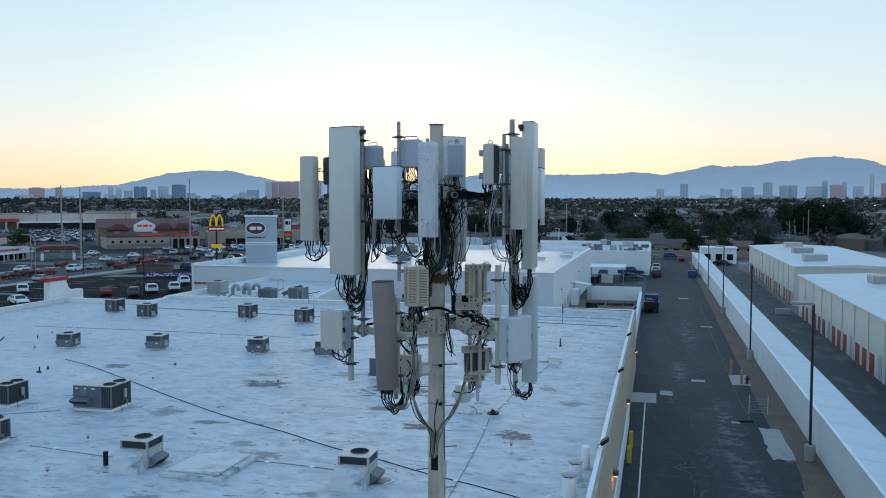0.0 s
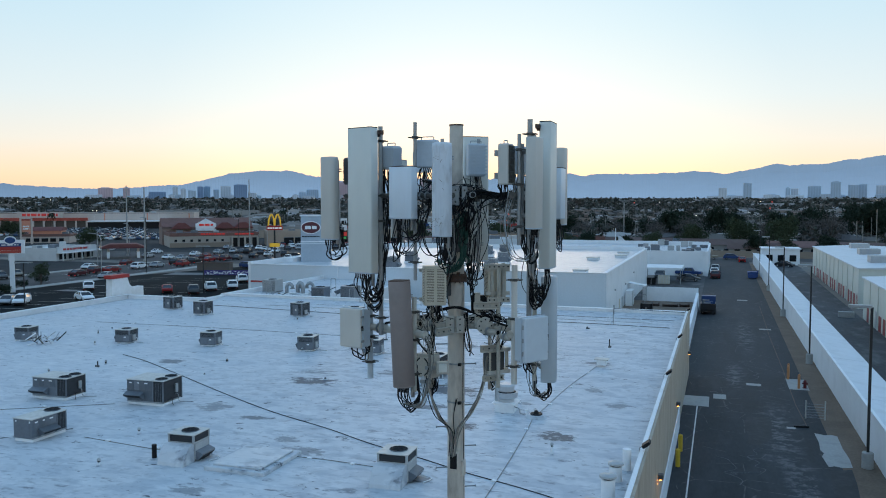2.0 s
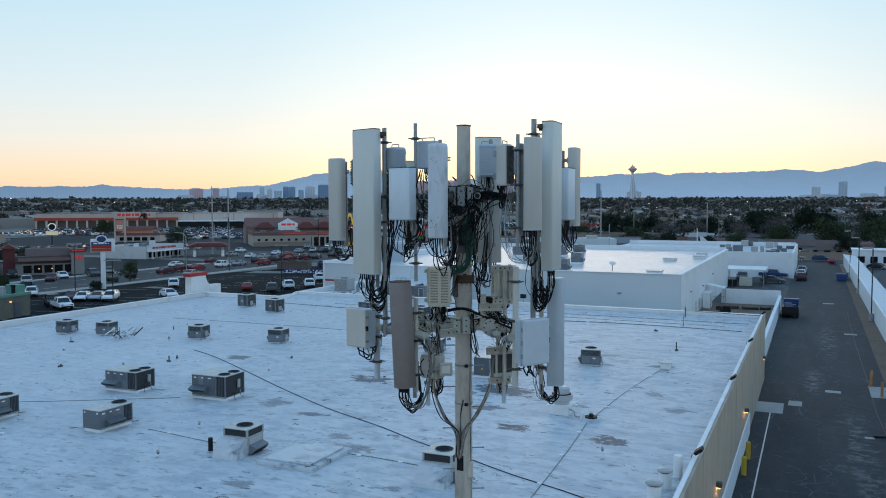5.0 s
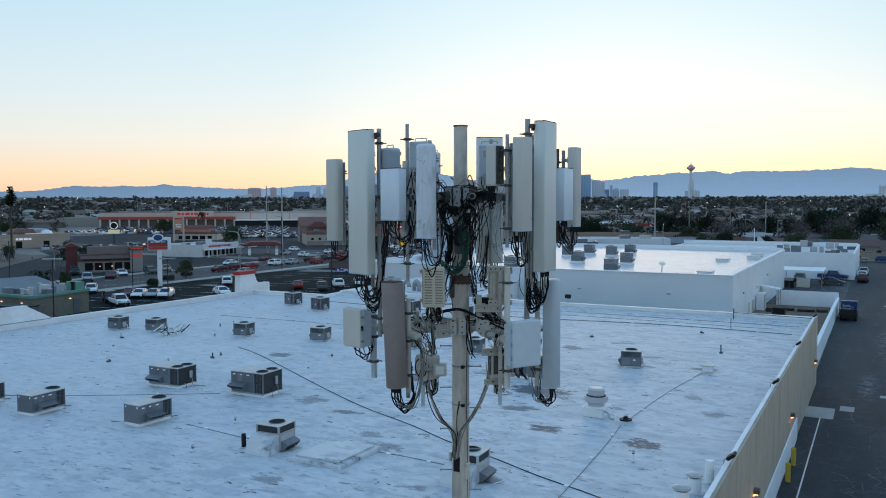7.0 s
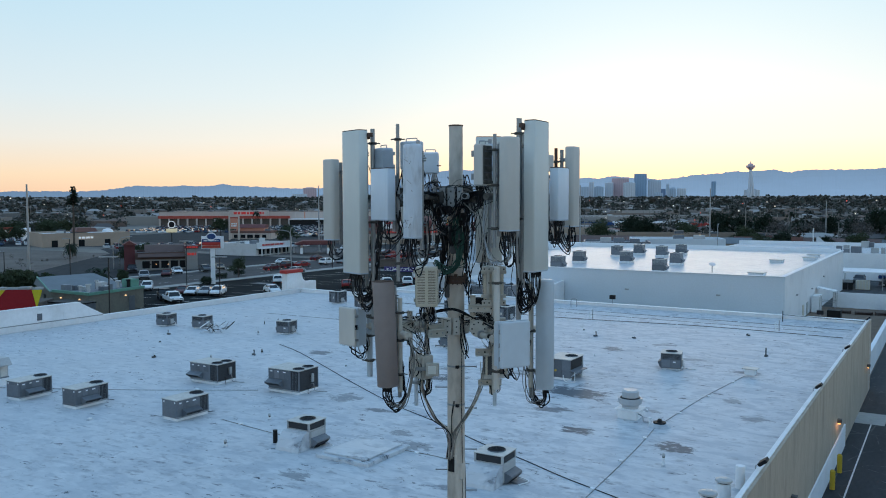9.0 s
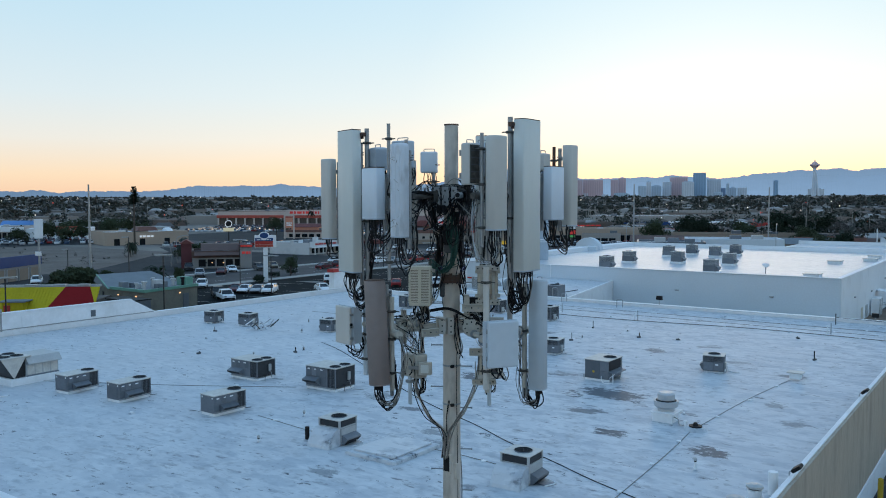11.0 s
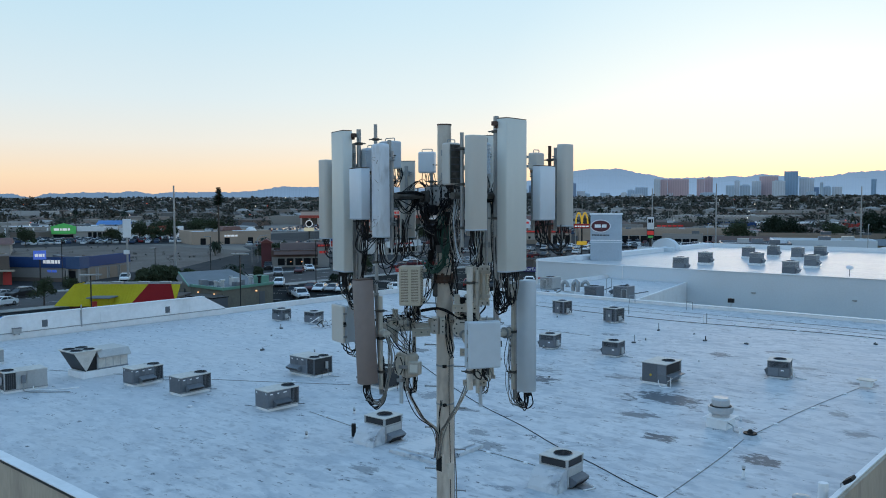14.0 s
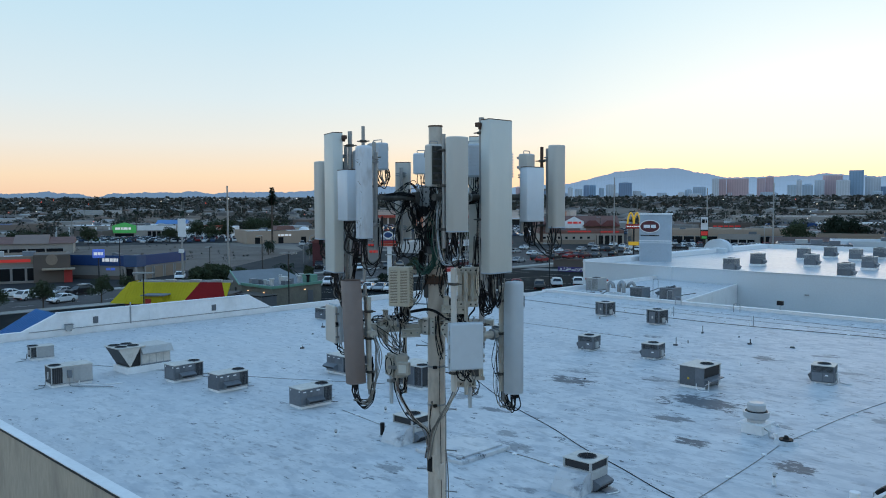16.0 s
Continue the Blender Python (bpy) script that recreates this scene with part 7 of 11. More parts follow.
part("downpipe", rods(((1.92, 64.0, GZ), (1.92, 64.0, 4.6), 0.05), seg=10), M["wall_white"], wall_east)
for y in (36.6, 39.9):
    b = thing("bollard", "yellow steel bollard by the wall", "bollard", 2.35, y, GZ, group="yellow bollards")
    part("post", rods(((0, 0, 0), (0, 0, 1.05), 0.14), ((0, 0, 1.05), (0, 0, 1.12), 0.14, 0.06), seg=16), M["yellow"], b)

# cables and pipes lying on the roof
def roof_line(name, label, pts, r, material, blocks=0):
    c = thing(name, label, "cable" if r < 0.03 else "pipe", *pts[0], RZ, group="lines on the roof")
    o = Vector((*pts[0], 0))
    P = [Vector((*p, r)) - o for p in pts]
    part("line", tube(bmesh.new(), P, r, seg=6, n=8 * len(P)), material, c)
    for k in range(blocks):
        q = P[0].lerp(P[-1], (k + 0.5) / blocks)
        part("support_block", boxes((q.x - 0.09, q.y - 0.09, -0.0, q.x + 0.09, q.y + 0.09, 0.06), bevel=0.01), M["parapet"], c)


roof_line("roof_cable", "loose black cable trailing across the white roof", ((-34.8, 32.7), (-31.7, 31.2), (-26.5, 28.0), (-21.9, 25.1), (-17.0, 22.2), (-12.8, 20.2), (-9.9, 18.6), (-7.2, 17.4), (-4.8, 16.2), (-2.4, 15.2), (-0.6, 14.3), (1.0, 13.2)), 0.019, M["cable"])
roof_line("gas_pipe", "thin grey pipe on blocks across the roof", ((-2.9, 39.0), (-3.6, 32.4), (-3.95, 26.0)), 0.015, M["cable_grey"], 3)
roof_line("gas_pipe", "thin grey pipe on blocks across the roof", ((-4.0, 24.9), (-3.7, 21.5), (-3.4, 16.6), (-3.1, 10.0)), 0.015, M["cable_grey"], 4)
roof_line("gas_pipe", "thin grey pipe running between units", ((-12.4, 15.9), (-10.6, 15.9), (-8.4, 15.7)), 0.015, M["cable_grey"], 2)
roof_line("gas_pipe", "thin grey pipe running between units", ((-44.0, 11.0), (-33.0, 16.5), (-25.5, 20.9)), 0.015, M["cable_grey"], 3)
roof_line("gas_pipe", "thin grey pipe running between units", ((-22.5, 15.4), (-18.5, 14.9), (-16.9, 14.9)), 0.015, M["cable_grey"], 2)
roof_line("gas_pipe", "thin dark pipe along the far roof edge", ((-40.0, 60.4), (-20.0, 60.1), (-1.0, 59.8)), 0.015, M["cable_grey"], 6)
roof_line("gas_pipe", "pale conduit on blocks beside the far parapet", ((-46.0, 58.6), (-25.0, 56.6), (-10.0, 58.0), (0.6, 57.4)), 0.03, M["cable_grey"], 9)
roof_line("gas_pipe", "dark conduit beside the far parapet", ((-47.0, 62.6), (-24.0, 62.4), (0.8, 62.0)), 0.02, M["cable_grey"], 8)
roof_line("gas_pipe", "thin grey pipe near the far units", ((-48.0, 45.0), (-36.0, 45.3), (-24.0, 45.0)), 0.015, M["cable_grey"], 3)
dv = thing("roof_debris", "tangle of white cable trunking and a fallen aerial", "debris", -43.4, 34.3, RZ)
for k in range(22):
    a, l = g.uniform(0, math.pi), g.uniform(0.3, 1.1)
    ox, oy = g.gauss(0, 0.5), g.gauss(0, 0.4)
    part("strip", rods(((ox - l * math.cos(a) / 2, oy - l * math.sin(a) / 2, 0.03 + 0.02 * k), (ox + l * math.cos(a) / 2, oy + l * math.sin(a) / 2, g.uniform(0.03, 1.0)), g.choice((0.02, 0.03, 0.045))), seg=6), (M["parapet"], M["galv"], M["cable_grey"], M["dark"])[k % 4], dv)
dv = thing("roof_box", "small white capped roof box on feet", "roof box", -2.6, 39.2, RZ)
part("body", box(bmesh.new(), -0.3, -0.25, 0.1, 0.3, 0.25, 0.45, bevel=0.03), M["parapet"], dv)
part("lid", box(bmesh.new(), -0.45, -0.35, 0.45, 0.45, 0.35, 0.52, bevel=0.02), M["ac_top"], dv)
for x, y in ((-4.5, 58.5), (-28.0, 58.0), (-20.0, 57.0)):
    h = thing("pipe_stub", "pair of thin white conduit stubs", "pipe", x, y, RZ, group="pipe stubs")
    part("pipe", rods(((0, 0, 0), (0, 0, 0.7), 0.04), seg=8), M["parapet"], h)
    part("pipe", rods(((0.25, 0.1, 0), (0.25, 0.1, 0.9), 0.04), seg=8), M["galv"], h)
rl = thing("ladder_rail", "thin black pipe rail above the far parapet", "rail", -4.8, 63.6, 4.9)
part("rail", rods(((0, 0, 0.12), (6.4, 0, 0.0), 0.022), seg=6), M["dark"], rl)
part("post", rods(((0, 0, -0.6), (0, 0, 0.45), 0.04), seg=6), M["dark"], rl)

# plant on the lower roof
for x, y, s, h, pale in ((-46.4, 72.9, 1.8, 1.5, 1), (-38.2, 69.4, 1.6, 1.2, 0), (-34.6, 69.6, 1.7, 1.4, 0)):
    lp = thing("roof_plant_unit", "boxy grey plant unit with fans on the lower roof", "air conditioner", x, y, RZ - 0.1, group="plant on the lower roof")
    part("cabinet", box(bmesh.new(), -s / 2, -s / 2, 0.1, s / 2, s / 2, h, bevel=0.03), M["ac_light"] if pale else M["ac_body"], lp)
    part("skid", boxes((-s / 2, -s / 2, 0, s / 2, -s / 2 + 0.1, 0.1), (-s / 2, s / 2 - 0.1, 0, s / 2, s / 2, 0.1)), M["galv"], lp)
    fan_well(lp, 0, 0, h, 0.5)
    bm = bmesh.new()
    for k in range(10):
        box(bm, -s / 2 + 0.1, -s / 2 - 0.02, 0.25 + (h - 0.4) * k / 9 - 0.01, s / 2 - 0.1, -s / 2, 0.25 + (h - 0.4) * k / 9 + 0.02)
    part("grille", bm, M["coil"], lp)
for k, (x, y, r) in enumerate(((-43.2, 70.6, 0.26), (-42.2, 71.4, 0.30), (-41.2, 70.8, 0.28), (-40.6, 72.2, 0.24))):
    lp = thing("gooseneck_vent", "pale curved gooseneck vent on the lower roof", "roof vent", x, y, RZ - 0.1, 70 * k, group="gooseneck vents")
    part("duct", tube(bmesh.new(), [(0, 0, 0), (0, 0, 0.7), (0.05, 0, 1.05), (0.35, 0, 1.3), (0.68, 0, 1.1), (0.75, 0, 0.8)], r * 0.8, seg=12, n=20), M["galv"], lp)
    part("curb", box(bmesh.new(), -0.45, -0.45, 0, 0.45, 0.45, 0.2, bevel=0.03), M["parapet"], lp)
    part("hood_rim", rods(((0.75, 0, 0.80), (0.75, 0, 0.70), r * 1.12), seg=14), M["galv"], lp)
rq = random.Random(33)
for k in range(12):
    x, y, a, l = rq.uniform(-47, -34.5), rq.uniform(67.0, 73.5), rq.uniform(0, 3.14), rq.uniform(0.8, 3.0)
    lp = thing("loose_pipe", "loose length of pipe lying on the lower roof", "pipe", x, y, RZ - 0.1, group="loose pipes")
    part("pipe", rods(((0, 0, 0.06), (l * math.cos(a), l * math.sin(a), rq.uniform(0.06, 0.7)), 0.05), seg=8), (M["galv"], M["rru_dark"], M["parapet"])[k % 3], lp)
    part("block", boxes((-0.12, -0.12, 0, 0.12, 0.12, 0.1)), M["soil"], lp)
for x, y, h in ((-33.6, 67.2, 1.3), (-44.6, 68.4, 1.6), (-38.6, 72.8, 1.8), (-31.0, 64.2, 1.1), (-24.6, 63.6, 1.0)):
    lp = thing("hoop_rail", "thin bent pipe hoop standing on the roof", "rail", x, y, RZ - 0.1, 20, group="pipe hoops")
    part("pipe", tube(bmesh.new(), [(0, 0, 0), (0, 0, h * 0.8), (0.06, 0, h), (0.5, 0, h), (0.56, 0, h * 0.8), (0.56, 0, 0.0)], 0.035, seg=8, n=26), M["galv"], lp)
    part("foot", boxes((-0.15, -0.15, 0, 0.15, 0.15, 0.08)), M["parapet"], lp)
lp = thing("leaning_panel", "grey sheet leaning on frames on the lower roof", "panel", -36.2, 71.5, RZ - 0.1)
part("sheet", box(bmesh.new(), -1.3, -0.04, -0.3, 1.3, 0.04, 0.3, m=pose(0, 0, 0.8, 50, -22, 0)), M["ac_body"], lp)
part("leg", rods(((-1.1, 0, 0), (-1.1, 0, 0.6), 0.04), ((1.1, 0, 0), (1.1, 0, 1.2), 0.04), seg=6), M["galv"], lp)

# units on the second store's roof
for x, y in ((-38.8, 92.6), (-40.6, 104.6), (-34.3, 107.8), (-25.0, 94.0), (-26.8, 108.0), (-40.7, 121.4), (-39.0, 127.9), (-34.0, 124.5), (-32.5, 130.8)):
    ru = thing("condenser_unit", "grey condenser on white curb on the second roof", "air conditioner", x, y, 5.6, group="condensers on the second roof")
    part("curb", boxes((-0.9, -0.9, 0, 0.9, 0.9, 0.3), bevel=0.04), M["parapet"], ru)
    part("cabinet", box(bmesh.new(), -0.8, -0.8, 0.3, 0.8, 0.8, 1.05, bevel=0.03), M["ac_body"], ru)
    part("coil", boxes((-0.77, -0.77, 1.05, 0.77, 0.77, 1.72)), M["ac_body"], ru)
    for k in range(4):
        part("louvre_slat", boxes((-0.79, -0.79, 1.14 + 0.15 * k, 0.79, 0.79, 1.17 + 0.15 * k)), M["ac_light"], ru)
    part("hood", prism(bmesh.new(), ((0.8, 0.95), (1.15, 0.75), (0.95, 0.4), (0.8, 0.38)), 1, -0.6, 0.6), M["ac_body"], ru)
    part("top_panel", boxes((-0.84, -0.84, 1.72, 0.84, 0.84, 1.8), bevel=0.02), M["ac_top"], ru)
    fan_well(ru, 0, 0, 1.8, 0.5)
ru = thing("satellite_dish", "pale satellite dish on a roof mast", "satellite dish", -19.0, 97.0, 5.6)
part("mast", rods(((0, 0, 0), (0, 0, 1.0), 0.06), seg=8), M["galv"], ru)
part("dish", rods(((0, 0, 1.1), (0.06, -0.1, 1.28), 0.45, 0.16), seg=20), M["parapet"], ru)
for x, y in ((-13.0, 95.0), (-15.0, 120.0), (-11.5, 128.0), (-12.0, 136.0)):
    ru = thing("roof_hatch", "low white hatch on the second roof", "roof hatch", x, y, 5.6)
    part("curb", box(bmesh.new(), -0.9, -0.9, 0, 0.9, 0.9, 0.4, bevel=0.04), M["parapet"], ru)
    part("lid", box(bmesh.new(), -1.0, -1.0, 0.4, 1.0, 1.0, 0.5, bevel=0.03), M["ac_top"], ru)

wu = thing("wall_unit", "small grey box unit on the west parapet", "wall unit", -57.4, 15.0, 4.75)
part("housing", box(bmesh.new(), 0, -0.3, 0, 0.3, 0.3, 0.4, bevel=0.02), M["ac_light"], wu)
part("cover", box(bmesh.new(), -0.02, -0.34, 0.4, 0.36, 0.34, 0.45, bevel=0.01), M["ac_body"], wu)
part("bracket", boxes((0, -0.2, -0.1, 0.2, -0.16, 0.0)), M["galv"], wu)
part("bracket", boxes((0, 0.16, -0.1, 0.2, 0.2, 0.0)), M["galv"], wu)

# ---------- alley: lamp posts, hydrant, bins, vehicles ----------
def lamp_post(x, y, h, rz, label, base=True, heads=1):
    p = thing("lamp_post", label, "lamp post", x, y, GZ, rz, group="lamp posts")
    z = 0
    if base:
        part("footing", rods(((0, 0, 0), (0, 0, 0.95), 0.33), ((0, 0, 0.95), (0, 0, 1.0), 0.33, 0.28), seg=20), M["concrete"], p, "pale concrete footing")
        z = 1.0
    part("shaft", boxes((-0.075, -0.075, z, 0.075, 0.075, h), bevel=0.01), M["lamp_pole"], p)
    for k in range(heads):
        s = -1 if k == 0 else 1
        hd = part("lamp_head", box(bmesh.new(), min(0, s * 1.25), -0.19, h - 0.05, max(0, s * 1.25), 0.19, h + 0.13, bevel=0.03), M["galv"], p, "weathered pale lamp head")
        part("lens", boxes((min(s * 0.45, s * 1.15), -0.15, h - 0.07, max(s * 0.45, s * 1.15), 0.15, h - 0.05)), M["parapet"], hd)
    return p


for y, h in ((39.9, 9.7), (73.8, 9.7), (109.7, 9.7), (145.3, 9.7), (181.0, 9.7)):
    lamp_post(13.12 - 0.0025 * (y - 40), y, h, 0, "dark square lamp post on a concrete footing")

hy = thing("fire_hydrant", "red fire hydrant on the concrete pad", "fire hydrant", 11.6, 61.9, GZ)
bm = bmesh.new()
rod(bm, (0, 0, 0), (0, 0, 0.55), 0.13, seg=14)
rod(bm, (0, 0, 0.55), (0, 0, 0.72), 0.16, 0.07, seg=14)
rod(bm, (-0.22, 0, 0.42), (0.22, 0, 0.42), 0.07, seg=10)
HYDRANT = mat("dull_dark_red_paint", (0.13, 0.014, 0.016), 0.5, vary=0.2, big=3, fine=20)
part("barrel", bm, HYDRANT, hy)
part("base_flange", rods(((0, 0, 0), (0, 0, 0.06), 0.2), seg=14), HYDRANT, hy)
for x, y in ((10.5, 65.3), (11.1, 61.6), (10.6, 66.4)):
    b = thing("bollard", "faded orange bollard near the hydrant", "bollard", x, y, GZ, group="orange bollards")
    part("post", rods(((0, 0, 0), (0, 0, 1.2), 0.11), ((0, 0, 1.2), (0, 0, 1.28), 0.11, 0.04), seg=12), M["orange"], b)
for x in (10.7, 12.0):
    b = thing("fence_post", "thin pale post of a low wire fence", "post", x, 51.0, GZ, group="low fence posts")
    part("post", rods(((0, 0, 0), (0, 0, 1.4), 0.045), seg=8), M["ac_top"], b)
fw = thing("wire_fence", "short low wire fence between posts", "fence", 10.7, 51.0, GZ)
for k in range(6):
    part("wire", rods(((0, 0, 0.15 + 0.2 * k), (1.3, 0, 0.15 + 0.2 * k), 0.012), seg=5), M["galv"], fw)
tb_ = thing("wheel_stop", "black and white rubber wheel stop on the asphalt", "wheel stop", 10.2, 48.4, GZ + 0.02, 12)
part("body", box(bmesh.new(), -0.5, -0.09, 0, 0.5, 0.09, 0.12, bevel=0.02), M["dark"], tb_)
bn = thing("lane_bench", "low pale concrete block in the storage lane", "block", 21.2, 111.5, GZ)
part("body", box(bmesh.new(), -1.0, -0.4, 0, 1.0, 0.4, 0.8, bevel=0.04), M["concrete"], bn)


def dumpster(x, y, rz, label, lid):
    d = thing("dumpster", label, "dumpster", x, y, GZ, rz, group="rubbish containers")
    part("body", prism(bmesh.new(), ((-0.85, 0.15), (0.8, 0.15), (0.95, 1.25), (-0.95, 1.45)), 0, -1.1, 1.1), M["blue"], d)
    part("lid", box(bmesh.new(), -1.12, -0.97, 1.36, 1.12, 0.97, 1.44, bevel=0.02), lid, d)
    for s in (-1, 1):
        part("fork_pocket", boxes((s * 1.1 - 0.08, -0.6, 0.7, s * 1.1 + 0.08, 0.6, 0.9)), M["blue"], d)
        for t in (-0.6, 0.6):
            part("caster", rods(((s * 0.85 - 0.05, t, 0.08), (s * 0.85 + 0.05, t, 0.08), 0.08), seg=10), M["tyre"], d)


dumpster(10.9, 170.5, 90, "blue steel dumpster beside the wall", M["blue"])
dumpster(11.2, 173.6, 90, "blue steel dumpster beside the wall", M["dark"])

CAR_GLASS = mat("tinted_car_glass", (0.02, 0.024, 0.03), 0.12, vary=0.1, bump=0.0, spec=0.5)
CAR_PAINT = {n: mat(n + "_car_paint", c, 0.35, vary=0.04, big=1, fine=8, bump=0.0, spec=0.3) for n, c in (("white", (0.80, 0.82, 0.84)), ("silver", (0.38, 0.39, 0.41)), ("grey", (0.09, 0.095, 0.10)), ("black", (0.015, 0.015, 0.018)), ("red", (0.28, 0.02, 0.02)), ("maroon", (0.09, 0.015, 0.02)), ("blue", (0.02, 0.05, 0.15)), ("tan", (0.25, 0.21, 0.16)))}
SEDAN = dict(L=4.6, W=1.8, low=((-2.2, 0.28), (-2.3, 0.45), (-2.26, 0.66), (-2.0, 0.78), (-1.15, 0.92), (1.5, 0.98), (2.2, 0.94), (2.3, 0.66), (2.22, 0.28)), top=((-1.2, 0.91), (-0.3, 1.38), (0.75, 1.40), (1.75, 0.97)))
SUV = dict(L=4.6, W=1.86, low=((-2.2, 0.34), (-2.3, 0.5), (-2.26, 0.84), (-1.95, 0.96), (-1.15, 1.05), (2.05, 1.10), (2.24, 1.02), (2.3, 0.6), (2.2, 0.34)), top=((-1.2, 1.04), (-0.35, 1.58), (1.45, 1.60), (2.12, 1.09)))
PICKUP = dict(L=5.6, W=1.95, low=((-2.8, 0.5), (-2.78, 1.0), (-1.6, 1.12), (2.75, 1.12), (2.8, 0.6), (2.75, 0.45)), top=((-1.25, 1.1), (-0.75, 1.75), (0.75, 1.78), (0.95, 1.1)))


def soft_edges(bm, offset):
    bmesh.ops.bevel(bm, geom=list(bm.edges), offset=offset, segments=2, profile=0.5, affect="EDGES", clamp_overlap=True)
    return bm


def car(kind, paint, x, y, rz, label, category="car", lit=False):
    """Front towards local -y."""
    c = thing({"sedan": "car", "suv": "car", "pickup": "pickup_truck"}[kind], label, category, x, y, GZ + 0.03, rz, group="parked vehicles")
    K = {"sedan": SEDAN, "suv": SUV, "pickup": PICKUP}[kind]
    W, L = K["W"], K["L"]
    body = part("body", soft_edges(prism(bmesh.new(), K["low"], 0, -W / 2, W / 2), 0.07), CAR_PAINT[paint], c)
    bm = bmesh.new()
    (a, za), (b, zb), (d, zd), (e, ze) = K["top"]
    lo, hi = W / 2 - 0.05, W / 2 - 0.22
    vs = [bm.verts.new(p) for p in ((-lo, a, za), (lo, a, za), (hi, b, zb), (-hi, b, zb), (-hi, d, zd), (hi, d, zd), (lo, e, ze), (-lo, e, ze))]
    for q in ((0, 1, 2, 3), (4, 5, 6, 7), (0, 3, 4, 7), (1, 6, 5, 2), (0, 7, 6, 1)):
        bm.faces.new([vs[i] for i in q])
    bmesh.ops.recalc_face_normals(bm, faces=bm.faces)
    part("window_glass", bm, CAR_GLASS, c, "dark glass")
    for s in (-1, 1):
        part("screen_pillar", rods(((s * lo, a, za), (s * hi, b, zb), 0.055), seg=6), CAR_PAINT[paint], c)
        part("rear_pillar", rods(((s * lo, e, ze), (s * hi, d, zd), 0.08), seg=6), CAR_PAINT[paint], c)
        part("door_sill", rods(((s * (lo + 0.01), a, za + 0.02), (s * (lo + 0.01), e, ze + 0.02), 0.05), seg=6), CAR_PAINT[paint], c)
        part("wing_mirror", box(bmesh.new(), s * (lo + 0.10) - 0.08, a + 0.22, za + 0.08, s * (lo + 0.10) + 0.08, a + 0.32, za + 0.22, bevel=0.02), CAR_PAINT[paint], c)
    for yy in (-L / 2 - 0.03, L / 2 - 0.10):
        part("bumper", boxes((-W / 2 + 0.1, yy, K["low"][0][1], W / 2 - 0.1, yy + 0.13, K["low"][0][1] + 0.2), bevel=0.03), M["dark"], c)
    part("roof", box(bmesh.new(), -hi - 0.02, b - 0.06, zb - 0.03, hi + 0.02, d + 0.06, zd + 0.035, bevel=0.03), CAR_PAINT[paint], c)
    for s in (-1, 1):
        yy = b * 0.35 + d * 0.65
        part("pillar", box(bmesh.new(), s * (lo - 0.09) - 0.035, yy - 0.05, za, s * (lo - 0.09) + 0.035, yy + 0.05, zd), CAR_PAINT[paint], c)
    if kind == "pickup":
        part("bed", boxes((-W / 2 + 0.12, 1.05, 1.08, W / 2 - 0.12, 2.7, 1.125)), M["dark"], c)
    for s in (-1, 1):
        for yy in (-L * 0.31, L * 0.31):
            wl = part("wheel", rods(((s * (W / 2 - 0.2), yy, 0.33), (s * (W / 2 + 0.02), yy, 0.33), 0.33), seg=14), M["tyre"], c)
            part("rim", rods(((s * (W / 2 + 0.02), yy, 0.33), (s * (W / 2 + 0.03), yy, 0.33), 0.2), seg=10), M["chrome"], wl)
        zl = K["low"][1][1]
        part("head_lamp", boxes((s * (W / 2 - 0.3) - 0.2, -L / 2 - 0.01, zl - 0.18, s * (W / 2 - 0.3) + 0.2, -L / 2 + 0.08, zl - 0.02), bevel=0.02), M["head"] if lit else M["chrome"], c)
        part("tail_lamp", boxes((s * (W / 2 - 0.22) - 0.16, L / 2 - 0.06, zl - 0.22, s * (W / 2 - 0.22) + 0.16, L / 2 + 0.012, zl - 0.02), bevel=0.02), M["tail"] if lit else M["red"], c)
    return c


car("pickup", "blue", -1.9, 172.0, 80, "dark blue pickup truck in the yard", "truck")
car("sedan", "grey", -1.5, 160.0, 85, "dark grey saloon parked in the yard")
car("suv", "maroon", 3.6, 168.6, 178, "dark red car parked by the store wall")
car("sedan", "white", 3.3, 178.5, 180, "white car parked by the store wall")
car("suv", "silver", 3.4, 187.0, 180, "silver car parked by the store wall")
car("sedan", "red", 10.0, 221.0, 180, "bright red car with its tail lamps on", lit=True)
car("sedan", "black", 19.6, 206.0, 60, "black car in the storage lane")
car("pickup", "tan", 1.0, 229.0, 90, "pale pickup truck crossing the alley end", "truck")
car("suv", "blue", 7.5, 229.5, 90, "dark blue car crossing the alley end")
car("suv", "grey", -7.5, 164.0, 0, "grey car under the dock canopy")

tr = thing("flatbed_truck", "dark blue loaded utility truck parked in the alley", "truck", 3.0, 110.5, GZ)
part("chassis", boxes((-1.0, -2.6, 0.5, 1.0, 3.0, 0.8), bevel=0.03), M["dark"], tr)
part("cab", prism(bmesh.new(), ((1.2, 0.8), (3.0, 0.8), (3.0, 1.5), (2.4, 2.3), (1.2, 2.3)), 0, -0.98, 0.98), CAR_PAINT["blue"], tr)
part("windscreen", prism(bmesh.new(), ((3.01, 1.5), (2.43, 2.28), (2.46, 2.31), (3.05, 1.52)), 0, -0.9, 0.9), M["glass"], tr)
part("bed_side", boxes((-1.05, -2.6, 0.8, -0.95, 1.1, 1.5), (0.95, -2.6, 0.8, 1.05, 1.1, 1.5), (-1.05, -2.65, 0.8, 1.05, -2.55, 1.6)), CAR_PAINT["black"], tr)
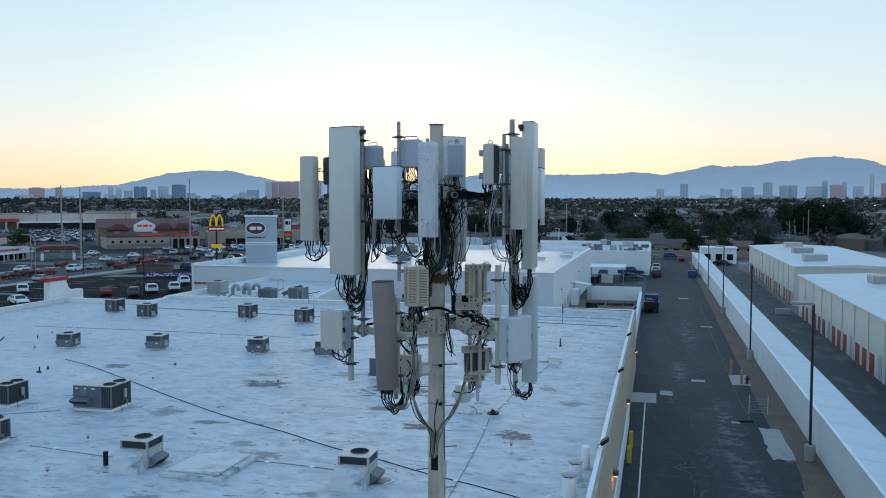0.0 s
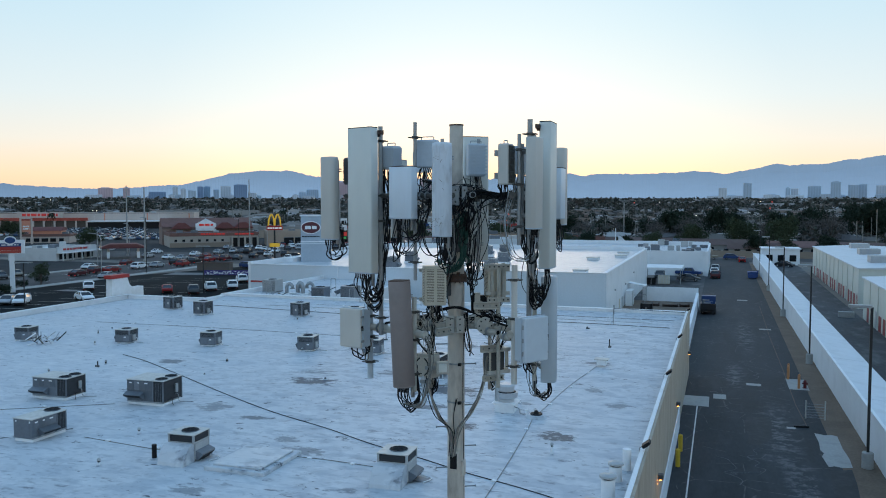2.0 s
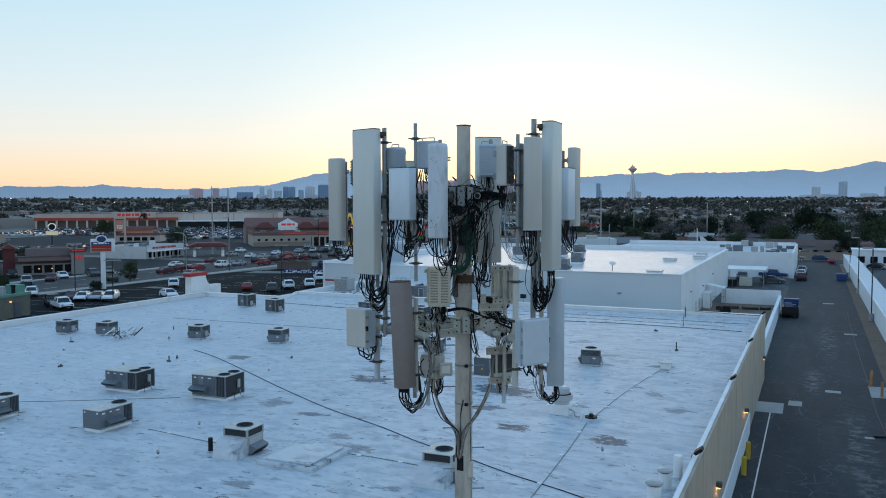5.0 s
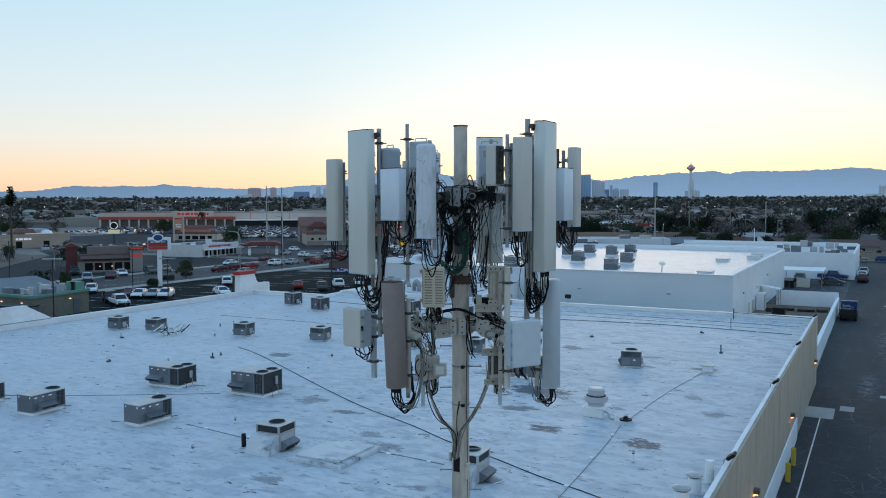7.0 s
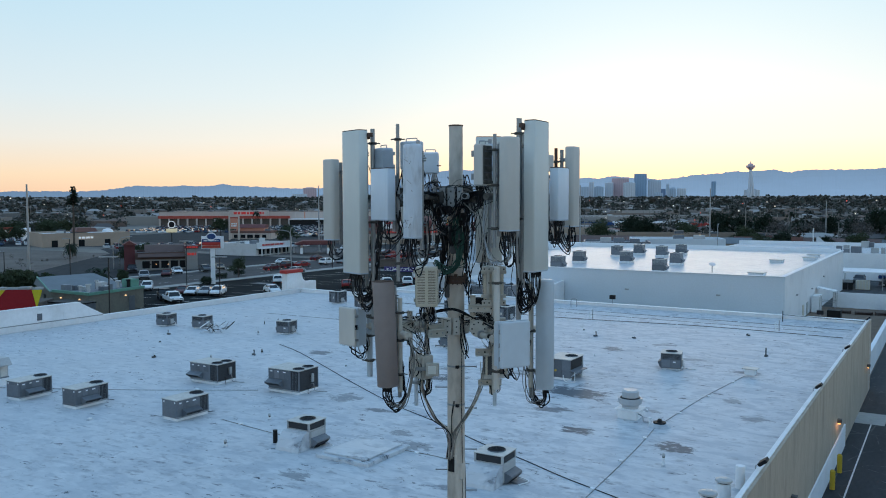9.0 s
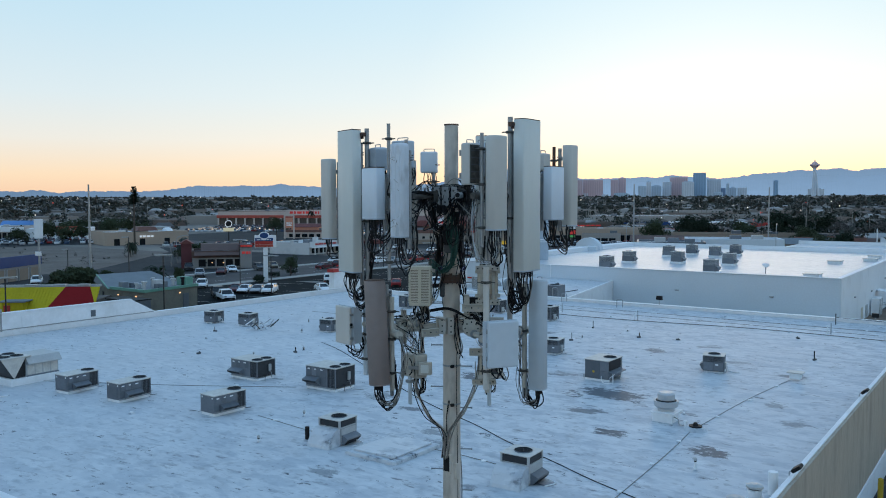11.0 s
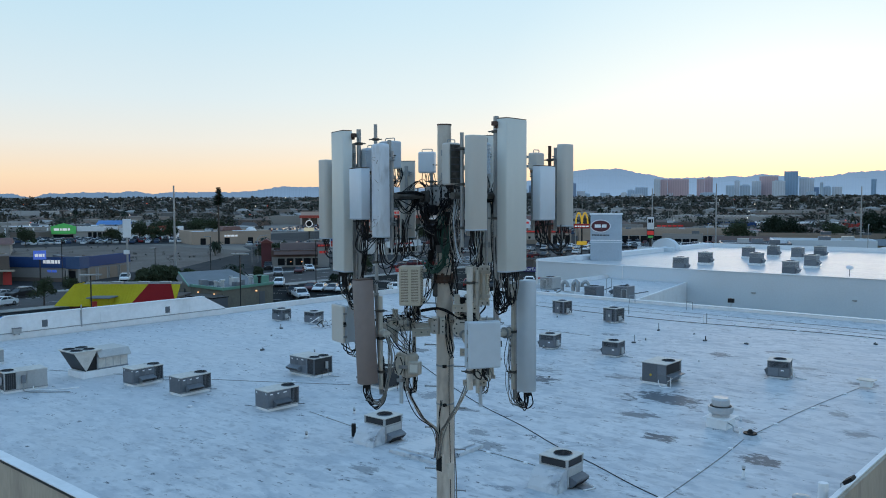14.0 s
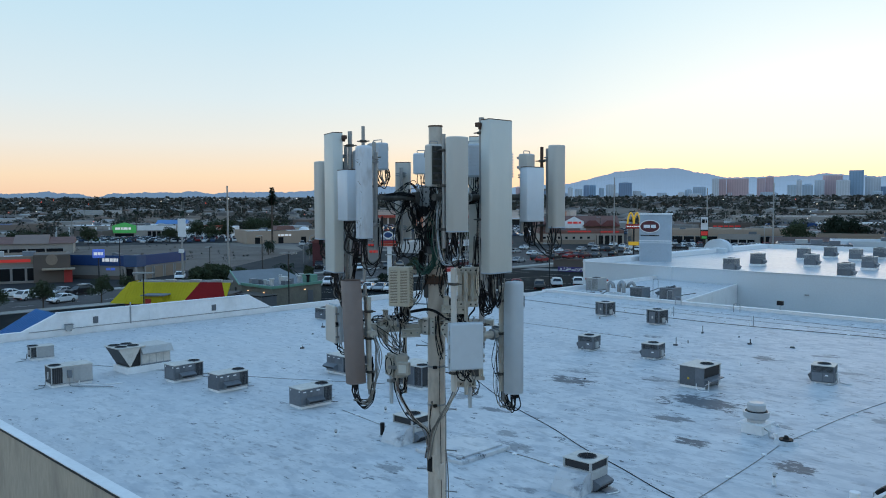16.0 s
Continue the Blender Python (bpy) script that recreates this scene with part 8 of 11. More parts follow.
for k in range(7):
    part("load", box(bmesh.new(), -0.8 + 0.2 * (k % 3), -2.3 + 0.45 * k, 0.8, 0.1 + 0.25 * (k % 3), -1.8 + 0.45 * k, 1.5 + 0.15 * (k % 4), bevel=0.03), M["ac_body"] if k % 2 else CAR_PAINT["blue"], tr)
for s in (-1, 1):
    for yy in (-1.6, 2.2):
        part("wheel", rods(((s * 0.75, yy, 0.4), (s * 1.03, yy, 0.4), 0.4), seg=16), M["tyre"], tr)
for x, y, w, h in ((-5.2, 104.5, 1.6, 1.3), (-3.0, 128.0, 2.2, 1.4), (-6.2, 129.0, 1.4, 1.6)):
    cr = thing("dock_crate", "stacked crate in the loading yard", "crate", x, y, GZ + (0.5 if y < 118 else 0))
    part("body", box(bmesh.new(), -w / 2, -w / 2, 0.1, w / 2, w / 2, h, bevel=0.03), M["soil"] if w > 2 else M["dark"], cr)
    part("pallet", boxes((-w / 2, -w / 2, 0, w / 2, w / 2, 0.1)), M["concrete"], cr)

# ---------- car park, street and neighbouring shops ----------
LIT_RED = glow_mat("lit_red_letters", (0.85, 0.06, 0.05), 0.22)
LIT_WHITE = glow_mat("lit_white_letters", (0.9, 0.95, 1.0), 0.4)
LIT_YELLOW = glow_mat("lit_yellow_sign", (1.0, 0.62, 0.05), 0.25)
LIT_GREEN = glow_mat("lit_green_sign", (0.10, 0.60, 0.16), 0.2)
LIT_BLUE = glow_mat("lit_blue_sign", (0.10, 0.22, 0.9), 0.3)
TILE = mat("terracotta_roof_tiles", (0.19, 0.10, 0.085), 0.8, vary=0.2, big=0.6, fine=5, bump=0.3)
REDTILE = mat("dull_red_roof_tiles", (0.17, 0.06, 0.055), 0.8, vary=0.2, big=0.6, fine=5, bump=0.3)
TANW = mat("tan_stucco", (0.27, 0.215, 0.17), 0.85, vary=0.1, big=0.2, fine=4)
CREAM = mat("cream_stucco", (0.56, 0.475, 0.425), 0.85, vary=0.1, big=0.15, fine=3)
TANP = mat("pale_tan_stucco", (0.39, 0.305, 0.24), 0.85, vary=0.1, big=0.15, fine=3)
GREYP = mat("warm_grey_stucco", (0.34, 0.32, 0.30), 0.85, vary=0.1, big=0.15, fine=3)
PINKO = mat("faded_orange_sign_face", (0.62, 0.26, 0.17), 0.6, vary=0.1, big=0.3, fine=4)
BLUEP = mat("bright_blue_metal_roof", (0.05, 0.20, 0.48), 0.5, vary=0.12, big=0.1, fine=2)
SLATEB = mat("blue_grey_shingles", (0.17, 0.195, 0.215), 0.8, vary=0.15, big=0.5, fine=5)
SAND = mat("bare_sandy_lot", (0.128, 0.108, 0.094), 0.95, vary=0.45, big=0.10, fine=1.6, bump=0.2, dirt=(0.10, 0.09, 0.08), dirt_amount=0.5)
BROWNW = mat("dark_brown_stucco", (0.13, 0.105, 0.09), 0.85, vary=0.1, big=0.2, fine=4)
BROWNR = mat("brown_shingle_roof", (0.12, 0.075, 0.065), 0.8, vary=0.2, big=0.5, fine=5, bump=0.2)
GREYW = mat("grey_stucco", (0.26, 0.25, 0.24), 0.85, vary=0.1, big=0.2, fine=4)
MAROON = mat("maroon_paint", (0.11, 0.03, 0.035), 0.7, vary=0.12, big=0.3, fine=4)
SHOPBLUE = mat("deep_blue_fascia", (0.016, 0.055, 0.18), 0.5, vary=0.1, big=0.3, fine=4)
YELLOWR = mat("yellow_metal_roof", (0.46, 0.37, 0.02), 0.8, spec=0.15, vary=0.12, big=0.3, fine=4)
REDR = mat("dark_red_metal_roof", (0.22, 0.012, 0.014), 0.8, spec=0.12, vary=0.12, big=0.3, fine=4)
GREENT = mat("pale_green_trim", (0.13, 0.30, 0.23), 0.6, vary=0.1, big=0.3, fine=4)
ORANGE = mat("orange_red_fascia", (0.42, 0.075, 0.05), 0.6, vary=0.1, big=0.3, fine=4)
BLUEROOF = mat("blue_metal_awning", (0.014, 0.048, 0.17), 0.5, vary=0.12, big=0.3, fine=4)
SLATE = mat("grey_shingle_roof", (0.17, 0.19, 0.21), 0.8, vary=0.15, big=0.5, fine=5)

STREET = mat("sun_faded_street_asphalt", (0.082, 0.078, 0.078), 0.85, spec=0.15, vary=0.30, big=0.08, fine=1.2, bump=0.1, dirt=(0.12, 0.11, 0.105), dirt_amount=0.5)
sheet("street", STREET, ((-138, -80), (-119, -80), (-119, 420), (-138, 420)), GZ + 0.012, "busy asphalt street beyond the car park", "road")
sheet("cross_street", STREET, ((-420, 172), (-100, 172), (-60, 196), (60, 236), (60, 252), (-60, 214), (-420, 196)), GZ + 0.014, "cross street with queueing traffic", "road")
FARLOT = mat("pale_worn_asphalt", (0.040, 0.042, 0.045), 0.9, spec=0.1, vary=0.35, big=0.05, fine=0.8, bump=0.1, dirt=(0.075, 0.075, 0.075), dirt_amount=0.5)
sheet("far_car_park", FARLOT, ((-330, 200), (-140, 200), (-140, 420), (-330, 420)), GZ + 0.008, "far store car park", "car park")
sheet("vacant_lot", SAND, ((-305, 40), (-168, 30), (-168, 95), (-214, 150), (-305, 150)), GZ + 0.009, "bare sandy vacant lot with tyre marks", "ground")
sheet("supermarket_car_park", FARLOT, ((-345, 100), (-305, 80), (-275, 170), (-330, 200)), GZ + 0.011, "supermarket car park", "car park")
sheet("shop_car_park", FARLOT, ((-168, 20), (-140, 20), (-140, 165), (-240, 165), (-214, 150), (-168, 95)), GZ + 0.008, "asphalt round the roadside shops", "car park")
TRACK = mat("packed_dark_track", (0.072, 0.066, 0.062), 0.95, vary=0.4, big=0.3, fine=2.0, bump=0.1)
PALE_TRACK = mat("pale_packed_sand", (0.20, 0.175, 0.155), 0.95, vary=0.35, big=0.3, fine=2.0, bump=0.1)
rk = random.Random(64)
for k in range(16):
    x0, y0 = -178 - 7.2 * k + rk.uniform(-3, 3), 42 + rk.uniform(0, 16)
    ln, w = rk.uniform(20, 62), rk.uniform(0.5, 2.6)
    dx, dy = -0.50 + rk.uniform(-0.12, 0.12), 0.86
    x1, y1 = max(-300, x0 + dx * ln), min(140, y0 + dy * ln)
    sheet("tyre_track", PALE_TRACK if k % 3 == 0 else TRACK, ((x0, y0), (x0 + w, y0 + 0.4 * w), (x1 + w * 0.7, y1), (x1, y1 - 0.5)), GZ + 0.013 + 0.001 * k, "packed tyre track across the sandy lot", "ground")
for x in (-118.6, -138.6):
    tagged(part("kerb", boxes((x - 0.3, -60, GZ, x + 0.3, 168, GZ + 0.16)), M["concrete"]), "pale concrete kerb along the street", "kerb", kind="structure")
tagged(part("pavement", boxes((-118.3, -60, GZ, -116.4, 168, GZ + 0.12)), M["concrete"]), "concrete pavement along the street", "pavement", kind="structure")
tagged(part("pavement", boxes((-141.0, -60, GZ, -138.9, 168, GZ + 0.12)), M["concrete"]), "concrete pavement across the street", "pavement", kind="structure")
lm = thing("lane_marking", "dashed white lane lines on the street", "road marking", kind="structure")
dash = part("dash", boxes((-0.07, 0, GZ + 0.02, 0.07, 3.0, GZ + 0.024)), M["line"], lm)
dash.matrix_basis = pose(-124.5, -20, 0)
for k in range(60):
    share("dash", dash, lm, pose((-124.5, -132.5)[k % 2], -10 + 7.0 * (k // 2), 0))
bay = thing("bay_marking", "faint white parking bay lines", "road marking", kind="structure")
mark = part("bay_line", boxes((-2.6, -0.06, GZ + 0.024, 2.6, 0.06, GZ + 0.028)), M["line"], bay)
mark.matrix_basis = pose(-84, 70, 0, 0, 0, 20)
for k in range(84):
    share("bay_line", mark, bay, pose((-72, -84, -97, -108)[k % 4], 40 + 2.9 * (k // 4) * 1.6, 0, 0, 0, 20))
sheet("worn_patch", M["patch"], ((-112, 138), (-98, 142), (-97, 147), (-113, 144)), GZ + 0.026, "pale worn strip on the car park", "pavement")
sheet("worn_patch", M["patch"], ((-109, 104), (-104, 104), (-104, 106.5), (-109, 106.5)), GZ + 0.026, "pale concrete island on the car park", "pavement")


def sign_bars(parent, x0, x1, y, z, h, material, rows=1, n=6, seed=0):
    """Plain bars in place of lettering, on a face that looks towards -y."""
    q = random.Random(seed)
    bm = bmesh.new()
    for r in range(rows):
        x = x0
        while x < x1 - 0.1:
            w = q.uniform(0.5, 1.6) * (x1 - x0) / n
            zz = z + r * h * 1.5
            box(bm, x, y - 0.06, zz, min(x + w, x1), y, zz + h)
            x += w + 0.25 * (x1 - x0) / n
    part("lettering", bm, material, parent)


def building(name, label, x, y, rz, L, W, H, wall, roof, fascia=None, fz=(0.75, 1.0), windows=0, plinth=True, units=3, seed=0):
    """A flat-roofed shop: local x along its front, front towards -y, base corner at the front centre."""
    b = thing(name, label, "building", x, y, GZ, rz)
    part("wall", box(bmesh.new(), -L / 2, 0, 0, L / 2, W, H, bevel=0.05), wall, b)
    part("roof", boxes((-L / 2 + 0.4, 0.4, H + 0.004, L / 2 - 0.4, W - 0.4, H + 0.04)), roof, b)
    bm = bmesh.new()
    for r in ((-L / 2, 0, L / 2, 0.35), (-L / 2, W - 0.35, L / 2, W), (-L / 2, 0.35, -L / 2 + 0.35, W - 0.35), (L / 2 - 0.35, 0.35, L / 2, W - 0.35)):
        box(bm, r[0], r[1], H, r[2], r[3], H + 0.6)
    part("parapet", bm, fascia or wall, b)
    if fascia:
        part("fascia", boxes((-L / 2 - 0.12, -0.12, H * fz[0], L / 2 + 0.12, 0, H * fz[1] + 0.6), (-L / 2 - 0.12, 0, H * fz[0], -L / 2, W, H * fz[1] + 0.6), (L / 2, 0, H * fz[0], L / 2 + 0.12, W, H * fz[1] + 0.6)), fascia, b)
    q = random.Random(seed)
    for k in range(windows):
        w = L * 0.8 / windows
        xx = -L * 0.4 + w * k
        wn = part("window", boxes((xx + 0.15, -0.06, 0.5, xx + w - 0.3, 0, H * 0.62)), M["glass"], b)
        part("frame", boxes((xx + 0.05, -0.08, H * 0.62, xx + w - 0.2, 0, H * 0.66)), M["galv"], wn)
        part("sill", boxes((xx + 0.05, -0.08, 0.38, xx + w - 0.2, 0, 0.5)), M["galv"], wn)
    for k in range(units):
        xx, yy, s = q.uniform(-L * 0.35, L * 0.35), q.uniform(W * 0.3, W * 0.8), q.uniform(0.9, 1.6)
        part("roof_unit", box(bmesh.new(), xx - s, yy - s * 0.7, H + 0.04, xx + s, yy + s * 0.7, H + 0.04 + s * 0.9, bevel=0.04), M["ac_light"] if k % 2 else M["ac_body"], b)
    return b


# sign tower on the second store
SIGNBLUE = mat("dusty_blue_stucco", (0.40, 0.47, 0.54), 0.85, vary=0.10, big=0.4, fine=4, dirt=(0.30, 0.36, 0.42), dirt_amount=0.4)
wt = thing("sign_tower", "pale blue sign tower with a dark red oval sign", "sign tower", -56.2, 103.0, 5.0, 28)
part("shaft", boxes((-2.31, -1.0, -6.0, 2.47, 1.4, 7.75), bevel=0.06), SIGNBLUE, wt)
part("course", boxes((-2.36, -1.05, 3.4, 2.52, 1.45, 3.55)), M["wall_blue"], wt)
part("cap", boxes((-2.45, -1.15, 7.75, 2.6, 1.6, 7.98), bevel=0.03), M["wall_white"], wt)
bm = bmesh.new()
prism(bm, [(1.55 * math.cos(radians(a)) - 0.75, 1.0 * math.sin(radians(a)) + 6.0) for a in range(0, 360, 15)], 1, -1.2, -1.0)
ov = part("oval_sign", bm, M["parapet"], wt)
bm = bmesh.new()
prism(bm, [(1.42 * math.cos(radians(a)) - 0.75, 0.87 * math.sin(radians(a)) + 6.0) for a in range(0, 360, 15)], 1, -1.23, -1.202)
part("oval_face", bm, MAROON, ov)
sign_bars(wt, -1.65, 0.15, -1.23, 5.75, 0.5, M["parapet"], 1, 3, 2)
sign_bars(wt, -2.1, 0.7, -1.0, 4.5, 0.18, M["dark"], 1, 8, 3)
part("band", boxes((-2.33, -1.03, 3.7, 2.49, -1.0, 3.85)), M["wall_white"], wt)

# red-roofed market across the cross street
BROWNP = mat("pinkish_brown_stucco", (0.25, 0.18, 0.155), 0.85, vary=0.12, big=0.2, fine=3)
MARKETW = mat("pale_beige_stucco", (0.40, 0.355, 0.31), 0.85, vary=0.1, big=0.2, fine=3)
mk = building("market", "tan market with terracotta roofs and red lettering", -168, 241, 43, 31, 20, 4.6, MARKETW, SLATE, TILE, (0.86, 1.0), windows=0, seed=3)
# black slab put in as the shade behind the columns
part("colonnade_shadow", boxes((5.5, -0.2, 0, 15.4, 0.3, 3.2)), M["dark"], mk)
for k in range(5):
    part("column", boxes((5.6 + 2.3 * k, -1.2, 0, 6.2 + 2.3 * k, -0.4, 3.6)), MARKETW, mk)
for k in range(7):
    part("window", boxes((-14 + 2.7 * k, -0.06, 2.0, -13.1 + 2.7 * k, 0, 2.8)), M["glass"], mk)
part("base_wall", boxes((-15.6, -0.15, 0, 5, -0.07, 1.6)), TANW, mk)
part("upper_gable", prism(bmesh.new(), ((-3.8, 5.2), (3.8, 5.2), (3.8, 7.8), (0, 9.8), (-3.8, 7.8)), 1, 21, 21.8), M["parapet"], mk)
part("upper_roof", prism(bmesh.new(), ((22, 6.6), (34, 6.6), (28, 10.0)), 0, -16, 18), TILE, mk)
part("upper_wall", boxes((-16, 22.4, 0, 18, 33, 6.6)), BROWNP, mk)
for x0 in (-9, 7, 14):
    part("gable_roof", prism(bmesh.new(), ((x0 - 4, 6.0), (x0 + 4, 6.0), (x0 + 1.2, 8.3), (x0 - 1.2, 8.3)), 1, 20.2, 28), REDTILE, mk, "red tiled gable")
sign_bars(mk, -5, 3.5, -0.15, 4.4, 0.55, LIT_RED, 1, 9, 4)
sign_bars(mk, 7, 14, -0.15, 4.3, 0.5, LIT_RED, 1, 8, 5)
sign_bars(mk, -2.6, 2.6, 21.0, 7.0, 0.8, LIT_RED, 1, 4, 6)

# large hardware store with orange fascia
hd = building("hardware_store", "long cream hardware store with an orange-red fascia", -378, 395, 32, 150, 60, 8.6, CREAM, M["metal_roof"], None, seed=5, units=6)
part("fascia", boxes((-75.2, -2, 4.8, 12, 0, 6.6)), ORANGE, hd)
# dark brown panel stands for the shade below the fascia
part("shop_front", boxes((-74.5, -0.08, 0, 12, 0, 4.7)), BROWNW, hd, "brown shop front darkened for canopy shade")
for k in range(15):
    part("column", boxes((-74.6 + 6.1 * k, -1.9, 0, -73.6 + 6.1 * k, -1.0, 4.8)), CREAM, hd)
for k in range(10):
    part("pilaster", boxes((15 + 6.3 * k, -0.25, 4.8, 15.7 + 6.3 * k, 0, 9.2)), PINKO if k % 4 == 1 else CREAM, hd)
part("coping", boxes((-75.2, -0.3, 9.2, 75.2, 0.4, 9.5)), BROWNP, hd)
part("sign_panel", boxes((-28, -2.2, 6.6, -2, 0, 10.2)), CREAM, hd)
sign_bars(hd, -25, -5, -2.2, 7.6, 1.6, LIT_RED, 1, 8, 7)
part("garden_canopy", boxes((14, -14, 4.2, 62, 0, 4.8)), M["parapet"], hd, "white garden-centre canopy")
# plain dark panel just inside the canopy's front edge
part("shade_screen", boxes((14, -13.5, 0, 62, -13.2, 4.0)), M["dark"], hd, "dark panel below the canopy front")
ht = thing("store_pylon", "cream store pylon sign with an orange panel", "sign", -247.5, 234.3, GZ, 42)
part("frame", boxes((-2.2, -0.5, 0, -1.6, 0.5, 10.2), (1.6, -0.5, 0, 2.2, 0.5, 10.2), (-2.2, -0.5, 9.6, 2.2, 0.5, 10.4)), CREAM, ht)
part("panel", boxes((-1.5, -0.4, 4.6, 1.5, 0.4, 9.0)), PINKO, ht)
sign_bars(ht, -1.1, 1.1, -0.4, 5.6, 0.6, M["parapet"], 2, 3, 8)

WHITEW = mat("white_stucco", (0.60, 0.60, 0.60), 0.85, vary=0.1, big=0.2, fine=4, dirt=(0.40, 0.40, 0.40), dirt_amount=0.4)
ws = building("white_shop", "low white stucco shop with small red lettering", -167.2, 172.9, 97, 18, 15, 3.0, WHITEW, M["metal_roof"], None, windows=0, units=3, seed=7)
part("sign_band", boxes((-8.9, -0.3, 2.3, 8.0, 0, 3.9)), WHITEW, ws)
sign_bars(ws, -6.5, 4.5, -0.3, 2.8, 0.55, M["red"], 1, 9, 9)
part("porch_roof", boxes((-8.9, -2.0, 2.1, 8.0, -0.3, 2.3)), M["parapet"], ws)
for k in range(5):
    part("porch_post", boxes((-8.6 + 4.0 * k, -1.9, 0, -8.3 + 4.0 * k, -1.6, 2.1)), WHITEW, ws)
for k in range(4):
    wn = part("window", boxes((-7.8 + 4.0 * k, -0.06, 0.4, -5.0 + 4.0 * k, 0, 1.9)), M["glass"], ws)
    part("frame", boxes((-6.45 + 4.0 * k, -0.09, 0.4, -6.35 + 4.0 * k, -0.06, 1.9)), M["galv"], wn)
part("chimney", boxes((-2.0, 3.0, 3.0, -0.6, 4.2, 5.0)), WHITEW, ws)
cs = building("shop_pavilion", "pinkish shop pavilion with stepped tiled roofs", -247.5, 243.5, 28, 18, 10, 3.0, CREAM, M["metal_roof"], TILE, (0.85, 1.0), windows=5, seed=8)
part("upper_wall", boxes((-6.5, 1.5, 3.0, 5.5, 8.5, 4.8)), PINKO, cs)
part("upper_roof", prism(bmesh.new(), ((1.0, 4.8), (9.0, 4.8), (6.2, 6.2), (3.8, 6.2)), 0, -7, 6), REDTILE, cs)
for k in range(6):
    part("pier", boxes((-8.6 + 3.3 * k, -0.5, 0, -8.0 + 3.3 * k, -0.13, 2.5)), CREAM, cs)
fc = thing("fuel_canopy", "filling station canopy with a red-brown hipped roof", "canopy", -159, 182, GZ, 40)
bm = bmesh.new()
prism(bm, ((-6, 3.2), (6, 3.2), (3.6, 4.1), (-3.6, 4.1)), 1, -4, 4)
part("roof", bm, REDTILE, fc)
part("soffit", boxes((-6.1, -4.1, 2.9, 6.1, 4.1, 3.19)), MAROON, fc)
for x in (-4, 4):
    for y in (-2.5, 2.5):
        part("column", boxes((x - 0.3, y - 0.3, 0, x + 0.3, y + 0.3, 3.0)), CREAM, fc)
        part("fuel_pump", box(bmesh.new(), x - 0.4, y - 1.4, 0.1, x + 0.4, y - 0.8, 1.9, bevel=0.05), M["parapet"], fc)

# maroon restaurant
tc_ = building("restaurant", "maroon and tan restaurant with stepped roofs", -149, 117, 52, 13, 12, 3.6, GREYW, SLATE, BROWNR, (0.72, 1.0), windows=5, seed=9)
part("tower", boxes((-9.0, 2, 0, -6.6, 6, 5.9), bevel=0.05), MAROON, tc_)
part("tower_roof", prism(bmesh.new(), ((-9.5, 5.9), (-6.1, 5.9), (-7.8, 6.9)), 1, 1.5, 6.5), REDTILE, tc_)
part("awning", prism(bmesh.new(), ((-1.6, 3.2), (0, 3.2), (0, 4.0)), 0, -6, 4.4), BROWNR, tc_)
part("sign_block", box(bmesh.new(), 4.5, -1.2, 0, 7.2, 4.0, 5.0, bevel=0.05), GREYW, tc_, "dark grey sign block")
part("sign_cap", boxes((4.3, -1.5, 5.0, 7.5, 4.2, 5.6)), MAROON, tc_)
for k in range(5):
    part("lit_pane", boxes((-3.4 + 1.3 * k, -0.1, 1.3, -3.1 + 1.3 * k, -0.065, 1.5)), M["sodium"] if k in (1, 3) else M["glass"], tc_)
part("upper_roof", prism(bmesh.new(), ((0.5, 4.25), (11, 4.25), (7.5, 5.7), (4, 5.7)), 0, -4.5, 6.4), BROWNR, tc_)
sign_bars(tc_, 4.9, 6.9, -1.2, 3.4, 0.6, LIT_RED, 1, 3, 10)
sign_bars(tc_, 4.6, 7.2, -1.5, 5.15, 0.35, LIT_RED, 1, 5, 11)

# tan building and far white shops
ts = building("tan_store", "long tan stucco store with white rooftop domes", -258, 173, 70, 30, 24, 4.3, TANP, M["metal_roof"], None, seed=12, units=4)
sign_bars(ts, -3, 2, -0.05, 2.8, 0.7, LIT_WHITE, 1, 5, 13)
for k in range(3):
    part("doorway", boxes((-12 + 9 * k, -0.05, 0, -10 + 9 * k, 0, 2.4)), M["glass"], ts)
part("tower_roof", prism(bmesh.new(), ((-2, 4.9), (6, 4.9), (5, 6.4), (-1, 6.4)), 1, 8, 16), TILE, ts)
part("dome", rods(((10, 10, 4.3), (10, 10, 5.5), 2.2, 1.7), ((10, 10, 5.5), (10, 10, 6.0), 1.7, 0.6), seg=20), M["parapet"], ts)
wm = building("supermarket", "grey supermarket with a green gabled sign", -348, 145, 52, 52, 40, 5.2, GREYP, M["metal_roof"], None, windows=0, seed=14)
part("sign_gable", prism(bmesh.new(), ((-0.9, 2.6), (9.1, 2.6), (9.1, 5.8), (4.1, 7.2), (-0.9, 5.8)), 1, -0.6, -0.1), LIT_GREEN, wm)
sign_bars(wm, 0.3, 7.1, -0.6, 4.0, 1.0, LIT_WHITE, 1, 5, 15)
for k in range(6):
    part("entrance", boxes((14 + 2.0 * k, -0.3, 0, 15.4 + 2.0 * k, 0, 3.2)), M["glass"], wm)
part("entrance", boxes((0, -0.3, 0, 8, 0, 2.3)), M["glass"], wm)
for k in range(9):
    part("pilaster", boxes((-25 + 2.8 * k, -0.3, 0, -24.4 + 2.8 * k, 0, 5.2)), GREYW if k % 2 else M["wall_white"], wm)
part("front_band", boxes((9.6, -0.45, 3.6, 26, 0, 5.7)), M["wall_white"], wm, "pale entrance band")
part("side_sign", boxes((38, 2, 2.0, 47, 2.596, 5.6)), ORANGE, wm)
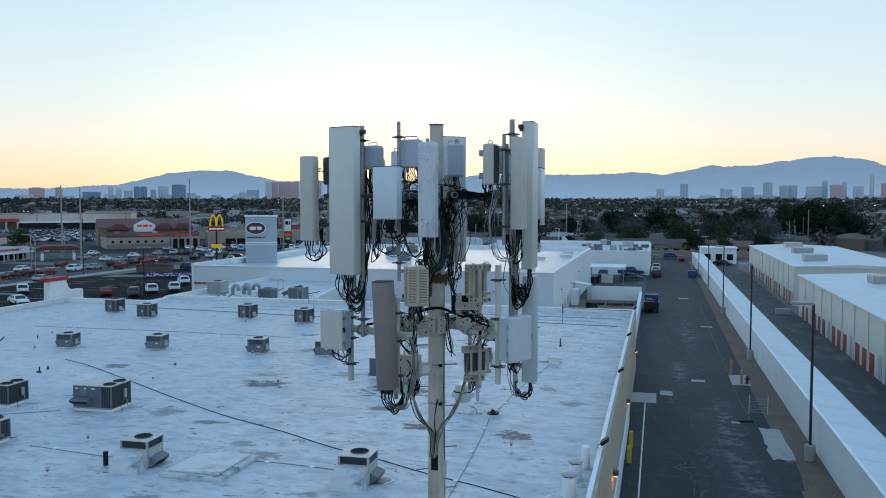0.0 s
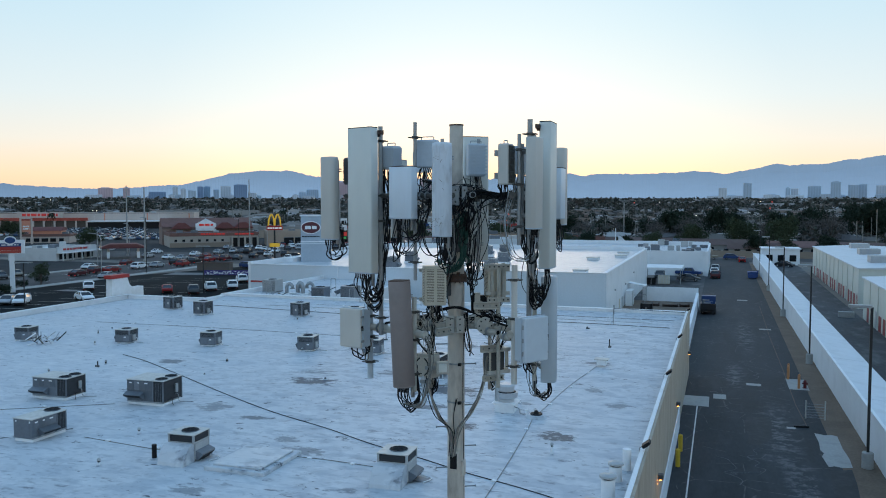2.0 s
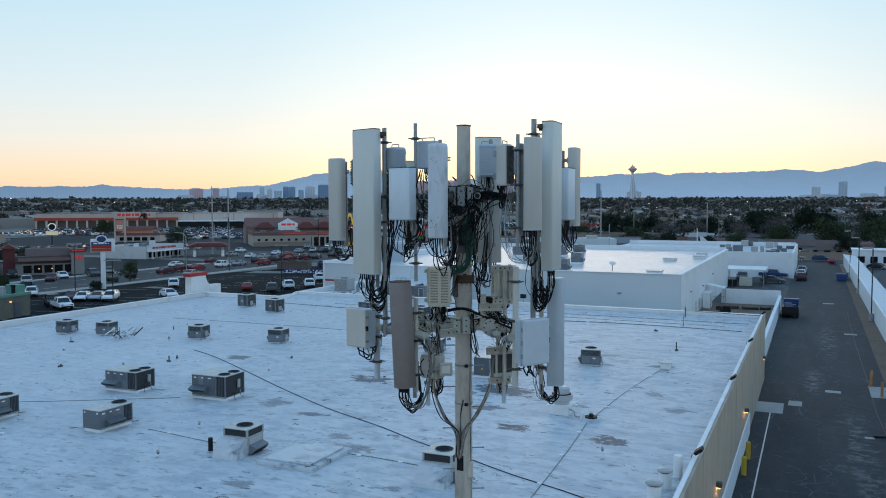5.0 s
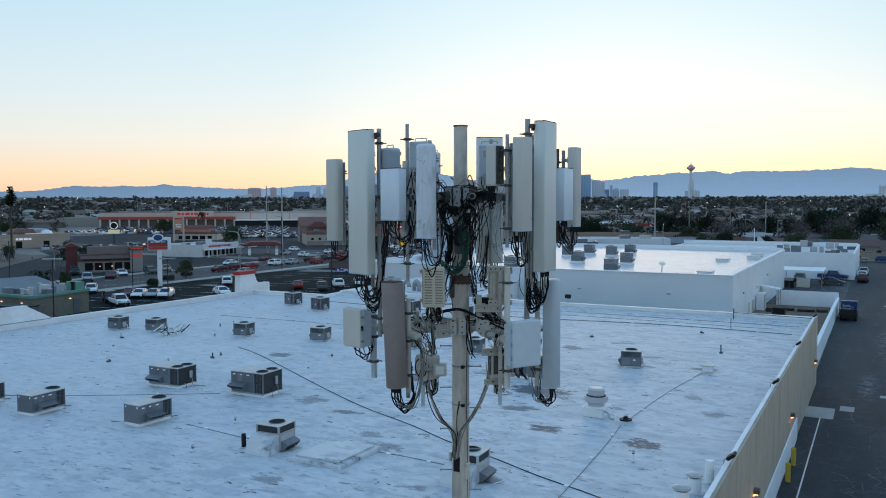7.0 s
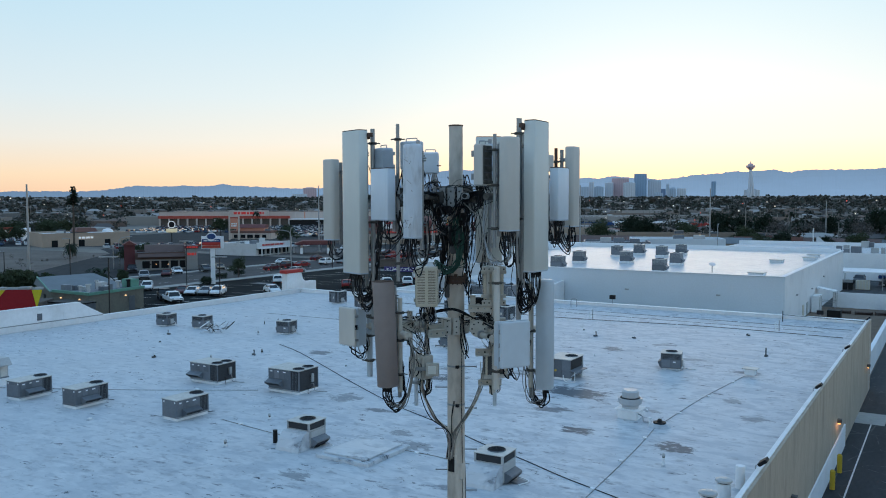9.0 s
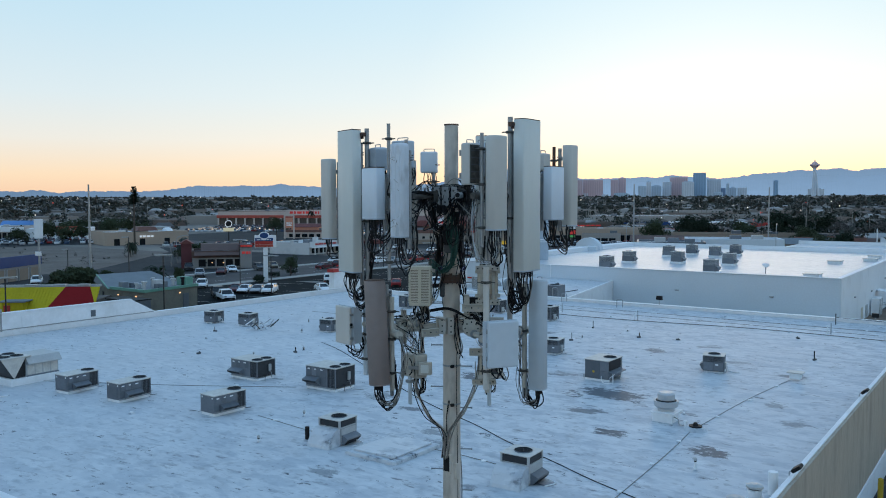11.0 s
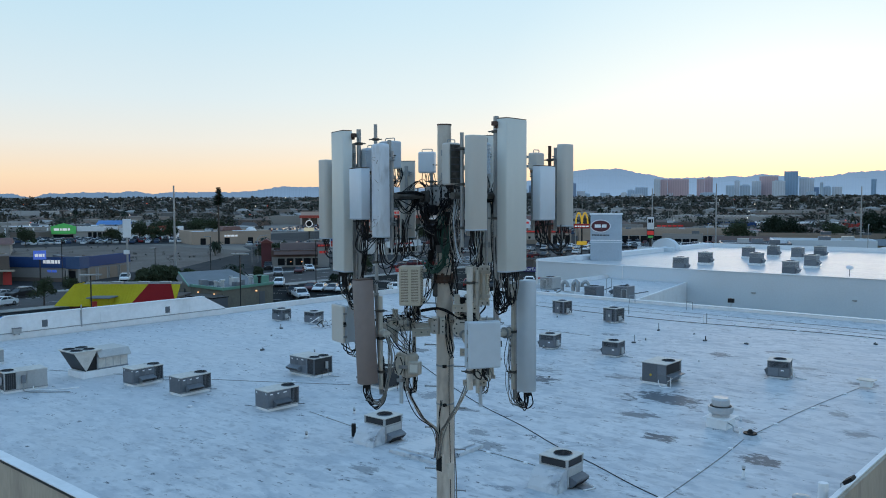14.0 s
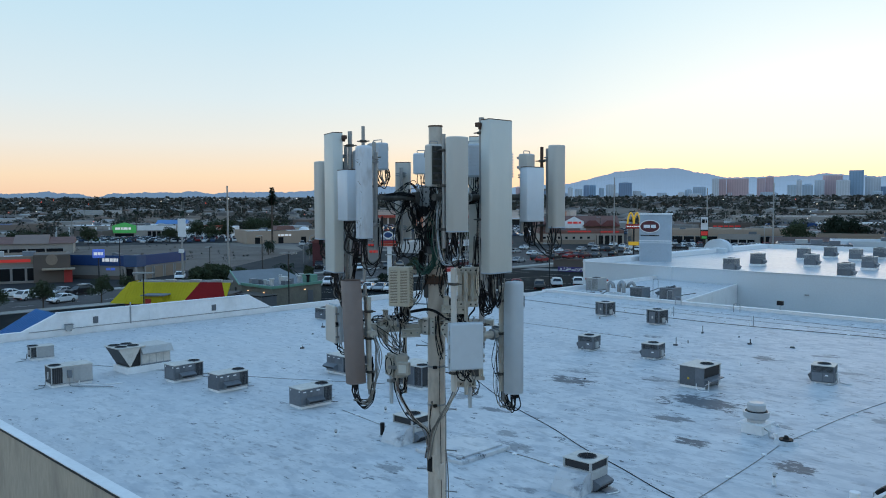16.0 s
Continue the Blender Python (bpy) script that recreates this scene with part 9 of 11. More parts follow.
sign_bars(wm, 40, 45, 2.0, 3.6, 0.8, LIT_WHITE, 1, 4, 16)
part("side_wing", boxes((26.1, 2.6, 0, 50, 30, 4.6)), M["wall_white"], wm)
part("white_wing", boxes((-62, -8, 0, -36, 20, 4.8)), M["wall_white"], wm)
part("blue_roof", prism(bmesh.new(), ((-4.4, 4.8), (10, 4.8), (3, 6.8)), 0, -60, -44), BLUEP, wm)
part("blue_roof", prism(bmesh.new(), ((24, 5.8), (36, 5.8), (30, 7.6)), 0, 12, 26), BLUEP, wm)

# blue-fascia motor parts store
bs = thing("parts_store", "tan motor parts store with a deep blue fascia", "building", -153.5, 64.9, GZ, 29)
part("wall", box(bmesh.new(), -18.2, 0, 0, 0, 17.5, 3.7, bevel=0.05), GREYW, bs)
part("fascia", boxes((-18.3, -0.15, 2.85, 0.15, 0.2, 5.0), (-0.2, 0.2, 2.85, 0.15, 17.5, 5.0)), SHOPBLUE, bs)
part("corner_fascia", prism(bmesh.new(), ((-2.6, -0.16), (-2.6, -0.5), (0.5, -0.5), (0.5, 2.6), (0.16, 2.6), (0.16, -0.16)), 2, 2.7, 5.15), mat("paler_blue_fascia", (0.04, 0.09, 0.20), 0.5, vary=0.1, big=0.3, fine=4), bs, "paler blue corner over the entrance")
for p in ((-2.4, -0.4), (0.3, -0.4), (0.3, 2.4)):
    part("column", boxes((p[0] - 0.2, p[1] - 0.2, 0, p[0] + 0.2, p[1] + 0.2, 2.7)), GREYP, bs)
part("roof", boxes((-18.1, 0.2, 3.704, -0.2, 17.3, 3.8)), SLATE, bs)
for k, (xx, yy) in enumerate(((-5, 7), (-11, 9), (-14, 12))):
    part("roof_unit", box(bmesh.new(), xx - 0.7, yy - 0.6, 3.8, xx + 0.7, yy + 0.6, 4.7, bevel=0.04), M["ac_body"], bs)
part("plinth", boxes((-18.25, -0.06, 0, 0, 0, 0.8)), BROWNW, bs)
part("entrance", boxes((-3.2, -0.08, 0, -0.8, 0, 2.3)), M["glass"], bs)
for k in range(4):
    d_ = part("bay_door", boxes((0, 2.4 + 3.8 * k, 0, 0.06, 5.2 + 3.8 * k, 2.4)), TANW, bs)
    part("frame", boxes((0, 2.2 + 3.8 * k, 0, 0.1, 2.4 + 3.8 * k, 2.5), (0, 5.2 + 3.8 * k, 0, 0.1, 5.4 + 3.8 * k, 2.5)), M["galv"], d_)
sign_bars(bs, -8.0, -4.2, -0.15, 3.7, 0.7, LIT_WHITE, 1, 5, 18)
sign_bars(bs, -7.2, -5.0, -0.02, 1.9, 0.5, LIT_BLUE, 1, 3, 19)
ps = thing("parts_store_sign", "lit blue pole sign at the motor parts store", "sign", -144.4, 53.5, GZ, 62)
part("pole", rods(((0, 0, 0), (0, 0, 5.7), 0.12), seg=10), M["lamp_pole"], ps)
part("panel", box(bmesh.new(), -1.05, -0.25, 5.6, 1.05, 0.25, 7.2, bevel=0.05), LIT_BLUE, ps)
sign_bars(ps, -0.8, 0.8, -0.25, 6.1, 0.55, LIT_WHITE, 1, 4, 20)

# grill restaurant with red stripe
bk = building("grill_house", "brown grill restaurant with a red roof stripe", -165, 42, 70, 26, 14, 4.8, GREYW, M["metal_roof"], TANW, (0.8, 1.0), windows=8, seed=21)
part("stripe", boxes((-13.2, -0.2, 4.2, 6, -0.12, 4.8)), LIT_RED, bk)
part("tower", boxes((6.5, -1.0, 0, 13.2, 6, 5.6), bevel=0.05), BROWNW, bk)
bm = bmesh.new()
prism(bm, [(1.1 * math.cos(radians(a)) + 9.8, 1.1 * math.sin(radians(a)) + 4.6) for a in range(0, 360, 20)], 1, -1.15, -1.0)
part("round_sign", bm, TANW, bk)
part("porch", boxes((8, -2.5, 2.6, 14, -1, 2.9)), M["wall_beige"], bk)
part("porch_wall", boxes((12, -1.6, 0, 13.5, -1, 2.6)), M["red"], bk)

# yellow and dark red metal roof
ym = thing("yellow_roof_shop", "small shop with a yellow and dark red mansard roof", "building", -103.5, 47.6, GZ, 40)
part("wall", boxes((-6.0, -3.0, 0, 8.6, 5, 2.4)), BROWNW, ym)
part("roof_slope", prism(bmesh.new(), ((-4.6, 1.5), (-4.2, 1.5), (-1.6, 4.0), (-1.6, 4.3)), 0, -6.0, 3.4), YELLOWR, ym, "yellow ribbed roof slope")
part("roof_slope", prism(bmesh.new(), ((-4.6, 1.5), (-4.2, 1.5), (-1.6, 4.0), (-1.6, 4.3)), 0, 3.4, 9.2), YELLOWR, ym, "yellow ribbed roof slope")
bm = bmesh.new()
vs = [bm.verts.new(p) for p in ((3.0, -4.66, 1.50), (9.6, -4.66, 1.50), (7.9, -1.70, 4.34), (4.7, -1.70, 4.34), (3.0, -4.3, 1.46), (9.6, -4.3, 1.46), (7.9, -1.4, 4.30), (4.7, -1.4, 4.30))]
for f in ((0, 1, 2, 3), (4, 7, 6, 5), (0, 4, 5, 1), (1, 5, 6, 2), (2, 6, 7, 3), (3, 7, 4, 0)):
    bm.faces.new([vs[i] for i in f])
part("gable_slope", bm, REDR, ym, "dark red roof slope")
bm = bmesh.new()
vs = [bm.verts.new(p) for p in ((-7.6, -4.6, 1.5), (-6.0, -4.6, 1.5), (-6.0, -1.6, 4.3), (-7.6, 1.6, 1.5), (-6.0, 1.6, 4.3), (-6.0, 1.6, 1.5))]
for f in ((0, 1, 2), (0, 2, 4, 3), (3, 4, 5), (1, 5, 4, 2), (0, 3, 5, 1)):
    bm.faces.new([vs[i] for i in f])
part("side_slope", bm, YELLOWR, ym)
part("roof_deck", boxes((-6.0, -1.7, 4.0, 8.4, 1.6, 4.12)), M["ac_body"], ym)
part("deck_kerb", boxes((-5.6, 1.3, 4.12, 8.4, 1.6, 4.36)), M["ac_light"], ym)
for k, xx in enumerate((-1.5, 2.4, 5.6)):
    part("roof_hatch", box(bmesh.new(), xx, 0.0, 4.12, xx + 1.6, 0.9, 4.5, bevel=0.04), M["ac_light"] if k % 2 else M["galv"], ym)
part("dormer", box(bmesh.new(), -2.2, -5.4, 0, 0.6, -3.0, 2.7, bevel=0.05), YELLOWR, ym)
part("dormer_roof", boxes((-2.5, -5.7, 2.7, 0.9, -2.9, 2.85)), SLATE, ym)
part("entrance_panel", boxes((-1.9, -5.55, 0.3, -1.1, -5.4, 2.3)), M["red"], ym)
part("red_band", boxes((-6.0, -3.2, 0.4, -2.8, -3.0, 1.4)), MAROON, ym)
for k in range(22):
    part("rib", prism(bmesh.new(), ((-4.62, 1.52), (-4.54, 1.52), (-1.58, 4.30), (-1.66, 4.34)), 0, -5.7 + 0.42 * k, -5.67 + 0.42 * k), YELLOWR, ym)

# grey-roofed diner with green trim
DINERW = mat("olive_grey_stucco", (0.175, 0.165, 0.135), 0.85, vary=0.15, big=0.4, fine=4, dirt=(0.11, 0.10, 0.09), dirt_amount=0.5)
dn = thing("diner", "olive grey diner with pitched roof, green trim and rooftop fans", "building", -94.2, 58.5, GZ)
part("wall", prism(bmesh.new(), ((0, 0), (-1.9, 10.5), (-10.2, 14.5), (-20.2, 15.0), (-21.2, 5.4), (-8.6, 0.1)), 2, 0, 3.0), DINERW, dn)
part("flat_roof", prism(bmesh.new(), ((-0.2, 0.2), (-2.1, 10.3), (-9.8, 13.6), (-9.0, 0.4)), 2, 3.004, 3.04), SLATE, dn)
part("trim", prism(bmesh.new(), ((0.2, -0.2), (0, 0.15), (-8.6, 0.25), (-8.6, -0.1)), 2, 2.95, 3.35), GREENT, dn, "thin pale green trim")
part("trim", prism(bmesh.new(), ((0.2, -0.2), (-1.7, 10.6), (-2.0, 10.5), (-0.1, 0.1)), 2, 2.95, 3.35), GREENT, dn, "thin pale green trim")
bm = bmesh.new()
vs = [bm.verts.new(p) for p in ((-8.5, -0.3, 3.0), (-9.6, 12.6, 3.0), (-20.4, 15.4, 3.0), (-21.5, 5.2, 3.0), (-19.0, 4.3, 4.3), (-18.1, 13.6, 4.3))]
for f in ((0, 1, 5, 4), (3, 4, 5, 2), (0, 4, 3), (1, 2, 5), (0, 3, 2, 1)):
    bm.faces.new([vs[i] for i in f])
bmesh.ops.recalc_face_normals(bm, faces=bm.faces)
part("pitched_roof", bm, SLATEB, dn, "blue-grey shingle roof")
part("rake_trim", rods(((-8.5, -0.36, 3.04), (-19.0, 4.24, 4.34), 0.12), seg=6), GREENT, dn)
for x, y in ((-6.4, -0.12), (-2.0, -0.16)):
    part("wall_lamp", boxes((x - 0.1, y - 0.08, 2.2, x + 0.1, y + 0.06, 2.36)), M["sodium"], dn)
part("wall_lamp", boxes((-1.22, 6.65, 2.2, -1.02, 6.85, 2.36)), M["sodium"], dn)
part("service_door", prism(bmesh.new(), ((-1.30, 7.4), (-1.24, 7.42), (-1.46, 8.6), (-1.52, 8.58)), 2, 0, 2.1), M["ac_body"], dn)
part("gable_door", prism(bmesh.new(), ((-13.6, 2.15), (-14.6, 2.57), (-14.63, 2.49), (-13.63, 2.07)), 2, 0, 2.1), M["dark"], dn)
part("green_unit", box(bmesh.new(), -5.2, 9.2, 3.04, -3.0, 10.6, 4.3, bevel=0.05), GREENT, dn)
q = random.Random(52)
for k in range(14):
    x, y, w, h = q.uniform(-7.8, -3.0), q.uniform(1.6, 9.5), q.uniform(0.25, 0.65), q.uniform(0.5, 1.3)
    if k % 3:
        part("roof_unit", box(bmesh.new(), x - w, y - w, 3.04, x + w, y + w, 3.04 + h, bevel=0.05), (M["ac_light"], M["ac_body"], M["alu"])[k % 3], dn)
    else:
        part("exhaust_fan", rods(((x, y, 3.04), (x, y, 3.4 + h * 0.7), w * 0.5), ((x, y, 3.4 + h * 0.7), (x, y, 3.6 + h * 0.7), w * 0.8), seg=12), M["dark"] if k == 6 else M["alu"], dn)
cb = thing("cold_store", "grey metal cold store box beside the diner", "shed", -93.6, 55.4, GZ, 4)
part("body", box(bmesh.new(), -3.0, -1.4, 0, 3.0, 1.4, 2.35, bevel=0.05), M["ac_body"], cb)
part("roof_band", boxes((-3.06, -1.46, 2.35, 3.06, 1.46, 2.5)), M["dark"], cb)
part("door", boxes((1.0, -1.46, 0.1, 2.2, -1.4, 2.0)), M["galv"], cb)

# blue metal awning by the shop front
aw = thing("blue_awning", "blue ribbed metal awning roof over the shop front", "awning", -62.5, 9.5, GZ)
part("roof", prism(bmesh.new(), ((4.7, 6.85), (4.7, 7.0), (-1.5, 3.6), (-1.5, 3.45)), 0, 0.4, 4.55), BLUEROOF, aw)
for k in range(10):
    part("rib", prism(bmesh.new(), ((4.7, 7.0), (4.7, 7.12), (-1.5, 3.72), (-1.5, 3.6)), 0, 0.45 + 0.44 * k, 0.55 + 0.44 * k), BLUEP, aw)
part("gable_wall", prism(bmesh.new(), ((4.5, 0), (4.5, 6.7), (-1.3, 3.5), (-1.3, 0)), 0, 0.6, 4.5), M["wall_white"], aw)

# brick-red shelter and flowered banner, far parking
bs2 = thing("bin_store", "dark brown walled bin store on the car park", "bin store", -108.3, 152.5, GZ, 16)
part("wall", boxes((-3.8, -1.5, 0, 3.8, -1.2, 1.7), (-3.8, 1.2, 0, 3.8, 1.5, 1.7), (-3.8, -1.2, 0, -3.5, 1.2, 1.7), (3.5, -1.2, 0, 3.8, 1.2, 1.7)), BROWNW, bs2)
part("coping", boxes((-3.9, -1.6, 1.7, 3.9, -1.1, 1.8), (-3.9, 1.1, 1.7, 3.9, 1.6, 1.8)), BROWNR, bs2)
fb = thing("flowered_banner", "low white and purple patterned hoarding", "banner", -97.2, 141.2, GZ, 15)
q = random.Random(31)
PURPLE = mat("purple_print", (0.07, 0.05, 0.20), 0.7, vary=0.2)
part("board", boxes((-5.4, -0.1, 0.1, 5.4, 0.1, 1.15)), PURPLE, fb)
bm = bmesh.new()
for k in range(110):
    x, z, s = q.uniform(-5.2, 5.2), q.uniform(0.25, 1.0), q.uniform(0.06, 0.15)
    box(bm, x - s, -0.12, z - s * 0.7, x + s, -0.1, z + s * 0.7)
part("print", bm, M["wall_white"], fb, "scattered white flowers")

# pole signs
s1 = thing("pole_sign", "tall white pole sign with blue, red and yellow panels", "sign", -114.2, 99.5, GZ, 45)
part("pole", boxes((-0.42, -0.3, 0, 0.42, 0.3, 7.0), bevel=0.05), M["wall_white"], s1)
part("cabinet", box(bmesh.new(), -2.05, -0.4, 6.85, 2.1, 0.4, 9.3, bevel=0.08), M["wall_white"], s1)
part("blue_panel", boxes((-1.95, -0.46, 8.15, 1.5, -0.4, 8.75)), SHOPBLUE, s1)
part("red_panel", boxes((-1.95, -0.46, 7.55, 1.5, -0.4, 8.15)), M["red"], s1)
part("yellow_panel", boxes((-1.95, -0.46, 7.0, 1.5, -0.4, 7.52)), ORANGE, s1)
bm = bmesh.new()
prism(bm, [(1.0 * math.cos(radians(a)) - 0.2, 0.75 * math.sin(radians(a)) + 9.25) for a in range(0, 360, 18)], 1, -0.48, -0.15)
rim = part("roundel_rim", bm, M["wall_white"], s1)
bm = bmesh.new()
prism(bm, [(0.8 * math.cos(radians(a)) - 0.2, 0.55 * math.sin(radians(a)) + 9.25) for a in range(0, 360, 18)], 1, -0.52, -0.485)
part("roundel", bm, SHOPBLUE, s1)
sign_bars(s1, -1.6, 1.1, -0.46, 8.35, 0.2, M["parapet"], 1, 4, 40)
s2 = thing("arch_sign", "tall pole sign with twin yellow arches over a red box", "sign", -113.5, 189.0, GZ, 32)
part("pole", rods(((0, 0, 0), (0, 0, 8.4), 0.25), seg=10), M["lamp_pole"], s2)
part("red_box", box(bmesh.new(), -2.2, -0.4, 8.2, 2.2, 0.4, 9.5, bevel=0.1), M["red"], s2)
sign_bars(s2, -1.9, 1.9, -0.4, 8.65, 0.35, LIT_WHITE, 1, 6, 41)
for s in (-1, 1):
    bm = bmesh.new()
    tube(bm, [(s * 0.85 - 0.82, 0, 9.5), (s * 0.85 - 0.62, 0, 11.4), (s * 0.85, 0, 12.6), (s * 0.85 + 0.62, 0, 11.4), (s * 0.85 + 0.82, 0, 9.5)], 0.23, seg=8, n=24)
    part("arch", bm, LIT_YELLOW, s2, "lit yellow arch")
part("lower_panel", boxes((-1.4, -0.3, 3.6, 1.4, 0.3, 4.6)), LIT_YELLOW, s2)
s3 = thing("price_sign", "dark price pylon with red and green lit digits", "sign", -89.4, 183.0, GZ, 26)
part("pylon", boxes((-0.3, -0.3, 0, 0.3, 0.3, 6.4), (-0.95, -0.3, 6.2, 0.95, 0.3, 12.0), bevel=0.04), M["lamp_pole"], s3)
part("white_panel", boxes((-0.85, -0.36, 8.6, 0.85, -0.3, 11.8)), M["wall_white"], s3)
part("red_panel", boxes((-0.8, -0.36, 7.2, 0.8, -0.3, 8.2)), LIT_RED, s3)
part("green_panel", boxes((-0.6, -0.36, 6.4, 0.6, -0.3, 6.95)), LIT_GREEN, s3)
sign_bars(s3, -0.6, 0.6, -0.36, 10.3, 0.9, M["dark"], 1, 2, 42)
s4 = thing("round_sign", "white ring sign above a pale lit panel on a post", "sign", -244.0, 199.0, GZ, 50)
part("pole", rods(((0, 0, 0), (0, 0, 6.0), 0.25), seg=10), M["lamp_pole"], s4)
part("lit_panel", box(bmesh.new(), -2.0, -0.3, 4.4, 2.0, 0.3, 5.8, bevel=0.05), glow_mat("lit_cream_panel", (1.0, 0.9, 0.6), 0.25), s4)
part("disc", rods(((0, 0.1, 7.35), (0, -0.1, 7.35), 1.45), seg=24), M["dark"], s4)
bm = bmesh.new()
for k in range(20):
    a, b = radians(18 * k), radians(18 * k + 18)
    rod(bm, (1.25 * math.cos(a), -0.12, 7.35 + 1.25 * math.sin(a)), (1.25 * math.cos(b), -0.12, 7.35 + 1.25 * math.sin(b)), 0.15, seg=6)
part("ring", bm, LIT_WHITE, s4)
s5 = thing("blade_sign", "tall white blade sign on a steel mast", "sign", -146.5, 71.5, GZ, 62)
part("mast", rods(((0, 0, 0), (0, 0, 12.6), 0.22), seg=10), M["galv"], s5)
part("blade", box(bmesh.new(), -0.78, -0.3, 8.9, 0.78, 0.3, 12.6, bevel=0.05), M["wall_white"], s5)
part("small_box", box(bmesh.new(), -0.7, -0.3, 5.6, 0.4, 0.3, 6.4, bevel=0.05), M["parapet"], s5)

for x, y, h, rz, n in ((-90.4, 58.9, 8.4, 40, 2), (-178.0, 95.4, 4.6, 40, 1), (-95.4, 83.6, 6.8, 40, 2), (-113.8, 92.7, 8.6, 40, 2), (-81.8, 109.8, 8.2, 20, 2), (-85.0, 34.3, 7.4, 60, 2), (-118.3, 140.7, 12.5, 20, 1), (-134.8, 83.0, 9.0, 40, 1), (-150, 60, 9.0, 60, 1), (-132, 200, 11, 20, 1)):
    lamp_post(x, y, h, rz, "dark car park lamp post with flat heads", base=False, heads=n)
for x, y, h in ((-164.5, 190.4, 21.0), (-150.4, 84.4, 19.5), (-143.5, 172.0, 20.0), (-150.0, 235.0, 24.0), (-92.0, 230.0, 21.0), (-60.0, 262.0, 20.0), (-30.0, 300.0, 16.0), (-118, 240, 20.0)):
    pl = thing("steel_mast", "tall pale steel mast above the streets", "mast", x, y, GZ, group="tall masts")
    part("shaft", rods(((0, 0, 0), (0, 0, h), 0.28, 0.16), seg=10), M["galv"], pl)
    part("base", rods(((0, 0, 0), (0, 0, 0.5), 0.5), seg=10), M["concrete"], pl)


def cobra_lamp(x, y, h, rz):
    p = thing("street_lamp", "curved pale steel street lamp", "street lamp", x, y, GZ, rz, group="street lamps")
    bm = bmesh.new()
    tube(bm, [(0, 0, 0), (0, 0, h * 0.55), (0, 0, h * 0.85), (0.7, 0, h * 0.97), (2.4, 0, h)], 0.09, seg=8, n=24)
    part("post", bm, M["galv"], p)
    part("head", box(bmesh.new(), 2.3, -0.15, h - 0.08, 3.1, 0.15, h + 0.08, bevel=0.03), M["galv"], p)


for x, y, h, rz in ((-170.2, 120.4, 7.2, 58), (-163.0, 113.4, 5.4, 58)):
    cobra_lamp(x, y, h, rz)
for x, y, rz in ( (-118, 126, 180), (-140, 150, 0), (-120, 196, 100), (-85, 208, 100), (-48, 222, 100), (-170, 198, 280)):
    cobra_lamp(x, y, 9.5, rz)

# vehicles in the car park and street: kind, paint, x, y, turn
q = random.Random(77)
BASES = {}
NAMES = {"sedan": "saloon car", "suv": "estate car", "pickup": "pickup truck"}


def place_car(kind, paint, x, y, rz, lit=False):
    key = (kind, paint, lit)
    rz += q.uniform(-4, 4)
    if key in BASES:
        copy_thing(BASES[key], pose(x, y, GZ + 0.03, 0, 0, rz))
    else:
        BASES[key] = car(kind, paint, x, y, rz, f"{paint} {NAMES[kind]} " + ("queueing with tail lamps lit" if lit else "on the asphalt"), "truck" if kind == "pickup" else "car", lit=lit)


for row in (("suv", "white", -104.5, 107.2, 219), ("sedan", "red", -88.2, 108.1, 219), ("suv", "grey", -82.6, 107.9, 219), ("suv", "white", -83.0, 113.5, 219), ("suv", "white", -80.9, 117.4, 219), ("suv", "white", -86.1, 128.8, 219), ("suv", "blue", -103.9, 160.0, 80), ("sedan", "white", -93.4, 93.8, 60),
            ("sedan", "maroon", -105.4, 84.6, 30), ("sedan", "white", -103.2, 84.8, 30), ("sedan", "silver", -101.2, 86.0, 30), ("suv", "white", -98.6, 86.2, 30), ("pickup", "black", -101.7, 77.5, 60), ("pickup", "white", -97.0, 75.2, 60), ("suv", "white", -116.0, 85.5, 50),
            ("pickup", "silver", -134.5, 99.5, 50), ("sedan", "white", -139.3, 112.1, 60), ("suv", "grey", -137.4, 118.6, 60), ("sedan", "tan", -139.7, 125.0, 60), ("pickup", "black", -149.8, 108.4, 55), ("sedan", "white", -139.2, 35.9, 20), ("suv", "white", -133.1, 37.3, 200), ("sedan", "silver", -138.8, 48.2, 20), ("sedan", "maroon", -136.2, 106.7, 45), ("suv", "white", -148.1, 71.7, 60), ("sedan", "white", -125.3, 39.6, 20), ("sedan", "silver", -136.3, 43.6, 20), ("suv", "black", -135.1, 46.2, 20)):
    place_car(*row)
QUEUE = (("suv", "white", -127.8, 149.9), ("sedan", "silver", -126.9, 155.5), ("suv", "black", -128.0, 164.7), ("suv", "black", -125.8, 169.4), ("sedan", "maroon", -139.4, 159.7), ("sedan", "white", -142.5, 180.6), ("sedan", "silver", -137.2, 179.6), ("sedan", "white", -144.1, 195.4), ("sedan", "maroon", -133.8, 182.8), ("sedan", "red", -125.9, 175.8), ("sedan", "red", -127.3, 140.1), ("suv", "maroon", -128.8, 136.7), ("sedan", "white", -138.4, 145.4), ("sedan", "maroon", -127.4, 129.8), ("sedan", "silver", -117.3, 127.0), ("suv", "red", -122.8, 160.2))
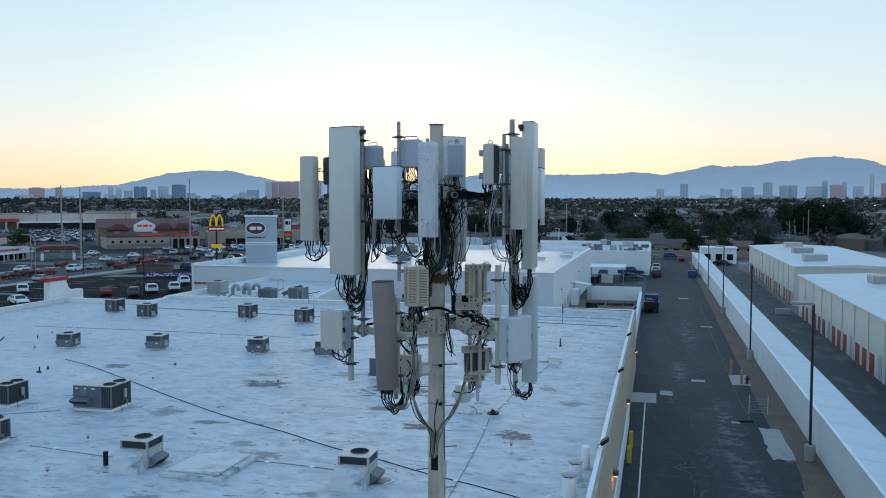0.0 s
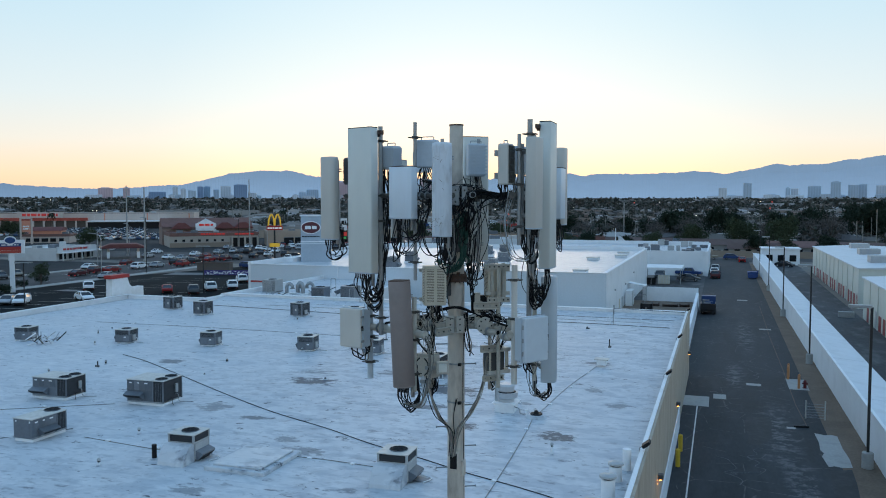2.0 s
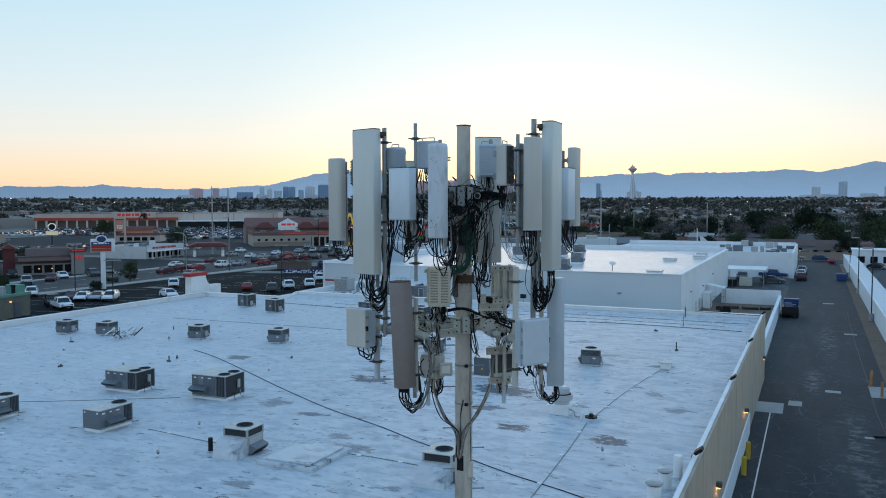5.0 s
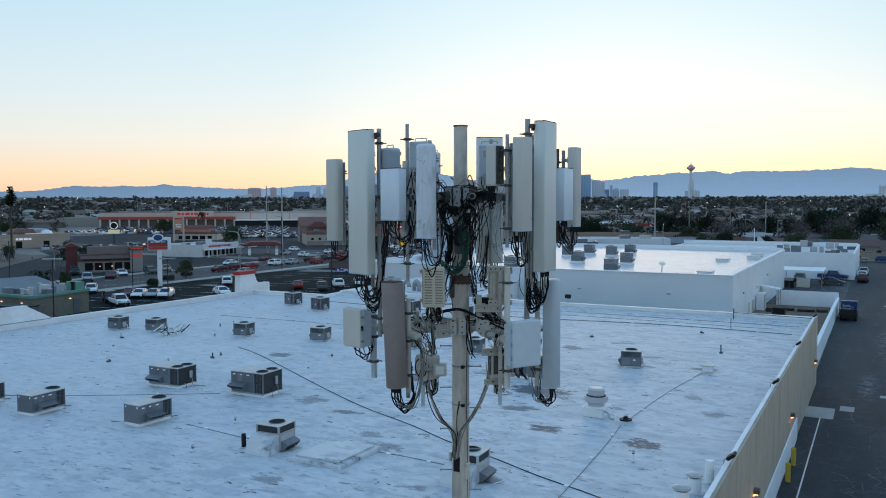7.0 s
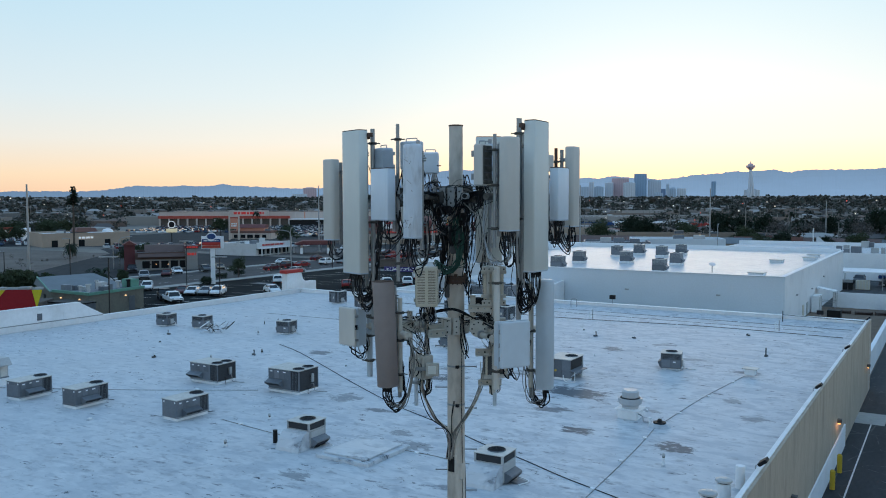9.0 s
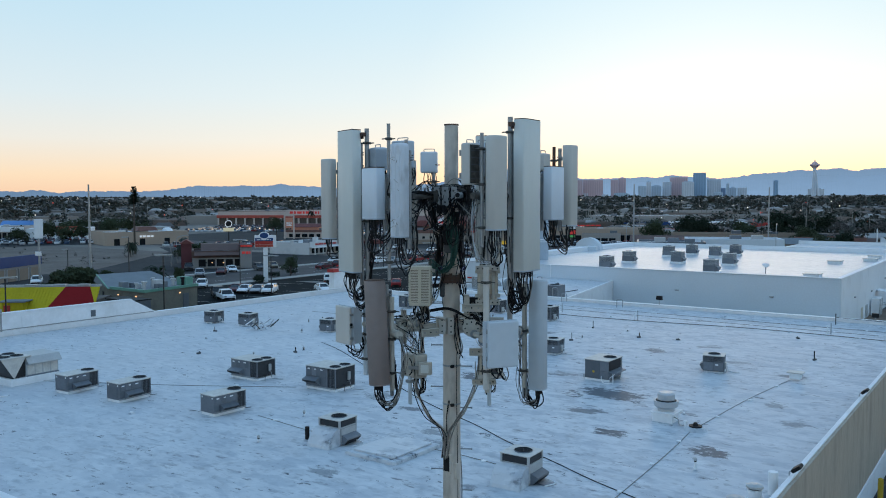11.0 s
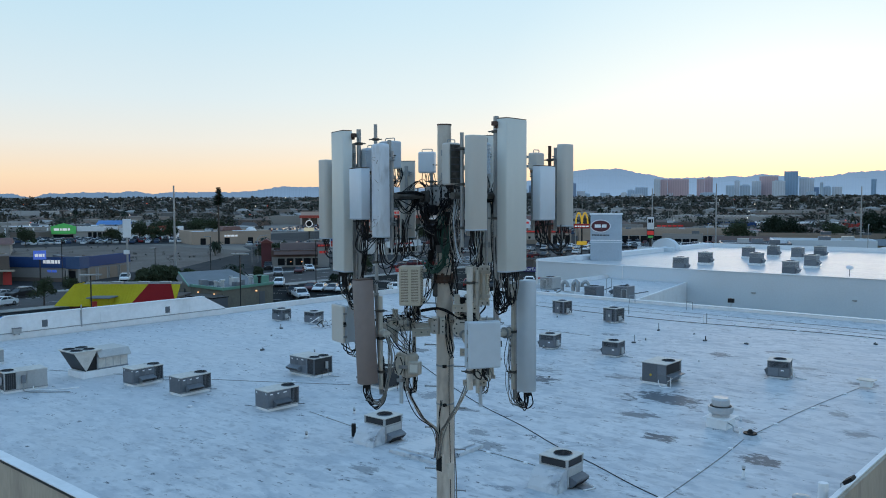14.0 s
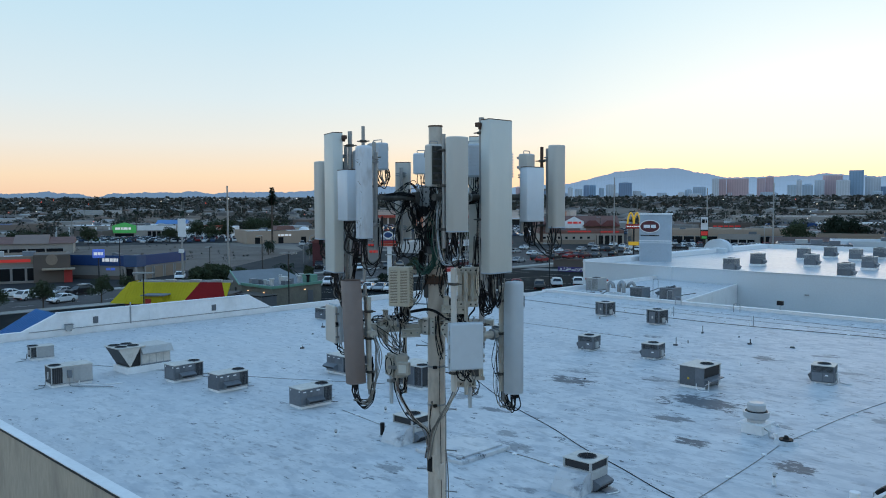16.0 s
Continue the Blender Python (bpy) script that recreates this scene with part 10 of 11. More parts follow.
CORNER = (("sedan", "maroon", -129.1, 184.1), ("suv", "maroon", -124.1, 180.7), ("sedan", "grey", -123.4, 185.6), ("sedan", "silver", -143.6, 206.8), ("suv", "silver", -140.8, 210.5), ("sedan", "grey", -138.6, 212.1), ("suv", "black", -135.7, 210.9), ("sedan", "white", -142.8, 229.5), ("suv", "black", -129.1, 207.7), ("sedan", "white", -137.2, 224.1), ("sedan", "white", -141.3, 240.7), ("suv", "black", -117.6, 202.3), ("sedan", "white", -109.5, 189.2), ("sedan", "white", -137.5, 243.7), ("suv", "white", -134.8, 242.1), ("sedan", "black", -105.1, 170.7), ("sedan", "grey", -109.6, 179.3), ("sedan", "silver", -152.9, 185.2), ("sedan", "white", -162.8, 201.8), ("sedan", "silver", -155.4, 229.7), ("sedan", "white", -152.2, 237.9), ("sedan", "black", -122.8, 193.1), ("sedan", "white", -122.6, 201.0), ("sedan", "red", -136.2, 189.6), ("suv", "white", -129.2, 216.6))
for k, row in enumerate(QUEUE):
    place_car(*row, 188, lit=row[1] in ("black", "maroon"))
for k, row in enumerate(CORNER):
    place_car(*row, 192 if k % 4 else 20, lit=row[1] == "maroon")
for k in range(30):
    r, i = divmod(k, 10)
    place_car(("sedan", "suv", "suv")[k % 3], ("white", "silver", "grey", "black", "white", "red")[q.randrange(6)], -134.0 + 3.2 * i + 2.5 * r + q.uniform(-0.6, 0.6), 232.0 + 2.7 * i + 8.5 * r, 40 + 180 * (r % 2))
for k in range(9):
    place_car(("sedan", "suv")[k % 2], ("white", "silver", "black", "maroon")[q.randrange(4)], -112.0 + 7.5 * k, 196.0 + 2.2 * k + q.uniform(-3, 3), 108 + 180 * (k % 2), lit=False)


def small_car(V, F, mats, x, y, z, a, rq):
    """A far car: lower body, glazed cabin and roof, all in one skin."""
    ca, sa, n = math.cos(a), math.sin(a), len(V)
    tall = rq.choice((1.42, 1.48, 1.72, 1.85))
    for h, l0, l1, w in ((0.22, -2.25, 2.25, 0.88), (0.80, -2.3, 2.3, 0.92), (1.00, -2.15, 2.2, 0.86), (1.03, -1.3, 1.9, 0.80), (tall, -0.7, 1.45, 0.66)):
        for px, py in ((l0, -w), (l1, -w), (l1, w), (l0, w)):
            V.append((x + px * ca - py * sa, y + px * sa + py * ca, z + h))
    for k in range(4):
        for j in range(4):
            F.append((n + 4 * k + j, n + 4 * k + (j + 1) % 4, n + 4 * k + 4 + (j + 1) % 4, n + 4 * k + 4 + j))
            mats.append(1 if k == 3 else 0)
    F.append((n + 16, n + 17, n + 18, n + 19))
    mats.append(0)


def car_rows(label, x, y, turn, rows, per, gap, aisle, fill, seed, facing=90):
    """Rows of parked cars far off, joined."""
    rq = random.Random(seed)
    V, F, mats = [], [], []
    ca, sa = math.cos(radians(turn)), math.sin(radians(turn))
    for r in range(rows):
        for i in range(per):
            if rq.random() < fill:
                u, v = gap * i + rq.uniform(-0.25, 0.25), r // 2 * (aisle + 5.2) + (r % 2) * 5.4 + rq.uniform(-0.4, 0.4)
                small_car(V, F, mats, x + u * ca - v * sa, y + u * sa + v * ca, GZ + 0.02, radians(turn + facing + 180 * (r % 2)), rq)
    me = bpy.data.meshes.new("parked_cars")
    me.from_pydata(V, [], F)
    me.materials.append(FAR_PAINT)
    me.materials.append(CAR_GLASS)
    me.polygons.foreach_set("material_index", mats)
    tagged(new("parked_cars", me), label, "cars", kind="stuff")


FAR_PAINT = mat("mixed_car_paint", (0.3, 0.3, 0.3), 0.5, vary=0.05, bump=0.0, spec=0.1)
geo = FAR_PAINT.node_tree.nodes.new("ShaderNodeNewGeometry")
paints = FAR_PAINT.node_tree.nodes.new("ShaderNodeValToRGB")
paints.color_ramp.interpolation = "CONSTANT"
for k, c in enumerate(((0.74, 0.76, 0.78), (0.50, 0.52, 0.54), (0.02, 0.02, 0.022), (0.72, 0.74, 0.76), (0.16, 0.165, 0.17), (0.22, 0.03, 0.03), (0.66, 0.68, 0.70), (0.05, 0.08, 0.14), (0.42, 0.43, 0.45))):
    e = paints.color_ramp.elements[k] if k < 2 else paints.color_ramp.elements.new(k / 9)
    e.position, e.color = k / 9, (*c, 1)
FAR_PAINT.node_tree.links.new(geo.outputs["Random Per Island"], paints.inputs[0])
FAR_PAINT.node_tree.links.new(paints.outputs[0], FAR_PAINT.node_tree.nodes["Principled BSDF"].inputs["Base Color"])
car_rows("rows of parked cars before the hardware store", -352, 262, 35, 14, 38, 2.8, 7.0, 0.72, 3)
car_rows("rows of parked cars behind the market", -236, 300, 40, 8, 26, 2.8, 7.0, 0.6, 4)
car_rows("rows of parked cars before the supermarket", -318, 112, 58, 6, 26, 2.9, 7.0, 0.75, 5)
car_rows("rows of parked cars beside the pavilion", -262, 262, 33, 8, 26, 2.9, 7.0, 0.8, 21)
car_rows("parked cars along the supermarket front", -322, 128, 60, 4, 16, 2.9, 7.0, 0.85, 22)
car_rows("parked cars behind the white shop", -222, 186, 30, 2, 14, 3.2, 7.0, 0.6, 23)
car_rows("parked cars by the tan store", -238, 160, 62, 2, 16, 3.0, 7.0, 0.35, 6)
car_rows("parked cars along the far street", -110, 214, 16, 2, 22, 6.5, 6.0, 0.55, 7, 0)
car_rows("parked cars by the strip of shops", -150, 252, 34, 2, 18, 3.0, 7.0, 0.7, 8)

# ---------- trees, suburbs, skyline, mountains ----------
def leaf_mat(name, color):
    m = mat(name, color, 0.85, vary=0.35, big=0.25, fine=2.0, bump=0.0, spec=0.15)
    return m


PINE = leaf_mat("dark_pine_foliage", (0.022, 0.034, 0.022))
LEAF = leaf_mat("dull_green_foliage", (0.052, 0.068, 0.038))
BARE = leaf_mat("bare_grey_twigs", (0.11, 0.10, 0.095))
BARK = mat("rough_bark", (0.09, 0.07, 0.055), 0.9, vary=0.25, big=1, fine=8, bump=0.4)


def leaf_cloud(seed, centers, per, size):
    """Many small leaf clumps scattered round the ends of the limbs."""
    rg = np.random.default_rng(seed)
    V, F = [], []
    for cx, cy, cz, r in centers:
        p = rg.normal(0, 1, (per, 3))
        p /= np.linalg.norm(p, axis=1, keepdims=True)
        p *= (r * rg.uniform(0.45, 1.05, (per, 1)))
        p[:, 2] *= 0.75
        p += (cx, cy, cz)
        for c in p:
            a, b = rg.normal(0, 1, 3), rg.normal(0, 1, 3)
            a, b = a / np.linalg.norm(a) * size * rg.uniform(0.6, 1.3), b / np.linalg.norm(b) * size * rg.uniform(0.4, 1.0)
            n = len(V)
            V += [tuple(c - a), tuple(c + b), tuple(c + a), tuple(c - b)]
            F.append((n, n + 1, n + 2, n + 3))
    me = bpy.data.meshes.new("crown")
    me.from_pydata(V, [], F)
    return me


def tree(x, y, h, spread, foliage, label, seed, per=70, size=0.35, z=GZ):
    q = random.Random(seed)
    t = thing("tree", label, "tree", x, y, z, q.uniform(0, 360), group="trees")
    bm = bmesh.new()
    rod(bm, (0, 0, 0), (0, 0, h * 0.45), h * 0.03, h * 0.02, seg=8)
    centers = []
    for k in range(13):
        a, r = 2.4 * k, spread * q.uniform(0.15, 0.85)
        zz = h * (0.42 + 0.5 * (k / 13) + q.uniform(-0.06, 0.06))
        r *= 1.1 - 0.6 * (k / 13)
        c = (r * math.cos(a), r * math.sin(a), zz)
        rod(bm, (0, 0, h * (0.25 + 0.03 * (k % 7))), c, h * 0.012, h * 0.004, seg=5)
        centers.append((*c, spread * q.uniform(0.28, 0.48)))
    part("trunk", bm, BARK, t)
    me = leaf_cloud(seed, centers, per, size)
    me.materials.append(foliage)
    ob = new("crown", me)
    ob.parent = t
    return t


def polar(az, d):
    return -d * math.sin(radians(az)), d * math.cos(radians(az))


T1 = tree(*polar(2.6, 310), 12.6, 8.4, PINE, "large dark pine tree with a broad crown", 1, 300, 0.42)
T2 = tree(*polar(-2.2, 275), 10, 6.5, LEAF, "rounded dull green tree", 2, 260, 0.36)
T3 = tree(*polar(1.2, 292), 11, 6.5, BARE, "bare grey leafless tree", 3, 150, 0.22)
q = random.Random(8)
for az, d, s in ((-0.5, 325, 1.0), (-1.6, 332, 0.9), (-4.4, 330, 1.0), (-5.8, 338, 0.95), (-7.0, 322, 1.05), (-8.4, 330, 0.9), (-9.8, 318, 1.1), (-10.9, 325, 1.1), (4.0, 318, 0.8), (5.8, 322, 0.75), (17.4, 290, 0.8), (18.2, 300, 0.75), (12.2, 300, 0.9), (11.3, 308, 0.8), (9.6, 330, 0.8), (7.4, 315, 0.7), (1.9, 330, 1.0), (-6.4, 345, 1.15), (-9.2, 340, 1.2), (-10.4, 335, 1.2), (-11.8, 320, 1.2), (-12.8, 310, 1.1)):
    x, y = polar(az, d)
    copy_thing(T1, Matrix.Translation((x, y, GZ)) @ Matrix.Rotation(q.uniform(0, 6.28), 4, "Z") @ Matrix.Diagonal((s, s, s * q.uniform(0.9, 1.1), 1)))
for az, d, s in ((-4.9, 272, 1.0), (0.9, 268, 0.8), (10.6, 270, 0.7), (20.5, 285, 0.8), (14.5, 290, 0.8), (54.0, 208, 0.55), (53.2, 212, 0.5), (69.2, 320, 0.6), (70.6, 330, 0.45), (72.6, 320, 0.6), (73.6, 310, 0.6), (64.0, 330, 0.6), (62.2, 345, 0.75), (61.2, 340, 0.7), (60.2, 350, 0.7), (58.4, 360, 0.75), (57.2, 350, 0.8), (56.2, 345, 0.7), (43.0, 300, 0.7), (47.4, 385, 0.8)):
    x, y = polar(az, d)
    copy_thing(T2, Matrix.Translation((x, y, GZ)) @ Matrix.Rotation(q.uniform(0, 6.28), 4, "Z") @ Matrix.Diagonal((s, s, s * q.uniform(0.9, 1.1), 1)))
for az, d, s in ((-6.5, 290, 1.0), (-7.8, 285, 1.1), (3.6, 285, 0.9), (6.5, 300, 0.9), (-3.5, 300, 0.9), (8.5, 290, 0.9)):
    x, y = polar(az, d)
    copy_thing(T3, Matrix.Translation((x, y, GZ)) @ Matrix.Rotation(q.uniform(0, 6.28), 4, "Z") @ Matrix.Diagonal((s, s, s, 1)))
for az, d, s in ((-3.4, 246, 0.55), (-5.2, 250, 0.5), (3.6, 250, 0.6), (8.2, 252, 0.5), (9.4, 250, 0.62), (-7.8, 248, 0.55), (5.6, 246, 0.45)):
    x, y = polar(az, d)
    copy_thing(T2 if d == 250 else T1, Matrix.Translation((x, y, GZ)) @ Matrix.Rotation(q.uniform(0, 6.28), 4, "Z") @ Matrix.Diagonal((s, s, s * q.uniform(0.9, 1.1), 1)))
T4 = tree(-120.4, 112.2, 4.2, 2.1, LEAF, "small round street tree by the kerb", 5, 190, 0.13)
for x, y, s in ((-120.7, 44.0, 1.0), (-118.9, 34.5, 1.0), (-119.0, 28.0, 0.9), (-129.0, 52.0, 0.8)):
    copy_thing(T4, Matrix.Translation((x, y, GZ)) @ Matrix.Rotation(q.uniform(0, 6.28), 4, "Z") @ Matrix.Diagonal((s, s, s, 1)))
T5 = tree(-119.5, 63.0, 4.6, 2.6, LEAF, "dense dark green shrub beside the diner", 6, 190, 0.24)
for x, y, s in ((-120.5, 60.6, 0.95), (-121.5, 64.5, 1.05), (-118.5, 65.0, 1.0), (-123.8, 67.5, 0.95), (-122.6, 71.0, 0.8), (-123.0, 62.4, 0.9), (-133.4, 93.6, 0.5), (-131.0, 92.0, 0.42)):
    copy_thing(T5, Matrix.Translation((x, y, GZ)) @ Matrix.Rotation(q.uniform(0, 6.28), 4, "Z") @ Matrix.Diagonal((s, s, s, 1)))
for az, d, s in ((57.4, 430, 0.8), (58.2, 440, 0.9), (59.0, 425, 0.75), (59.9, 435, 0.85), (60.8, 430, 0.8), (56.3, 445, 0.8)):
    x, y = polar(az, d)
    copy_thing(T2, Matrix.Translation((x, y, GZ)) @ Matrix.Rotation(q.uniform(0, 6.28), 4, "Z") @ Matrix.Diagonal((s, s, s * 0.8, 1)))
for x, y, w in ((-121, 108, 1.6), (-117.5, 101, 1.4), (-124, 116, 1.5), (-114.5, 98, 1.2)):
    hb = thing("hedge", "clipped dark green hedge block by the street", "hedge", x, y, GZ, 30, group="clipped hedges")
    me = leaf_cloud(int(-x), [(dx, dy, dz, 0.5) for dx in (-w / 2, 0, w / 2) for dy in (-0.4, 0.4) for dz in (0.5, 0.9)], 60, 0.12)
    me.materials.append(PINE)
    ob = new("foliage", me)
    ob.parent = hb
    part("stem", rods(((0, 0, 0), (0, 0, 0.8), 0.1), seg=6), BARK, hb)


def palm(x, y, h, label, seed, fronds=26, length=2.4, z=GZ, droop=0.9, lift=0.0):
    p = thing("palm_tree", label, "palm", x, y, z, group="palms")
    part("trunk", rods(((0, 0, 0), (0, 0, h), h * 0.008 + 0.14, h * 0.004 + 0.10), seg=8), BARK, p)
    q = random.Random(seed)
    bm = bmesh.new()
    for k in range(fronds):
        a, e = q.uniform(0, 6.28), q.uniform(-0.5, 1.1) + lift
        d = Vector((math.cos(a), math.sin(a), 0))
        s = Vector((-math.sin(a), math.cos(a), 0)) * 0.22
        pts = [Vector((0, 0, h)) + d * (length * t) + Vector((0, 0, length * (e * t - droop * t * t))) for t in (0, 0.35, 0.7, 1.0)]
        prev = None
        for i, c in enumerate(pts):
            wdt = (0.4, 1.2, 1.0, 0.1)[i]
            cur = (bm.verts.new(c - s * wdt), bm.verts.new(c + Vector((0, 0, 0.06))), bm.verts.new(c + s * wdt))
            if prev:
                bm.faces.new((prev[0], prev[1], cur[1], cur[0]))
                bm.faces.new((prev[1], prev[2], cur[2], cur[1]))
            prev = cur
    part("fronds", bm, PINE, p)
    return p


sq_ = random.Random(73)
me = leaf_cloud(73, [(-176 - 115 * sq_.random(), 50 + 88 * sq_.random(), GZ + 0.3, sq_.uniform(0.25, 0.9)) for _ in range(90)], 26, 0.16)
me.materials.append(BARE)
tagged(new("desert_scrub", me), "dry grey scrub tufts scattered over the sandy lot", "scrub", kind="stuff")
dt = thing("disguised_mast", "very tall antenna mast disguised as a pine", "antenna mast", -213.6, 137.5, GZ)
part("trunk", rods(((0, 0, 0), (0, 0, 20.0), 0.34, 0.2), seg=10), BARK, dt)
q2 = random.Random(19)
bm = bmesh.new()
for k in range(150):
    u = q2.random()
    reach = (0.7 + 1.9 * (1 - u) ** 0.8) * q2.uniform(0.55, 1.0) * (0.75 if u < 0.12 else 1.0)
    a, zz = q2.uniform(0, 6.28), 14.9 + 5.6 * u
    d, sd = Vector((math.cos(a), math.sin(a), 0)), Vector((-math.sin(a), math.cos(a), 0)) * 0.3
    prev = None
    for i, c in enumerate([Vector((0, 0, zz)) + d * (reach * v) + Vector((0, 0, reach * (0.45 * v - 0.25 * v * v))) for v in (0.0, 0.4, 0.75, 1.0)]):
        w = (0.5, 1.2, 0.9, 0.1)[i]
        cur = (bm.verts.new(c - sd * w - Vector((0, 0, 0.12 * w))), bm.verts.new(c + Vector((0, 0, 0.08))), bm.verts.new(c + sd * w - Vector((0, 0, 0.12 * w))))
        if prev:
            bm.faces.new((prev[0], prev[1], cur[1], cur[0]))
            bm.faces.new((prev[1], prev[2], cur[2], cur[1]))
        prev = cur
part("branches", bm, PINE, dt, "dense dark artificial branches")
DUSTY = leaf_mat("dusty_teal_foliage", (0.060, 0.085, 0.082))
tree(-168.5, 121.8, 6.6, 2.5, DUSTY, "dusty grey-green tree beside the restaurant", 9, 170, 0.2)
for k, (x, y) in enumerate(((-206.0, 131.0), (-209.5, 134.0), (-203.0, 129.0))):
    palm(x, y, 2.8 + 0.5 * k, "short shaggy palm on the sandy lot", 40 + k, 34, 1.9)
palm(-116.0, 76.5, 3.6, "low bushy palm beside the diner", 2, 34, 3.2)
for k, (az, d, h) in enumerate(((9.5, 330, 9), (10.2, 335, 10), (13.6, 340, 9), (8.0, 350, 11), (-5.0, 350, 12), (30.0, 420, 12), (45.0, 380, 11), (63, 400, 11), (66, 390, 12))):
    palm(*polar(az, d), h, "distant fan palm above the roofs", 10 + k)


def land(r):
    """Height of the valley floor, which climbs slowly to the west."""
    return GZ + max(0.0, r - 700) * 0.0108


# low roofs at the end of the alley and beyond
rg = random.Random(21)
for k, (az, d, L, W, H) in enumerate(((-1.2, 262, 26, 9, 3.6), (2.2, 268, 16, 9, 3.4), (-5.6, 258, 18, 9, 3.4), (-9.0, 262, 18, 9, 3.2), (6.0, 268, 34, 10, 3.6), (11.0, 262, 22, 10, 3.6), (15.5, 258, 26, 12, 3.6), (20.0, 262, 18, 10, 4.0), (-3.2, 248, 14, 6, 3.0))):
    x, y = polar(az, d)
    hs = thing("house", "low house with a brown pitched roof", "house", x, y, GZ, az + rg.uniform(-8, 8), group="low houses behind the stores")
    part("wall", boxes((-L / 2, -W / 2, 0, L / 2, W / 2, H * 0.75)), TANW if k % 2 else GREYW, hs)
    part("roof", prism(bmesh.new(), ((-W / 2 - 0.5, H * 0.75), (W / 2 + 0.5, H * 0.75), (0, H * 0.75 + 1.7)), 0, -L / 2 - 0.5, L / 2 + 0.5), (BROWNR, SLATE, TILE, BROWNR)[k % 4], hs)
    for j in range(4):
        part("window", boxes((-L * 0.38 + j * L * 0.22, -W / 2 - 0.05, 0.9, -L * 0.38 + j * L * 0.22 + 1.6, -W / 2, 2.1)), M["glass"], hs)
tagged(part("block_wall", boxes((-60, 240.0, GZ, 60, 240.3, GZ + 1.9)), TANW), "tan block wall at the alley's end", "wall", kind="structure")
building("strip_mall", "long low strip of shops with lit fronts", -128, 268, 34, 60, 16, 5.0, TANP, M["metal_roof"], TANP, (0.75, 1.0), windows=12, seed=31)
building("white_warehouse", "long white warehouse behind the shops", -165, 420, 28, 52, 40, 7.0, GREYP, M["metal_roof"], None, seed=32)
building("burger_house", "low dark restaurant with flat roof", -72, 208, 22, 18, 14, 4.0, GREYW, M["metal_roof"], M["ac_body"], (0.7, 1.0), windows=4, seed=33)
building("side_shop", "low grey flat-roofed shop", -70, 262, 22, 40, 14, 4.5, TANW, SLATE, None, windows=6, seed=34)
building("blue_shop", "white shop with stepped pale blue parapet", -60, 226, 22, 26, 14, 4.4, M["wall_white"], M["metal_roof"], M["wall_blue"], (0.6, 1.0), windows=4, seed=35)
building("red_roof_mall", "wide low mall with a rust red roof", -42, 262, 10, 20, 12, 4.0, TANW, TILE, TILE, (0.8, 1.0), windows=8, seed=36)
ls = building("low_store", "low building with pinkish pitched roofs", -262, 80, 66, 26, 14, 2.6, GREYP, TILE, None, windows=4, units=0, seed=38)
for x0, x1, h in ((-13.5, -3.0, 2.0), (-4.0, 6.0, 2.6), (5.0, 13.5, 1.8)):
    part("pitched_roof", prism(bmesh.new(), ((-0.6, 3.2), (14.6, 3.2), (7, 3.2 + h)), 0, x0, x1), BROWNP if h > 2 else TILE, ls)

walls = (CREAM, TANP, GREYP, BROWNW, TANW, M["wall_white"])
for k, (az, d, L, W, H) in enumerate(((28.2, 300, 16, 10, 3.6), (26.0, 322, 22, 12, 4.0), (24.2, 296, 14, 10, 3.4), (22.4, 330, 26, 12, 4.2), (20.4, 300, 18, 10, 3.6), (18.4, 322, 24, 12, 4.0), (16.4, 345, 16, 10, 3.8), (14.2, 318, 20, 12, 3.6), (11.8, 348, 26, 12, 4.0), (25.2, 384, 30, 16, 5.0), (21.2, 402, 26, 14, 4.6), (17.0, 396, 34, 16, 5.2), (12.8, 410, 24, 14, 4.4), (29.6, 362, 28, 14, 4.6), (8.6, 352, 20, 12, 3.8), (4.6, 345, 18, 10, 3.6), (0.4, 352, 22, 12, 3.6), (-3.0, 360, 18, 10, 3.4), (-7.4, 350, 20, 10, 3.6))):
    x, y = polar(az, d)
    sh = building("roadside_shop", "low flat-roofed roadside shop among the trees", x, y, az + rg.uniform(-14, 14), L, W, H, walls[k % 6], M["metal_roof"] if k % 2 else SLATE, (None, TILE, None, SHOPBLUE, None, M["red"], GREYW)[k % 7], (0.75, 1.0), windows=4, units=2, seed=60 + k)
    if k % 3 == 0:
        sign_bars(sh, -L * 0.2, L * 0.2, -0.14, H * 0.78, 0.6, LIT_RED if k % 2 else LIT_WHITE, 1, 5, 70 + k)
car_rows("parked cars before the roadside shops", -118, 286, 22, 2, 26, 4.2, 7.0, 0.5, 9)
car_rows("parked cars among the roadside shops", -112, 330, 18, 2, 24, 4.5, 7.0, 0.5, 10)


def scatter(name, label, category, material, count, make, seed, r0, r1, az0=-16, az1=78):
    """Many small distant things joined into one."""
    q = random.Random(seed)
    V, F = [], []
    for _ in range(count):
        for _try in range(8):
            r = math.exp(q.uniform(math.log(r0), math.log(r1)))
            az = q.uniform(az0, az1)
            x, y = polar(az, r)
            u = 0.848 * (x + 378) + 0.530 * (y - 395)
            v = -0.530 * (x + 378) + 0.848 * (y - 395)
            if abs(u) < 88 and -125 < v < 66:
                continue        # the hardware store and its car park
            if r > 430 or not (-345 < x < 40 and 0 < y < 262 + 0.9 * max(0.0, -x - 60)):
                break
        else:
            continue
        if make is clump and az < 13 and r < 480 and q.random() < 0.55:
            continue
        make(q, V, F, x, y, land(r), r)
    me = bpy.data.meshes.new(name)
    me.from_pydata(V, [], F)
    me.materials.append(material)
    return tagged(new(name, me), label, category, kind="stuff")


